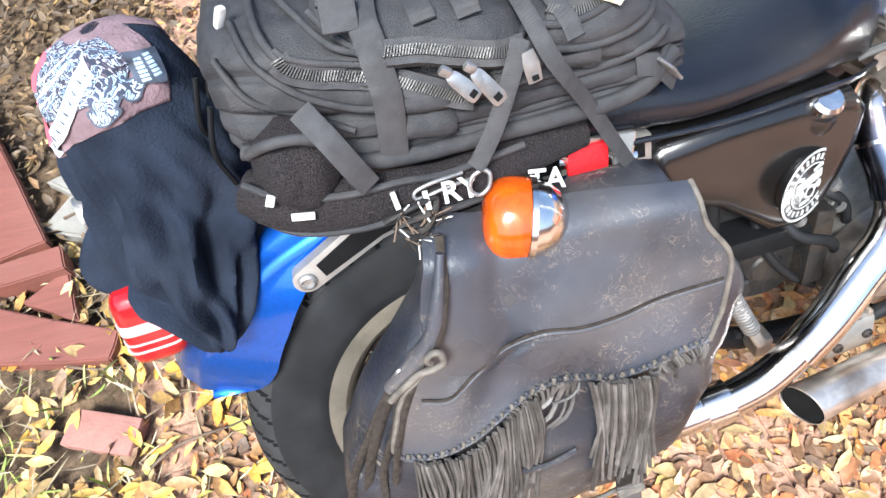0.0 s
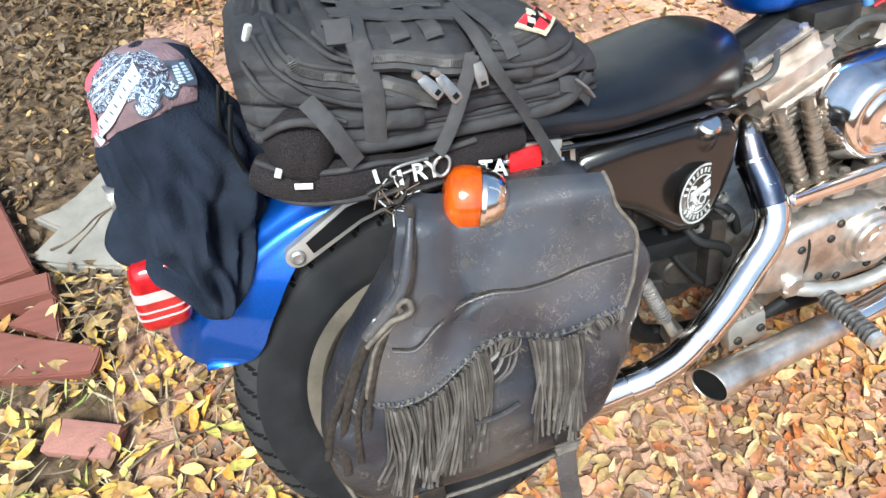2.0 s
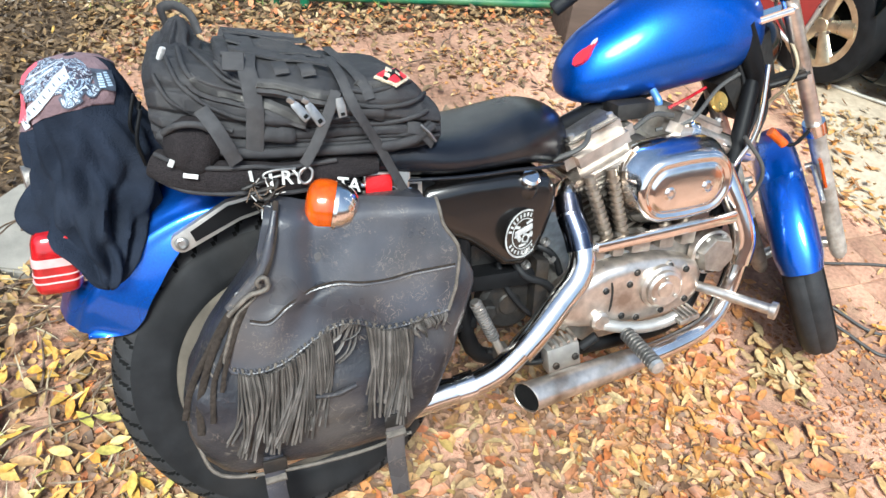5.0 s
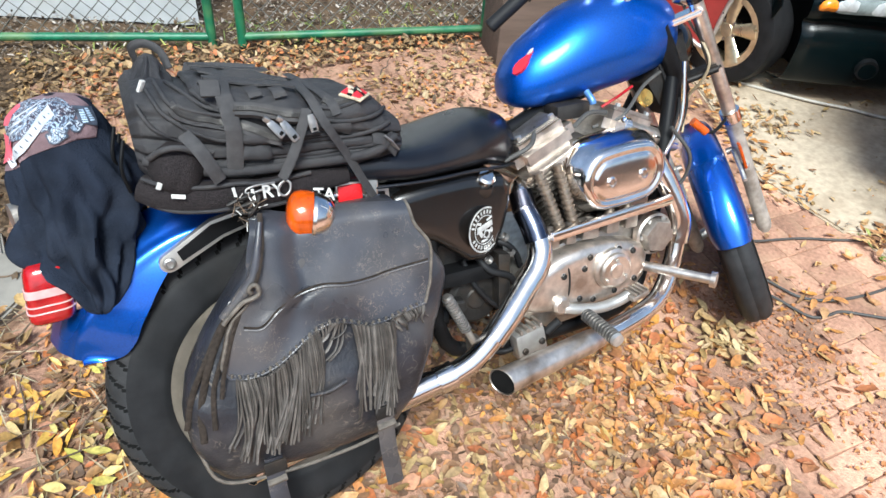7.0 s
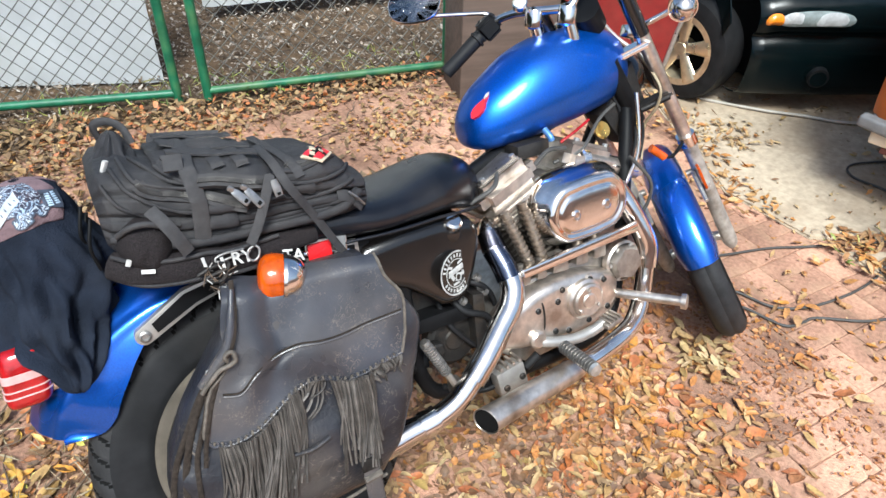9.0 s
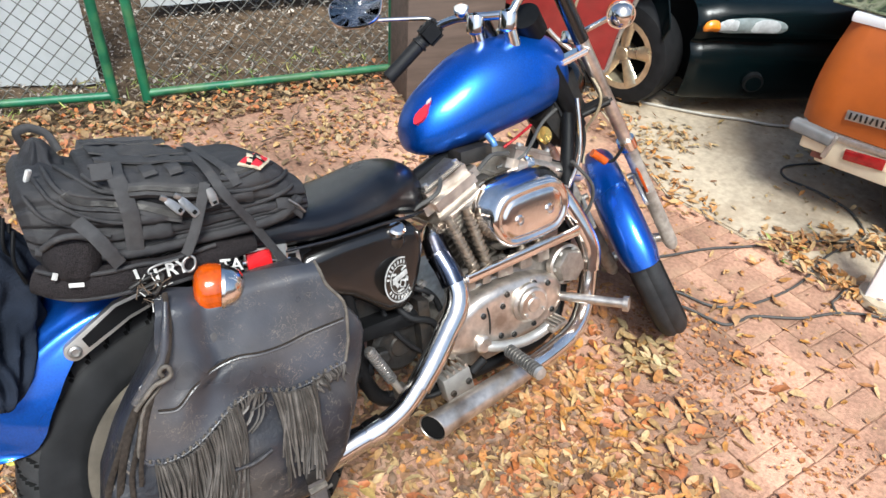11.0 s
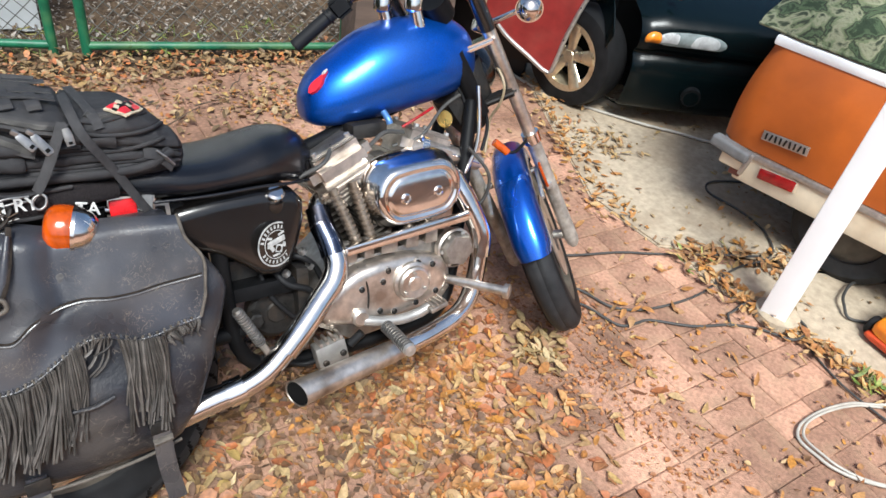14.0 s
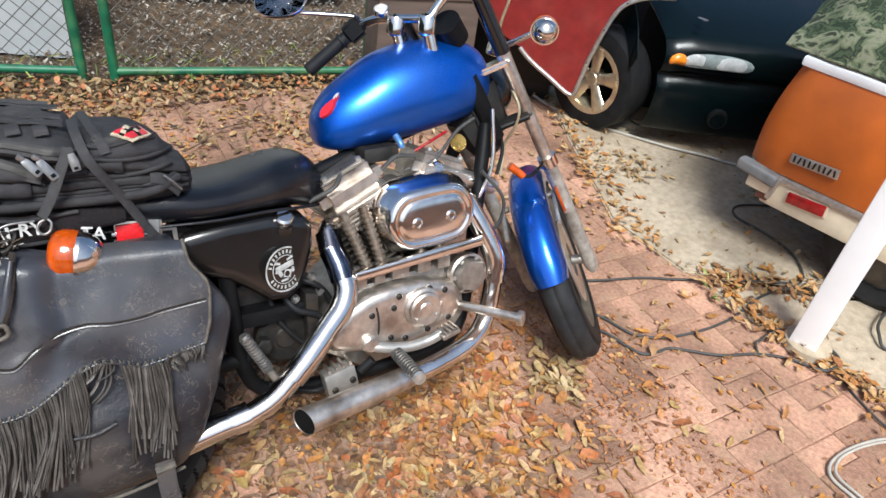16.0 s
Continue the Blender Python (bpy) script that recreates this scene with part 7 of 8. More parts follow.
# block of dark lettering that cannot be read, on a pale ground
scarf_print("text_ground", [(0.960, 56), (0.950, 26), (0.918, 40), (0.930, 58)], GREY_PRINT, 10, 0.0068)
for row in range(2):
    for k in range(6):
        q = (k + 0.6) / 6.6
        h0, a0 = 0.953  - 0.026 * q, (36 + 4 * q) + 9 * row
        scarf_print("text_bar", [(h0, a0), (h0 + 0.001, a0 + 6), (h0 - 0.0018, a0 + 6), (h0 - 0.0028, a0)], PALE_BLUE_PRINT, 3, 0.0078)

# ---- fence ----
FA, FB, FC_ = Vector((-3.2, 3.10, 0)), Vector((0.16, 2.405, 0)), Vector((1.53, 2.235, 0))


def fence_panel(a, b, name, label, height=1.15):
    g = thing(name, label, "fence", group="fence panels")
    z0 = 0.05
    tube("rail", [a + Vector((0, 0, z0)), b + Vector((0, 0, z0))], 0.021, GREEN_PAINT, g, steps=1)
    tube("rail", [a + Vector((0, 0, height)), b + Vector((0, 0, height))], 0.021, GREEN_PAINT, g, steps=1)
    for p in (a, b):
        tube("post", [p + Vector((0, 0, 0.0)), p + Vector((0, 0, height))], 0.024, GREEN_PAINT, g, steps=1)
    # woven wire: zigzag strands that lean both ways
    along = (b - a).normalized()
    length = (b - a).length
    out = along.cross(Vector((0, 0, 1)))
    cell, r = 0.058, 0.0024
    verts, faces = [], []

    def strand(p, q):
        n = (q - p).normalized()
        s = n.cross(out)
        i = len(verts)
        for e in (p, q):
            for k in range(4):
                t = math.pi / 2 * k
                verts.append(e + out * (r * math.cos(t)) + s * (r * math.sin(t)))
        for k in range(4):
            faces.append((i + k, i + (k + 1) % 4, i + 4 + (k + 1) % 4, i + 4 + k))
    rise = height - z0
    for sgn in (1, -1):
        k = -rise
        while k < length:
            lo, hi = k, k + rise
            if sgn > 0:
                t0, t1 = max(0, -lo), min(rise, length - lo)
                if t1 > t0:
                    strand(a + along * (lo + t0) + Vector((0, 0, z0 + t0)) + out * 0.002, a + along * (lo + t1) + Vector((0, 0, z0 + t1)) + out * 0.002)
            else:
                t0, t1 = max(0, hi - length), min(rise, hi)
                if t1 > t0:
                    strand(a + along * (hi - t0) + Vector((0, 0, z0 + t0)) - out * 0.002, a + along * (hi - t1) + Vector((0, 0, z0 + t1)) - out * 0.002)
            k += cell * 1.414
    w = mesh_part("wire_mesh", verts, faces, GALV, g, "diamond wire mesh")
    tagged(w, kind="stuff")
    return g


fence_panel(FA, FB - Vector((0.075, -0.014, 0)), "fence_panel", "green steel fence panel with diamond wire mesh")
fence_panel(FB + Vector((0.24, -0.05, 0)) * 0.3, FC_, "fence_panel", "green steel fence panel with diamond wire mesh, beside the gap")
white_a = thing("white_sheet", "white corrugated sheet leaning behind the wire fence", "panel")


def corrugated(name, x0, x1, y, z0, z1, slope, parent):
    def f(u, v):
        x = x0 + (x1 - x0) * u
        return Vector((x, y - slope * (x - x0) + 0.006 * math.sin(x * 2 * math.pi / 0.10), z0 + (z1 - z0) * v))
    sheet(name, f, 90, 2, 0.003, WHITE_PANEL, parent)


corrugated("sheet", -2.6, 0.045, 3.57, 0.0, 1.5, 0.33, white_a)
white_b = thing("white_sheet", "white sheet raised behind the wire fence", "panel")
corrugated("sheet", 0.41, 1.75, 3.58, 0.08, 1.6, 0.12, white_b)
BOARD = material("brown_weathered_board", (0.105, 0.074, 0.058), 0.75, var=0.25, scale=10, bump=0.2, stain=0.5, stain_color=(0.06, 0.042, 0.034), stain_scale=3, stretch=(0.4, 3, 3))
bin_ = thing("storage_box", "brown weathered wooden box behind the handlebar", "box", pose(1.72, 1.98, 0, 0, 0, -8))
for y_ in (-0.14, 0.14):
    box("long_panel", (0, y_, 0.29), (0.52, 0.02, 0.58), BOARD, bin_, 0.006)
for x_ in (-0.25, 0.25):
    box("end_panel", (x_, 0, 0.29), (0.02, 0.26, 0.58), BOARD, bin_, 0.006)
box("lid", (0, 0, 0.591), (0.54, 0.32, 0.022), BOARD, bin_, 0.008)

# ---- white post ----
post = thing("porch_post", "white painted post on a round concrete foot", "post")
box("shaft", (2.362, -0.255, 1.36), (0.096, 0.096, 2.68), WHITE_PAINT, post, 0.006, (0, 0, 25))
lathe("foot", [(0.0, 0.0), (0.0, 0.088), (0.028, 0.084), (0.036, 0.07), (0.036, 0.0)], (2.372, -0.262, 0.008), (0, 0, 1), CONCRETE, post, segs=32)

# ---- dark green car ----
car = thing("car", "dark green sedan with pale gold alloy wheels, parked nose out", "car", Matrix.Translation((2.70, 1.52, 0)) @ pose(0, 0, 0, 0, 0, -106))
# plan of the nose across the car, and its section from the sill up to the bonnet
NOSE_PLAN = [(0.085, 0.295), (0.1, 0.314), (0.3, 0.352), (0.52, 0.385), (0.9, 0.42), (1.4, 0.40), (1.75, 0.28)]
NOSE_CUT = [(-0.14, 0.09), (-0.04, 0.11), (0.0, 0.14), (0.022, 0.22), (0.030, 0.32), (0.020, 0.38), (-0.004, 0.415), (-0.006, 0.44), (0.016, 0.465), (0.016, 0.53), (-0.015, 0.585), (-0.09, 0.625), (-0.35, 0.70), (-0.9, 0.79), (-1.8, 0.84)]


def car_body():
    cut = spline([(x, 0.0, z) for x, z in NOSE_CUT], 4)

    def f(u, v):
        y = 0.085 + 1.66 * u
        i = v * (len(cut) - 1)
        k = min(int(i), len(cut) - 2)
        x, _, z = Vector(cut[k][:3]).lerp(Vector(cut[k + 1][:3]), i - k)
        side = 0.05 * max(0.0, 1 - u * 14)
        return Vector((lerp_table(y, NOSE_PLAN) + x, y, z - side * (z - 0.1)))
    sheet("body", f, 60, 60, -0.006, DARK_GREEN_CAR, car, "dark green bodywork")

    def arch(u, v):
        a = radians(30 + 150 * u)
        r0, r1 = 0.295, 0.45
        return Vector((0.02 + (r0 + (r1 - r0) * v * 0.3) * math.cos(a), -0.06, min(0.70, 0.262 + (r0 + (r1 - r0) * v) * math.sin(a))))
    sheet("wing", arch, 30, 6, 0.006, DARK_GREEN_CAR, car, "dark green wing over the wheel")
    # black boxes added for the shade inside the arch and under the car
    box("wheel_well_shade", (-0.02, 0.34, 0.36), (0.46, 0.30, 0.46), SOOT_SHADE, car, 0.03)
    box("floor_pan_shade", (-0.80, 0.85, 0.20), (1.9, 1.5, 0.10), SOOT_SHADE, car, 0.03)


car_body()
CAR_IN = car.matrix_world.inverted()
hub_c = CAR_IN @ Vector((2.600, 1.515, 0.268))
wa = CAR_IN.to_3x3() @ Vector((0.961, 0.276, 0))
cw = thing_part("wheel", car, "tyre on a pale gold alloy wheel, turned outwards")
lathe("tyre", [(-0.09, 0.18), (-0.095, 0.22), (-0.085, 0.262), (-0.05, 0.27), (0.05, 0.27), (0.085, 0.262), (0.095, 0.22), (0.09, 0.18), (-0.09, 0.18)], hub_c, wa, SIDEWALL, cw, segs=56)
lathe("rim", [(-0.088, 0.155), (-0.092, 0.186), (-0.080, 0.182), (-0.06, 0.165), (0.08, 0.16), (0.08, 0.13), (-0.05, 0.14), (-0.088, 0.155)], hub_c, wa, GOLD_WHEEL, cw, segs=56)
# black disc painting the shade behind the spokes
lathe("wheel_back_shade", [(0.0, 0.0), (0.0, 0.15), (0.03, 0.15), (0.03, 0)], hub_c, wa, SOOT_SHADE, cw, segs=40)
lathe("centre_cap", [(-0.078, 0.0), (-0.076, 0.030), (-0.06, 0.042), (0.0, 0.042)], hub_c, wa, GOLD_WHEEL, cw, segs=30)
w1 = wa.cross(Vector((0, 0, 1))).normalized()
for k in range(5):
    a = 2 * math.pi * k / 5 + 0.3
    o = w1 * math.cos(a) + Vector((0, 0, 1)) * math.sin(a)
    tube("spoke", [(*(hub_c + o * 0.03 - wa * 0.064), 0.024), (*(hub_c + o * 0.10 - wa * 0.072), 0.034), (*(hub_c + o * 0.150 - wa * 0.078), 0.044), (*(hub_c + o * 0.174 - wa * 0.080), 0.050)], 0.022, GOLD_WHEEL, cw, segs=12, steps=3, flat=0.35, up=wa)
    n_ = w1 * math.cos(a + 0.63) + Vector((0, 0, 1)) * math.sin(a + 0.63)
    lathe("wheel_nut", [(0.0, 0.009), (-0.014, 0.009), (-0.016, 0.0)], hub_c + n_ * 0.048 - wa * 0.060, wa, CASTING, cw, segs=6)

# lamps on the nose, set into the fascia
hl = thing_part("headlight", car, "clear headlight with an amber corner")
NOSE = Matrix.Translation((2.62, 1.20, 0)) @ pose(0, 0, 0, 0, 0, -24)
NOSE_IN = car.matrix_world.inverted() @ NOSE


def nose(name, s0, s1, z0, z1, dy, mat, parent, bulge=0.02):
    """A lens on the nose, along s and up z, rounded outwards."""
    def f(u, v):
        s = s0 + (s1 - s0) * u
        zc, hh = (z0 + z1) / 2 + 0.012 * math.sin(u * 3), (z1 - z0) / 2
        t = 2 * v - 1
        env = max(0.0, 1 - abs(2 * u - 1) ** 3) ** 0.5
        return NOSE_IN @ Vector((s, dy - bulge * (1 - t * t) * env + 0.25 * max(0, 0.05 - s), zc + hh * t * (0.25 + 0.75 * env)))
    return sheet(name, f, 18, 10, 0.006, mat, parent)


nose("corner_lens", 0.065, 0.150, 0.490, 0.545, -0.050, CORNER_AMBER, hl)
nose("lens", 0.128, 0.49, 0.484, 0.558, -0.046, HEADLAMP, hl, 0.012)
nose("lamp_bowl", 0.140, 0.245, 0.498, 0.552, -0.0535, LAMP_BOWL, hl, 0.006)
nose("lamp_bowl", 0.300, 0.450, 0.492, 0.554, -0.0555, LAMP_BOWL, hl, 0.006)

fog = thing_part("fog_lamp", car)
tube("bezel", [NOSE_IN @ Vector((0.42, -0.005, 0.24)), NOSE_IN @ Vector((0.415, -0.045, 0.235))], 0.050, BLACK_PLASTIC, fog, steps=1, segs=24)
tube("lens", [NOSE_IN @ Vector((0.42, -0.02, 0.235)), NOSE_IN @ Vector((0.414, -0.049, 0.233))], 0.038, DARK_GREEN_CAR, fog, steps=1, segs=24)
box("hood_mark", NOSE_IN @ Vector((0.22, 0.10, 0.685)), (0.05, 0.03, 0.006), CHROME, car, 0.002, (0, 0, 20))

# ---- maroon car panel ----
red = thing("maroon_car", "maroon car wing with a bright metal wheel-arch trim", "car", Matrix.Translation((2.42, 1.48, 0)) @ pose(0, 0, 0, 0, 0, -44))
red_edge = [(-0.33, 0.37), (-0.26, 0.315), (-0.14, 0.25), (-0.01, 0.185), (0.015, 0.26), (0.032, 0.38), (0.052, 0.47), (0.075, 0.56), (0.105, 0.65), (0.15, 0.71), (0.24, 0.755), (0.36, 0.78)]
bm = bmesh.new()
rim_pts = [(x, 0.0, z) for x, z in red_edge] + [(0.40, 0.0, 1.05), (-0.9, 0.0, 1.05), (-0.9, 0.0, 0.62)]
f_ = bm.faces.new([bm.verts.new(p) for p in rim_pts])
out = bmesh.ops.extrude_face_region(bm, geom=[f_])
bmesh.ops.translate(bm, vec=(0, 0.045, 0), verts=[v for v in out["geom"] if isinstance(v, bmesh.types.BMVert)])
part("panel", bm, RED_CAR, red, "maroon sheet metal")
tube("trim", [(x, -0.004, z) for x, z in red_edge], 0.012, STEEL, red, segs=10, steps=3, label="dented bright trim")
for x, z in red_edge[3::2]:
    lathe("trim_screw", [(0, 0.004), (0.004, 0.004), (0.005, 0)], (x - 0.004, -0.012, z), (0, -1, 0), GRIME, red, segs=8)
box("panel_foot", (-0.42, 0.32, 0.36), (0.7, 0.14, 0.52), BLACK_PLASTIC, red, 0.02)
box("panel_stand", (-0.42, 0.32, 0.06), (0.5, 0.10, 0.12), BLACK_PLASTIC, red, 0.01)

# ---- orange pickup ----
OC = Matrix.Translation((2.527, 0.413, 0)) @ pose(0, 0, 0, 0, 0, -70)
van = thing("pickup_truck", "faded orange pickup with cream lower side and pale bumper", "truck", OC)
# along s towards the camera's right, z up, inward +y


def van_side(u, v):
    s = 0.012 + 2.6 * u
    z = 0.405 + 0.41 * v
    end = 0.055 * (1 - u * 60) if u < 1 / 60 else 0
    lean = 0.045 * v ** 2
    return Vector((s - 0.005 + (0.028 * math.sin(v * math.pi * 0.5) - 0.022 * math.sin(math.pi * v) if u < 0.02 else 0.02), lean - 0.016 * math.sin(math.pi * v) + max(0, end), z))


sheet("side", van_side, 60, 16, -0.006, ORANGE_CAR, van, "faded orange side panel")


def van_end(u, v):
    z = 0.405 + 0.41 * v
    return Vector((0.012 + (0.028 * math.sin(v * math.pi * 0.5)) - 0.022 * math.sin(math.pi * v) - 0.045 * math.sin(math.pi * min(1, u * 1.2)) * 0.4, 0.045 * v ** 2 - 0.016 * math.sin(math.pi * v) + 0.055 + 1.4 * u, z))


sheet("end", van_end, 16, 16, 0.006, ORANGE_CAR, van, "orange end panel")
box("roof_trim", (1.36, 0.055, 0.830), (2.66, 0.05, 0.038), WHITE_PAINT, van, 0.012)
box("roof_trim", (0.055, 0.70, 0.830), (0.05, 1.3, 0.038), WHITE_PAINT, van, 0.012)
box("roof", (1.36, 0.75, 0.80), (2.6, 1.35, 0.10), BLACK_PLASTIC, van, 0.02)
box("belt_trim", (1.36, -0.008, 0.388), (2.62, 0.018, 0.026), STEEL, van, 0.006)
box("sill", (1.42, 0.02, 0.318), (2.62, 0.05, 0.125), CREAM, van, 0.016)
box("underbody", (1.40, 0.72, 0.33), (2.5, 1.2, 0.14), BLACK_PLASTIC, van, 0.02)
bmp = thing_part("bumper", van, "cream bumper with a grey rubber strip")
bmp.location.x = 0.03
box("blade", (0.060, 0.58, 0.345), (0.075, 1.1, 0.066), CREAM, bmp, 0.018, segments=3)
box("wrap", (0.066, -0.008, 0.342), (0.11, 0.036, 0.074), CREAM, bmp, 0.014, segments=3)
box("rubber_strip", (0.040, -0.024, 0.384), (0.175, 0.052, 0.050), STRIP, bmp, 0.016, (0, 4, -4), segments=4)
box("rubber_strip", (0.000, 0.42, 0.392), (0.034, 0.86, 0.030), STRIP, bmp, 0.010, segments=3)
box("guard", (0.122, -0.022, 0.345), (0.020, 0.026, 0.10), STEEL, bmp, 0.006, (0, 8, 0))
box("rust_spot", (0.09, -0.008, 0.290), (0.05, 0.012, 0.03), MAHOGANY, bmp, 0.006)
mk = thing_part("side_marker", van, "red side marker light")
box("lens", (0.286, -0.010, 0.338), (0.150, 0.016, 0.046), RED_LENS, mk, 0.005, (0, -4, 0))
box("marker_base", (0.286, -0.004, 0.338), (0.166, 0.012, 0.056), CREAM, mk, 0.004, (0, -4, 0))
nm = thing_part("name_plate", van, "bright raised letters, worn")
box("plate", (0.252, -0.022, 0.498), (0.185, 0.004, 0.040), STEEL, nm, 0.004, (0, -4, 0))
for k in range(9):
    box("letter_bar", (0.176 + 0.019 * k, -0.026, 0.493 + 0.0013 * k), (0.008, 0.004, 0.027), GRIME, nm, 0.001, (0, -4 + (12 if k % 3 == 1 else -8 if k % 3 == 2 else 0), 0))
g = thing_part("wheel", van, "dark tyre under the truck")
lathe("tyre", [(-0.08, 0.14), (-0.085, 0.2), (-0.06, 0.235), (0.06, 0.235), (0.085, 0.2), (0.08, 0.14), (-0.08, 0.14)], (0.62, 0.16, 0.235), (0, 1, 0), RUBBER, g, segs=40)
lathe("rim", [(-0.07, 0.0), (-0.075, 0.10), (-0.06, 0.145), (0.06, 0.145)], (0.62, 0.16, 0.235), (0, 1, 0), CAST_WHEEL, g, segs=40)
g = copy_thing(g, Matrix.Translation((1.5, 0, 0)))
g.parent = van

camo = thing("camouflage_cover", "crumpled camouflage cloth lying over the truck bed", "cover", OC)


def camo_point(u, v):
    s = -0.055 + 1.38 * u
    y = 0.050 + 0.9 * v
    rise = min(1, v * 3.2) ** 0.6 * min(1, 0.24 + u * 4.0) ** 0.7
    n = 0.05 * noise.noise((s * 5, y * 5, 0)) + 0.025 * noise.noise((s * 13, y * 13, 3))
    return Vector((s + 0.02 * noise.noise((s * 9, y * 9, 8)), y + 0.02 * noise.noise((s * 7, y * 8, 5)), 0.862 + 0.30 * rise + n * (0.3 + rise) * min(1, v * 8)))


sheet("cloth", camo_point, 50, 40, 0.006, CAMO, camo)
tube("hem", [camo_point(k / 30, 0.0) + Vector((0, -0.003, 0)) for k in range(31)], 0.006, CAMO, camo, segs=8, steps=2)

# ---- cables and hose ----
def cable(name, pts, r, mat, label):
    ob = tube(name, [(x, y, r + 0.004 + (0.0 if len(p) < 1 else p[0])) for x, y, *p in [(q[0], q[1], *(q[2:] or (0.0,))) for q in pts]], r, mat, segs=10, steps=8)
    return tagged(ob, label, "cable")


cable("extension_cable", [(1.60, 0.22), (1.703, 0.10), (1.764, -0.01), (1.88, -0.061), (2.062, -0.071), (2.22, -0.05), (2.354, -0.01, 0.012), (2.48, 0.01, 0.012), (2.596, 0.008, 0.012), (2.70, 0.05, 0.012), (2.78, 0.18, 0.012), (2.78, 0.34, 0.012), (2.74, 0.49, 0.012), (2.83, 0.56, 0.012), (3.05, 0.50, 0.012)], 0.005, CABLE, "dark cable looping from the bricks to the concrete")
cable("extension_cable", [(1.56, 0.12), (1.659, 0.037), (1.725, -0.094), (1.80, -0.11), (1.862, -0.114), (2.005, -0.193), (2.153, -0.234), (2.254, -0.29), (2.33, -0.385, 0.012), (2.43, -0.36, 0.012), (2.445, -0.29, 0.012)], 0.0052, CABLE, "dark cable lying over the bricks to the post")
cable("extension_cable", [(2.153, -0.24), (2.19, -0.19), (2.226, -0.182), (2.30, -0.17, 0.012), (2.364, -0.178, 0.012)], 0.0052, CABLE, "short dark cable loop beside the post")
cable("extension_cable", [(2.42, -0.33, 0.012), (2.37, -0.44), (2.345, -0.55), (2.34, -0.639), (2.36, -0.8)], 0.004, CABLE, "dark cable trailing past the post")
cable("extension_cable", [(1.70, 0.33), (1.796, 0.29), (2.0, 0.25), (2.151, 0.197), (2.35, 0.12, 0.012), (2.592, 0.035, 0.012)], 0.005, CABLE, "thin dark cable along the slab joint")
cable("garden_hose", [(2.60, -0.80, 0.012), (2.383, -0.708), (2.289, -0.669), (2.161, -0.655), (2.053, -0.665), (1.998, -0.689), (1.980, -0.720), (1.987, -0.773), (2.003, -0.83), (2.06, -0.898), (2.2, -1.0)], 0.0055, HOSE, "pale plastic hose curled on the bricks")
cable("garden_hose", [(2.60, -0.83, 0.012), (2.39, -0.722), (2.30, -0.685, 0.004), (2.18, -0.667, 0.006), (2.07, -0.672, 0.008), (2.012, -0.697, 0.008), (1.996, -0.725, 0.008), (2.002, -0.775, 0.008), (2.02, -0.835, 0.006), (2.08, -0.91, 0.004), (2.25, -1.03)], 0.0045, HOSE, "second turn of pale hose on the bricks")
cable("extension_cable", [(2.72, -0.42, 0.012), (2.66, -0.375, 0.014), (2.68, -0.33, 0.03), (2.73, -0.285, 0.035), (2.86, -0.24, 0.03), (3.0, -0.26, 0.012), (3.2, -0.34, 0.012)], 0.006, CABLE, "dark cable curling over the concrete beside a toy car")

# ---- toy car on the concrete ----
toy = thing("toy_car", "orange and red plastic toy car on the concrete", "toy", Matrix.Translation((2.63, -0.55, 0.012)))


def toy_ring(x, hw, z0, z1, n=24):
    """A soft-cornered section across the toy."""
    out = []
    for k in range(n):
        a = 2 * math.pi * k / n
        c, q = math.cos(a), math.sin(a)
        out.append(Vector((x, hw * abs(c) ** 0.5 * (1 if c > 0 else -1), (z0 + z1) / 2 + (z1 - z0) / 2 * abs(q) ** 0.5 * (1 if q > 0 else -1))))
    return out


loft("body", [toy_ring(*r) for r in ((0.0, 0.070, 0.045, 0.085), (0.012, 0.082, 0.036, 0.098), (0.08, 0.090, 0.032, 0.108), (0.20, 0.092, 0.032, 0.110), (0.27, 0.086, 0.034, 0.104), (0.285, 0.070, 0.042, 0.09))], TOY_ORANGE, toy)
loft("bumper", [toy_ring(*r) for r in ((-0.012, 0.074, 0.020, 0.036), (-0.006, 0.088, 0.016, 0.042), (0.04, 0.094, 0.016, 0.042), (0.06, 0.092, 0.018, 0.038))], TOY_RED, toy, "red plastic bumper")
loft("cabin", [toy_ring(*r) for r in ((0.060, 0.074, 0.100, 0.112), (0.10, 0.066, 0.100, 0.165), (0.20, 0.064, 0.100, 0.170), (0.245, 0.074, 0.100, 0.112))], TOY_WINDOW, toy, "greyish blue windows")
for sgn in (-1, 1):
    tube("window_frame", [(0.058, sgn * 0.080, 0.106), (0.098, sgn * 0.071, 0.166), (0.15, sgn * 0.068, 0.176), (0.20, sgn * 0.070, 0.170), (0.248, sgn * 0.080, 0.106)], 0.006, TOY_PINK, toy, segs=10)
    for x in (0.055, 0.225):
        lathe("wheel", [(-0.014, 0.0), (-0.014, 0.034), (-0.008, 0.040), (0.008, 0.040), (0.014, 0.034), (0.014, 0.016), (0.010, 0.012), (0.010, 0.0)], (x, sgn * 0.098, 0.040), (0, sgn, 0), GRIP, toy, segs=28)
tube("window_frame", [(0.096, -0.070, 0.166), (0.094, 0.0, 0.171), (0.096, 0.070, 0.166)], 0.006, TOY_PINK, toy, segs=10)
cable("garden_hose", [(2.40, 2.05), (2.50, 1.598), (2.80, 1.18, 0.012), (3.0, 1.0, 0.012), (3.143, 0.864, 0.012), (3.5, 0.7, 0.012)], 0.008, HOSE, "pale hose along the front of the car")

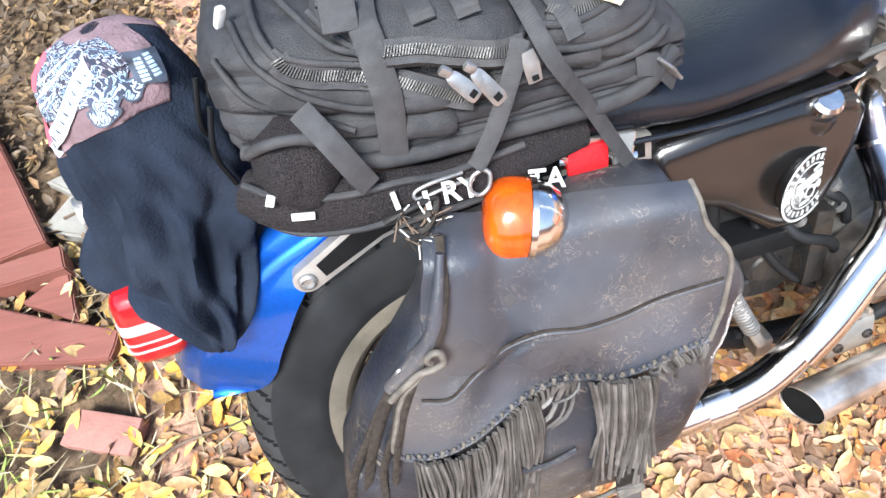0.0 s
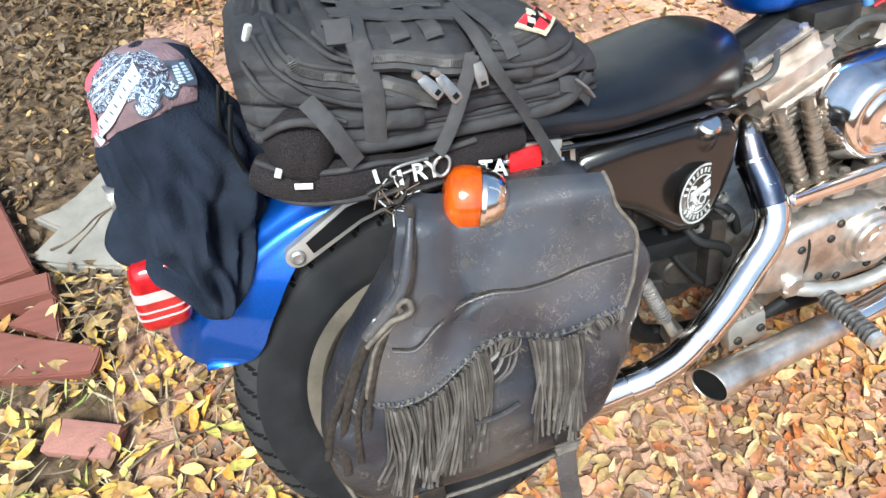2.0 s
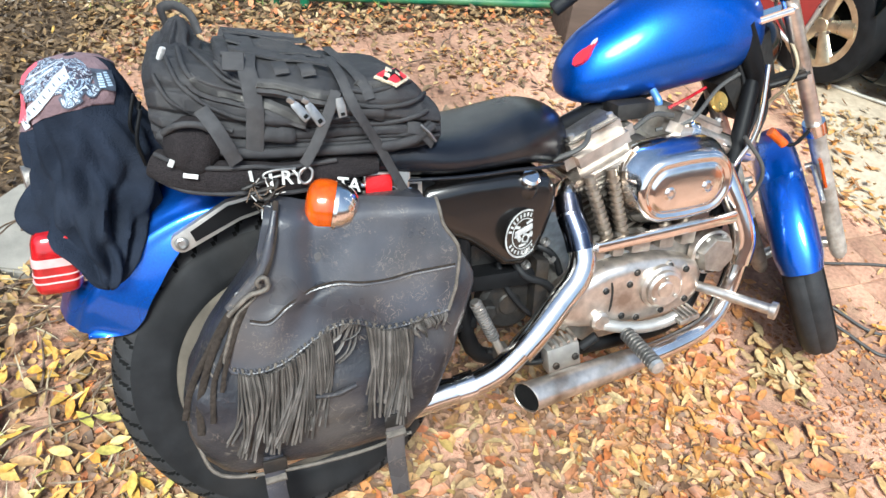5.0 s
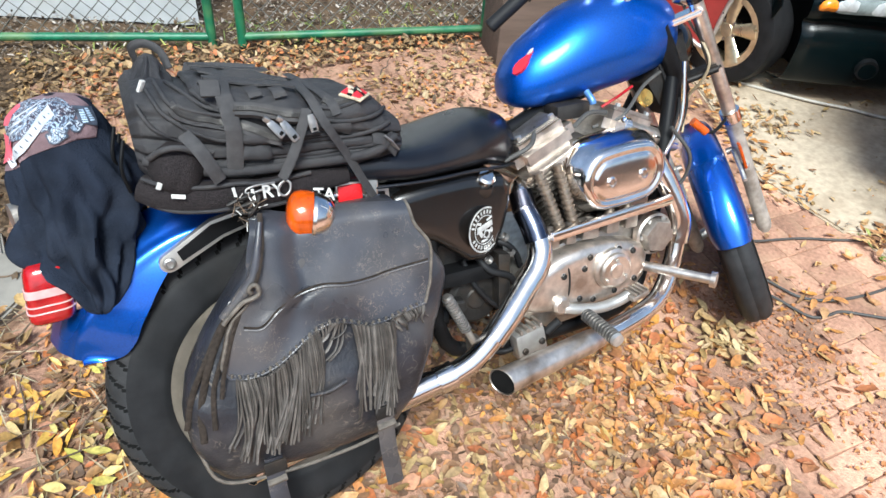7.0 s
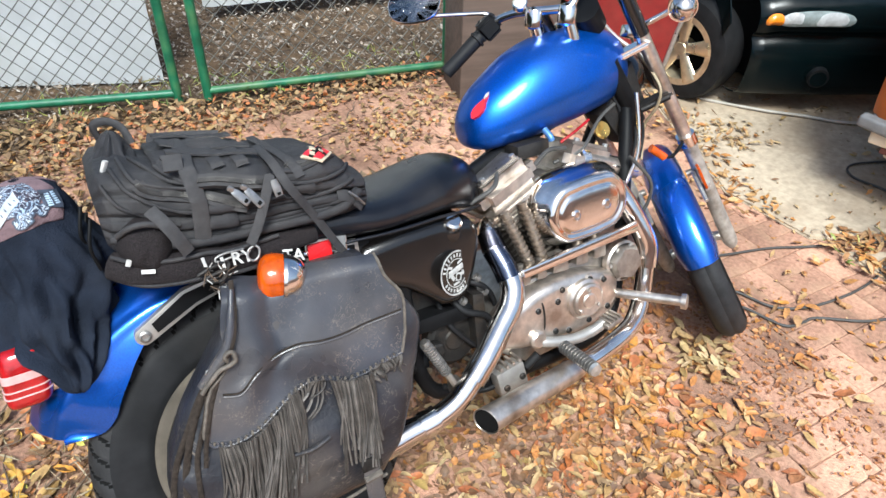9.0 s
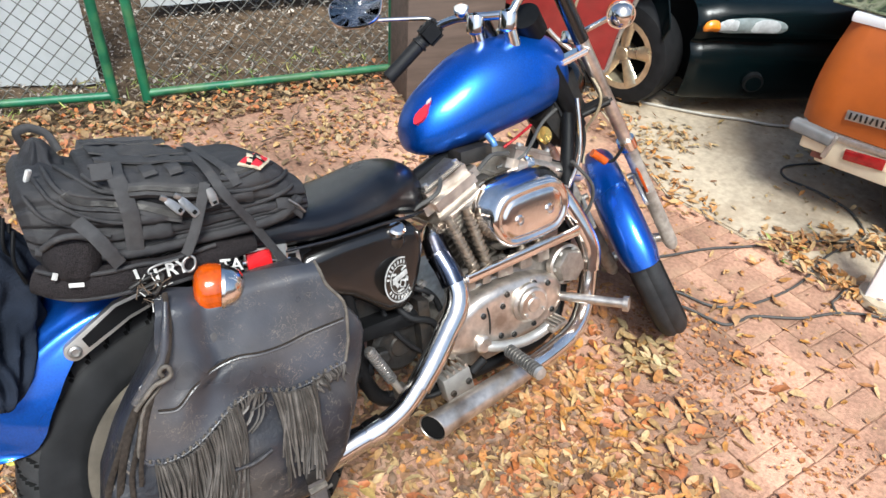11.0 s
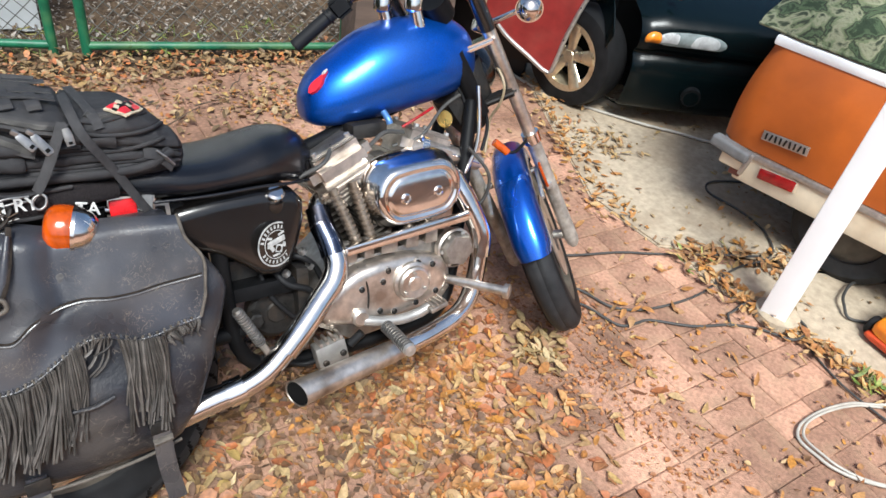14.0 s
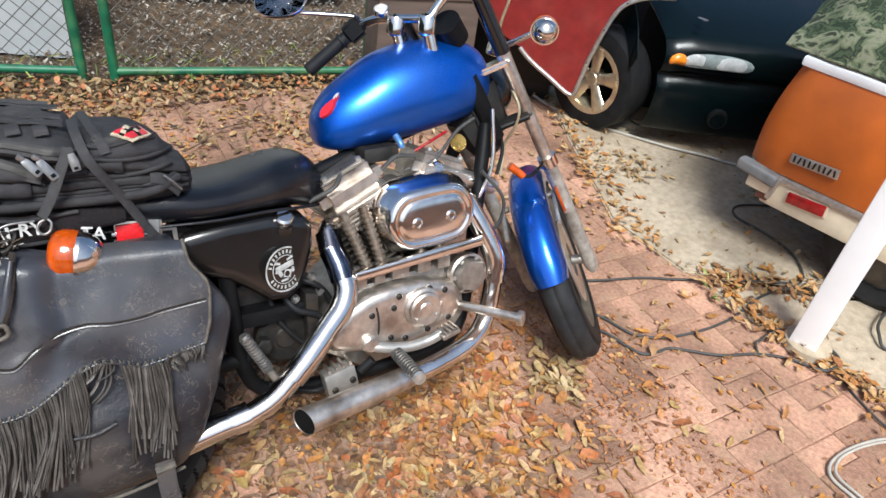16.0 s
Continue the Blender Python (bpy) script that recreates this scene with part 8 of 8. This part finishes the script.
# ---- boards, flagstone and twigs beside the bed ----
def board(name, p, size, turn, mat, label, cat):
    ob = box(name, p, size, mat, None, 0.006, turn)
    me = ob.data
    for v in me.vertices:
        w = Vector(v.co)
        v.co = w + Vector((noise.noise(w * 9), noise.noise(w * 9 + Vector((5, 0, 0))), 0)) * 0.006
    return tagged(ob, label, cat)


def slab_board(outline, z0, z1, label):
    """A flat piece of old painted wood with worn edges."""
    bm = bmesh.new()
    f = bm.faces.new([bm.verts.new((x, y, z0)) for x, y in outline])
    out = bmesh.ops.extrude_face_region(bm, geom=[f])
    bmesh.ops.translate(bm, vec=(0, 0, z1 - z0), verts=[v for v in out["geom"] if isinstance(v, bmesh.types.BMVert)])
    bmesh.ops.recalc_face_normals(bm, faces=bm.faces)
    bmesh.ops.subdivide_edges(bm, edges=list(bm.edges), cuts=3, use_grid_fill=True)
    bmesh.ops.bevel(bm, geom=[e for e in bm.edges if e.calc_face_angle(0) > 0.6], offset=0.004, segments=2, affect="EDGES")
    for v in bm.verts:
        v.co += Vector((noise.noise(v.co * 14), noise.noise(v.co * 14 + Vector((7, 0, 0))), 0.6 * noise.noise(v.co * 9 + Vector((0, 3, 0))))) * 0.006
    return tagged(part("red_board", bm, MAHOGANY), label, "board")


slab_board([(-1.396, 1.572), (-0.97, 0.652), (-1.177, 0.598), (-1.527, 0.648), (-1.648, 1.36)], 0.022, 0.060, "broad red-brown painted board lying on the leaves")
slab_board([(-1.318, 0.579), (-0.924, 0.614), (-0.898, 0.544), (-1.314, 0.506)], 0.010, 0.075, "split red-brown beam with a rotten hollow")
slab_board([(-1.02, 0.493), (-0.913, 0.567), (-0.869, 0.402)], 0.002, 0.045, "broken end of a red-brown board")
slab_board([(-1.416, 0.642), (-0.766, 0.348), (-0.786, 0.277), (-1.36, 0.403)], 0.004, 0.050, "red-brown painted board at the edge of the bed")
board("broken_paver", (-0.800, 0.120, 0.020), (0.17, 0.085, 0.035), (2, -3, -22), material("flat_brown_paver", (0.25, 0.115, 0.09), 0.85, var=0.12, scale=30, bump=0.3), "broken brown paver among yellow leaves", "paver")
bm = bmesh.new()
stone = [(-1.021, 0.888), (-0.955, 0.907), (-0.906, 0.946), (-0.832, 1.044), (-0.761, 1.069), (-0.737, 0.937), (-0.655, 0.838), (-0.664, 0.703), (-0.728, 0.611), (-0.889, 0.663), (-0.979, 0.701), (-1.014, 0.726), (-0.943, 0.822)]
f_ = bm.faces.new([bm.verts.new((x, y, -0.01)) for x, y in stone])
out = bmesh.ops.extrude_face_region(bm, geom=[f_])
bmesh.ops.translate(bm, vec=(0, 0, 0.035), verts=[v for v in out["geom"] if isinstance(v, bmesh.types.BMVert)])
bmesh.ops.recalc_face_normals(bm, faces=bm.faces)
bmesh.ops.bevel(bm, geom=[e for e in bm.edges if all(v.co.z > 0.02 for v in e.verts)], offset=0.008, segments=2, affect="EDGES")
tagged(part("flagstone", bm, SLATE), "irregular pale grey flagstone with twigs on it", "stone")


def twig(x, y, ang, length, r, z=0.03):
    pts = []
    for k in range(5):
        t = k / 4
        pts.append((x + math.cos(ang) * length * t + 0.02 * noise.noise((x * 9, y * 9, t * 3)), y + math.sin(ang) * length * t + 0.02 * noise.noise((y * 9, x * 9, t * 3)), z + 0.012 * noise.noise((x, y, t * 4)), r * (1 - 0.6 * t)))
    return tagged(tube("twig", pts, r, TWIG, segs=6, steps=3), "thin dry twig on the ground", "twig", "twigs")


for x, y, a, l in ((-0.95, 0.72, 40, 0.22), (-0.90, 0.70, 55, 0.20), (-0.78, 0.80, 10, 0.12), (-0.80, 0.55, 25, 0.30), (-0.82, 0.45, 60, 0.22), (-0.72, 0.42, 35, 0.25), (-0.76, 0.36, 20, 0.22), (-0.66, 0.50, 70, 0.20),
                   (-0.62, 0.18, 100, 0.20), (-0.55, 0.22, 30, 0.16), (-0.50, 0.12, 60, 0.22), (-0.70, 0.02, 15, 0.25), (-0.90, 0.30, -10, 0.25), (-0.85, 0.08, 20, 0.3), (0.62, 1.72, 20, 0.30), (0.82, 1.86, 60, 0.2), (1.28, 2.02, 70, 0.18), (0.45, 1.55, 40, 0.25)):
    twig(x, y, radians(a), l, 0.004)


# ---- fallen leaves ----
def leaf_field(name, count, spread, mat, label, size=(0.045, 0.085), seed=1, tilt=32, zlift=0.012, shape=0.36):
    """Single curled leaves; spread(rng) gives a place or nothing."""
    rng = random.Random(seed)
    outline = [(-0.62, 0.0), (-0.5, 0.012), (-0.3, 0.30), (0.0, 0.46), (0.28, 0.34), (0.5, 0.0), (0.28, -0.34), (0.0, -0.46), (-0.3, -0.30), (-0.5, -0.012)]
    spine = [(-0.25, 0.0), (0.0, 0.0), (0.25, 0.0)]
    base = outline + spine
    tris = [(0, 1, 9), (1, 2, 10), (1, 10, 9), (9, 10, 8), (2, 3, 11), (2, 11, 10), (10, 11, 7), (10, 7, 8), (3, 4, 12), (3, 12, 11), (11, 12, 6), (11, 6, 7), (4, 5, 12), (12, 5, 6)]
    verts, faces = [], []
    made = 0
    tries = 0
    while made < count and tries < count * 12:
        tries += 1
        p = spread(rng)
        if p is None:
            continue
        made += 1
        L = rng.uniform(*size)
        w = L * shape * rng.uniform(0.75, 1.5)
        curl, fold = rng.uniform(-0.5, 0.9) * L, rng.uniform(0.0, 0.9) * w
        m = pose(0, 0, 0, rng.gauss(0, tilt * 0.5), rng.gauss(0, tilt * 0.5), rng.uniform(0, 360))
        pts = []
        ragged = [rng.uniform(0.72, 1.22) for _ in base]
        for (x, y), jag in zip(base, ragged):
            x, y = x * (0.5 + 0.5 * jag), y * jag
            v = Vector((x * L, y * w, curl * (x * x - 0.12) * 0.7 + fold * abs(y) * 0.8))
            pts.append(m @ v)
        low = min(v.z for v in pts)
        i = len(verts)
        zz = p[2] + rng.uniform(0.001, zlift) - low * rng.uniform(0.6, 1.0)
        verts += [(v.x + p[0], v.y + p[1], v.z + zz) for v in pts]
        faces += [tuple(i + k for k in t) for t in tris]
    ob = mesh_part(name, verts, faces, mat, None, angle=180)
    return tagged(ob, label, "leaves", kind="stuff")


def on_slab(x, y):
    return x > 2.60 - (2.10 - y) * 0.318 if 0.62 < y < 2.1 else (x > 2.17 + 0.02 if y <= 0.62 else x > 2.6)


def area(x0, x1, y0, y1, keep=None):
    def f(rng):
        x, y = rng.uniform(x0, x1), rng.uniform(y0, y1)
        if keep and rng.random() > keep(x, y):
            return None
        if (x + 0.81) ** 2 / 0.20 ** 2 + (y - 0.84) ** 2 / 0.20 ** 2 < 1 and rng.random() < 0.95:
            return None
        if (x + 0.825) ** 2 + (y - 0.125) ** 2 < 0.10 ** 2 and rng.random() < 0.9:
            return None
        return (x, y, 0.014 if on_slab(x, y) else 0.0)
    return f


def patchy(x, y, lo, hi, s=2.2):
    n = 0.5 + 1.4 * noise.noise((x * s, y * s, 2.5)) + 0.5 * noise.noise((x * s * 3, y * s * 3, 9.0))
    return lo + (hi - lo) * max(0.0, min(1.0, n))


def near_density(x, y):
    base = 1.0 if x < 0.95 else max(0.08, 1.0 - (x - 0.95) * 1.7)
    return base * (patchy(x, y, 0.25, 0.85) if x < 0.6 else patchy(x, y, 0.02, 1.0, 2.8))


leaf_field("fallen_leaves", 1950, area(-0.35, 0.85, -1.3, 0.75, near_density), DRY_LEAVES, "tan and yellow oak leaves fallen on the bricks", (0.024, 0.066), 1)
leaf_field("fallen_leaves", 1350, area(0.80, 2.3, -1.3, 0.75, near_density), AUTUMN_LEAVES, "orange and tan oak leaves fallen on the bricks", (0.024, 0.066), 81)
leaf_field("fallen_leaves", 1400, area(-1.9, -0.22, -0.8, 0.70, lambda x, y: patchy(x, y, 0.45, 1.0) if x < -0.66 else patchy(x, y, 0.05, 0.55, 3.0)), YELLOW_LEAVES, "yellow and tan leaves beside the paving", (0.03, 0.078), 2, 40, 0.03)
leaf_field("fallen_leaves", 380, area(-1.2, -0.30, -0.6, 0.40), GOLD_LEAVES, "bright yellow and orange leaves beside the paving", (0.03, 0.07), 31, 35, 0.035)
leaf_field("straw", 900, area(-1.15, -0.10, -0.60, 0.66), STRAW, "dry straw and thin stems behind the tail", (0.03, 0.11), 32, 50, 0.03, 0.05)
leaf_field("fallen_leaves", 3600, area(-2.6, 1.6, 0.70, 2.5, lambda x, y: (1.0 if x < -0.65 else 0.16) * patchy(x, y, 0.3, 1.0)), DARK_LEAVES, "brown leaves drifted against the fence", (0.022, 0.055), 3, 45, 0.035)
leaf_field("fallen_leaves", 1100, area(-0.2, 2.2, 0.70, 2.3, lambda x, y: patchy(x, y, 0.02, 1.0, 3.0) * (1.0 if y > 1.6 or x < 0.5 else 0.45)), DRY_LEAVES, "scattered tan leaves behind the motorcycle", (0.018, 0.045), 4, 32, 0.012, 0.5)
leaf_field("fallen_leaves", 1500, area(-2.8, 3.0, 2.45, 5.2), DARK_LEAVES, "dark leaf litter beyond the fence", (0.025, 0.055), 5, 50, 0.03)
leaf_field("leaf_litter", 12000, area(-2.4, 2.6, 2.42, 5.0), GREY_LITTER, "pale grey weathered litter and twigs beyond the fence", (0.012, 0.038), 71, 45, 0.03, 0.4)
leaf_field("fallen_leaves", 1300, area(-0.8, 1.4, 1.50, 2.42, lambda x, y: 1.0 if y > 1.95 + 0.16 * x else patchy(x, y, 0.0, 0.45, 3.0)), TAN_LEAVES, "tan and gold-brown leaves drifted along the fence rail", (0.020, 0.055), 75, 40, 0.03, 0.55)
leaf_field("fallen_leaves", 700, area(-0.6, 1.7, 1.55, 2.42, lambda x, y: 1.0 if y > 2.0 + 0.1 * x else patchy(x, y, 0.0, 0.4, 3.0)), RUST_LEAVES, "crumpled brown leaves drifted along the fence rail", (0.016, 0.042), 72, 45, 0.03, 0.55)
leaf_field("leaf_crumbs", 2400, area(0.65, 1.75, -0.75, 0.45, lambda x, y: patchy(x, y, 0.0, 1.0, 3.4)), ORANGE_BITS, "fine orange leaf bits on the pavers", (0.007, 0.022), 73, 30, 0.006, 0.6)
leaf_field("fallen_leaves", 4700, area(-2.4, -0.35, 0.45, 2.6, lambda x, y: 1.0 if x < -0.75 else patchy(x, y, 0.05, 0.8, 3.0)), DARK_LEAVES, "dark matted leaves on the bed", (0.02, 0.055), 6, 45, 0.03)
leaf_field("fallen_leaves", 420, area(-2.2, -0.3, 0.6, 2.5), YELLOW_LEAVES, "scattered tan leaves on the bed", (0.02, 0.05), 41, 45, 0.03)


def seam(rng):
    k = rng.random()
    if k < 0.34:
        t = rng.random()
        x, y = 2.22 + 1.0 * t + rng.gauss(0, 0.03), 0.18 - 0.42 * t + rng.gauss(0, 0.05)
    elif k < 0.60:
        t = rng.random()
        x, y = 2.12 + 0.40 * t + rng.gauss(0, 0.07), 0.45 + 1.3 * t + rng.gauss(0, 0.08)
    else:
        t = rng.random()
        x, y = 2.26 + 0.22 * t + rng.gauss(0, 0.03), 0.05 - 0.8 * t + rng.gauss(0, 0.05)
    return (x, y, 0.014)


leaf_field("leaf_crumbs", 6500, area(-0.7, 2.3, -1.3, 2.2, lambda x, y: patchy(x, y, 0.1, 1.0, 3.0) * (1.0 if x < 1.1 else 0.22)), AUTUMN_LEAVES, "crumbled orange leaf bits between the bricks", (0.010, 0.030), 21, 40, 0.008, 0.6)
leaf_field("fallen_leaves", 1150, area(-0.6, 1.7, -1.0, 0.6, lambda x, y: near_density(x, y) * (0.4 if x < 0.7 else 1.0)), RUST_LEAVES, "rust-brown damp leaves under the motorcycle", (0.03, 0.065), 22, 25, 0.008, 0.5)
leaf_field("fallen_leaves", 760, seam, AUTUMN_LEAVES, "leaves caught along the slab edges", (0.03, 0.062), 7)
leaf_field("fallen_leaves", 170, area(2.2, 3.6, -0.3, 1.6, lambda x, y: patchy(x, y, 0.0, 1.0, 3.0)), DRY_LEAVES, "few leaves on the concrete", (0.02, 0.05), 8)
leaf_field("leaf_litter", 6800, area(-0.6, 1.25, -1.25, 0.35, lambda x, y: (1.0 if x < 0.7 else max(0.0, 1.0 - (x - 0.7) * 1.9)) * patchy(x, y, 0.3, 1.0, 3.2)), BROWN_LITTER, "red-brown broken leaf litter covering the bricks under the motorcycle", (0.014, 0.045), 61, 30, 0.006, 0.55)
leaf_field("leaf_crumbs", 800, area(2.2, 4.2, -0.4, 1.7, lambda x, y: patchy(x, y, 0.0, 1.0, 3.0)), DRY_LEAVES, "crumbled leaf bits and grit on the concrete", (0.008, 0.022), 62, 40, 0.004, 0.6)
leaf_field("leaf_heap", 120, lambda rng: (2.50 + rng.gauss(0, 0.13), 1.02 + rng.gauss(0, 0.10), 0.014), DRY_LEAVES, "loose drift of yellow leaves on the concrete", (0.022, 0.05), 74)
leaf_field("leaf_heap", 90, lambda rng: (1.37 + rng.gauss(0, 0.05), -0.10 + rng.gauss(0, 0.05), rng.uniform(0, 0.02)), DRY_LEAVES, "small heap of leaves by the front wheel", (0.035, 0.07), 9)
leaf_field("weeds", 420, area(-1.9, -0.72, -0.5, 0.35, lambda x, y: patchy(x, y, 0.0, 1.0, 4)), GREEN_BITS, "green and straw-coloured grass blades among the leaves", (0.05, 0.12), 10, 70, 0.02, 0.07)
leaf_field("weeds", 300, area(-0.8, 1.5, 2.3, 2.7), GREEN_BITS, "straw and weeds along the fence", (0.04, 0.10), 11, 70, 0.02, 0.08)
leaf_field("weeds", 34, area(2.38, 2.47, -0.68, -0.58), GREEN_BITS, "small green weeds at the slab edge", (0.025, 0.06), 51, 50, 0.02, 0.2)
leaf_field("weeds", 18, area(2.2, 2.5, 0.0, 0.2), GREEN_BITS, "yellow-green weeds in the joint", (0.02, 0.05), 12, 40, 0.02, 0.3)

# ---- brick paving ----
bed = mesh_part("paving_bed", [(-0.75, -1.3, -0.007), (2.5, -1.3, -0.007), (2.5, 2.2, -0.007), (-0.75, 2.2, -0.007), (-0.75, -1.3, -0.03), (2.5, -1.3, -0.03), (2.5, 2.2, -0.03), (-0.75, 2.2, -0.03)],
                [(0, 1, 2, 3), (4, 7, 6, 5), (0, 4, 5, 1), (1, 5, 6, 2), (2, 6, 7, 3), (3, 7, 4, 0)], JOINT, smooth=False)
tagged(bed, "worn red pavers laid in a basket weave, littered with leaves", "paving", kind="structure")


def brick_mesh(seed):
    rng = random.Random(seed)
    bm = bmesh.new()
    bmesh.ops.create_cube(bm, size=1.0)
    bmesh.ops.scale(bm, vec=(0.1940, 0.0955, 0.05), verts=bm.verts)
    bmesh.ops.bevel(bm, geom=[e for e in bm.edges if all(v.co.z > 0 for v in e.verts)], offset=0.0035, segments=1, affect="EDGES")
    for v in bm.verts:
        v.co += Vector((rng.uniform(-1, 1), rng.uniform(-1, 1), rng.uniform(-0.6, 0.6))) * 0.0016
        v.co.z -= 0.025
    me = bpy.data.meshes.new("brick")
    bm.to_mesh(me)
    bm.free()
    me.materials.append(BRICK)
    return me


BRICKS = [brick_mesh(k) for k in range(6)]
rng = random.Random(5)
c5, s5 = math.cos(radians(4)), math.sin(radians(4))
spots = []
for i in range(-14, 5):
    for j in range(-5, 14):
        for k in range(2):
            upright = (i + j) % 2 == 0
            u = i * 0.197 + 0.0985 + (0 if not upright else (-0.049 if k == 0 else 0.049))
            w = j * 0.197 + 0.0985 + (0 if upright else (-0.049 if k == 0 else 0.049))
            x, y = 1.738 + u * c5 - w * s5, -0.416 + u * s5 + w * c5
            if -0.70 < x < 2.46 and -1.25 < y < 2.16 and (y < 0.55 or x > -0.62) and not (on_slab(x - 0.16, y) and y > 0.3):
                spots.append((abs(x - 1.4) + abs(y + 0.1) * 0.8, x, y, upright))
spots.sort()
rest_v, rest_f = [], []
for n, (_, x, y, upright) in enumerate(spots):
    me = BRICKS[rng.randrange(6)]
    m = pose(x, y, rng.uniform(-0.004, 0.0015), rng.gauss(0, 0.7), rng.gauss(0, 0.7), 4 + (90 if upright else 0) + rng.gauss(0, 0.6))
    if n < 290:
        ob = new("brick", me)
        ob.matrix_world = m
        ob.parent = bed
    else:
        o = len(rest_v)
        rest_v += [tuple(m @ v.co) for v in me.vertices]
        rest_f += [tuple(o + q for q in p.vertices) for p in me.polygons]
if rest_v:
    tagged(mesh_part("brick_rest", rest_v, rest_f, BRICK, bed, smooth=False), "more red pavers", kind="stuff")
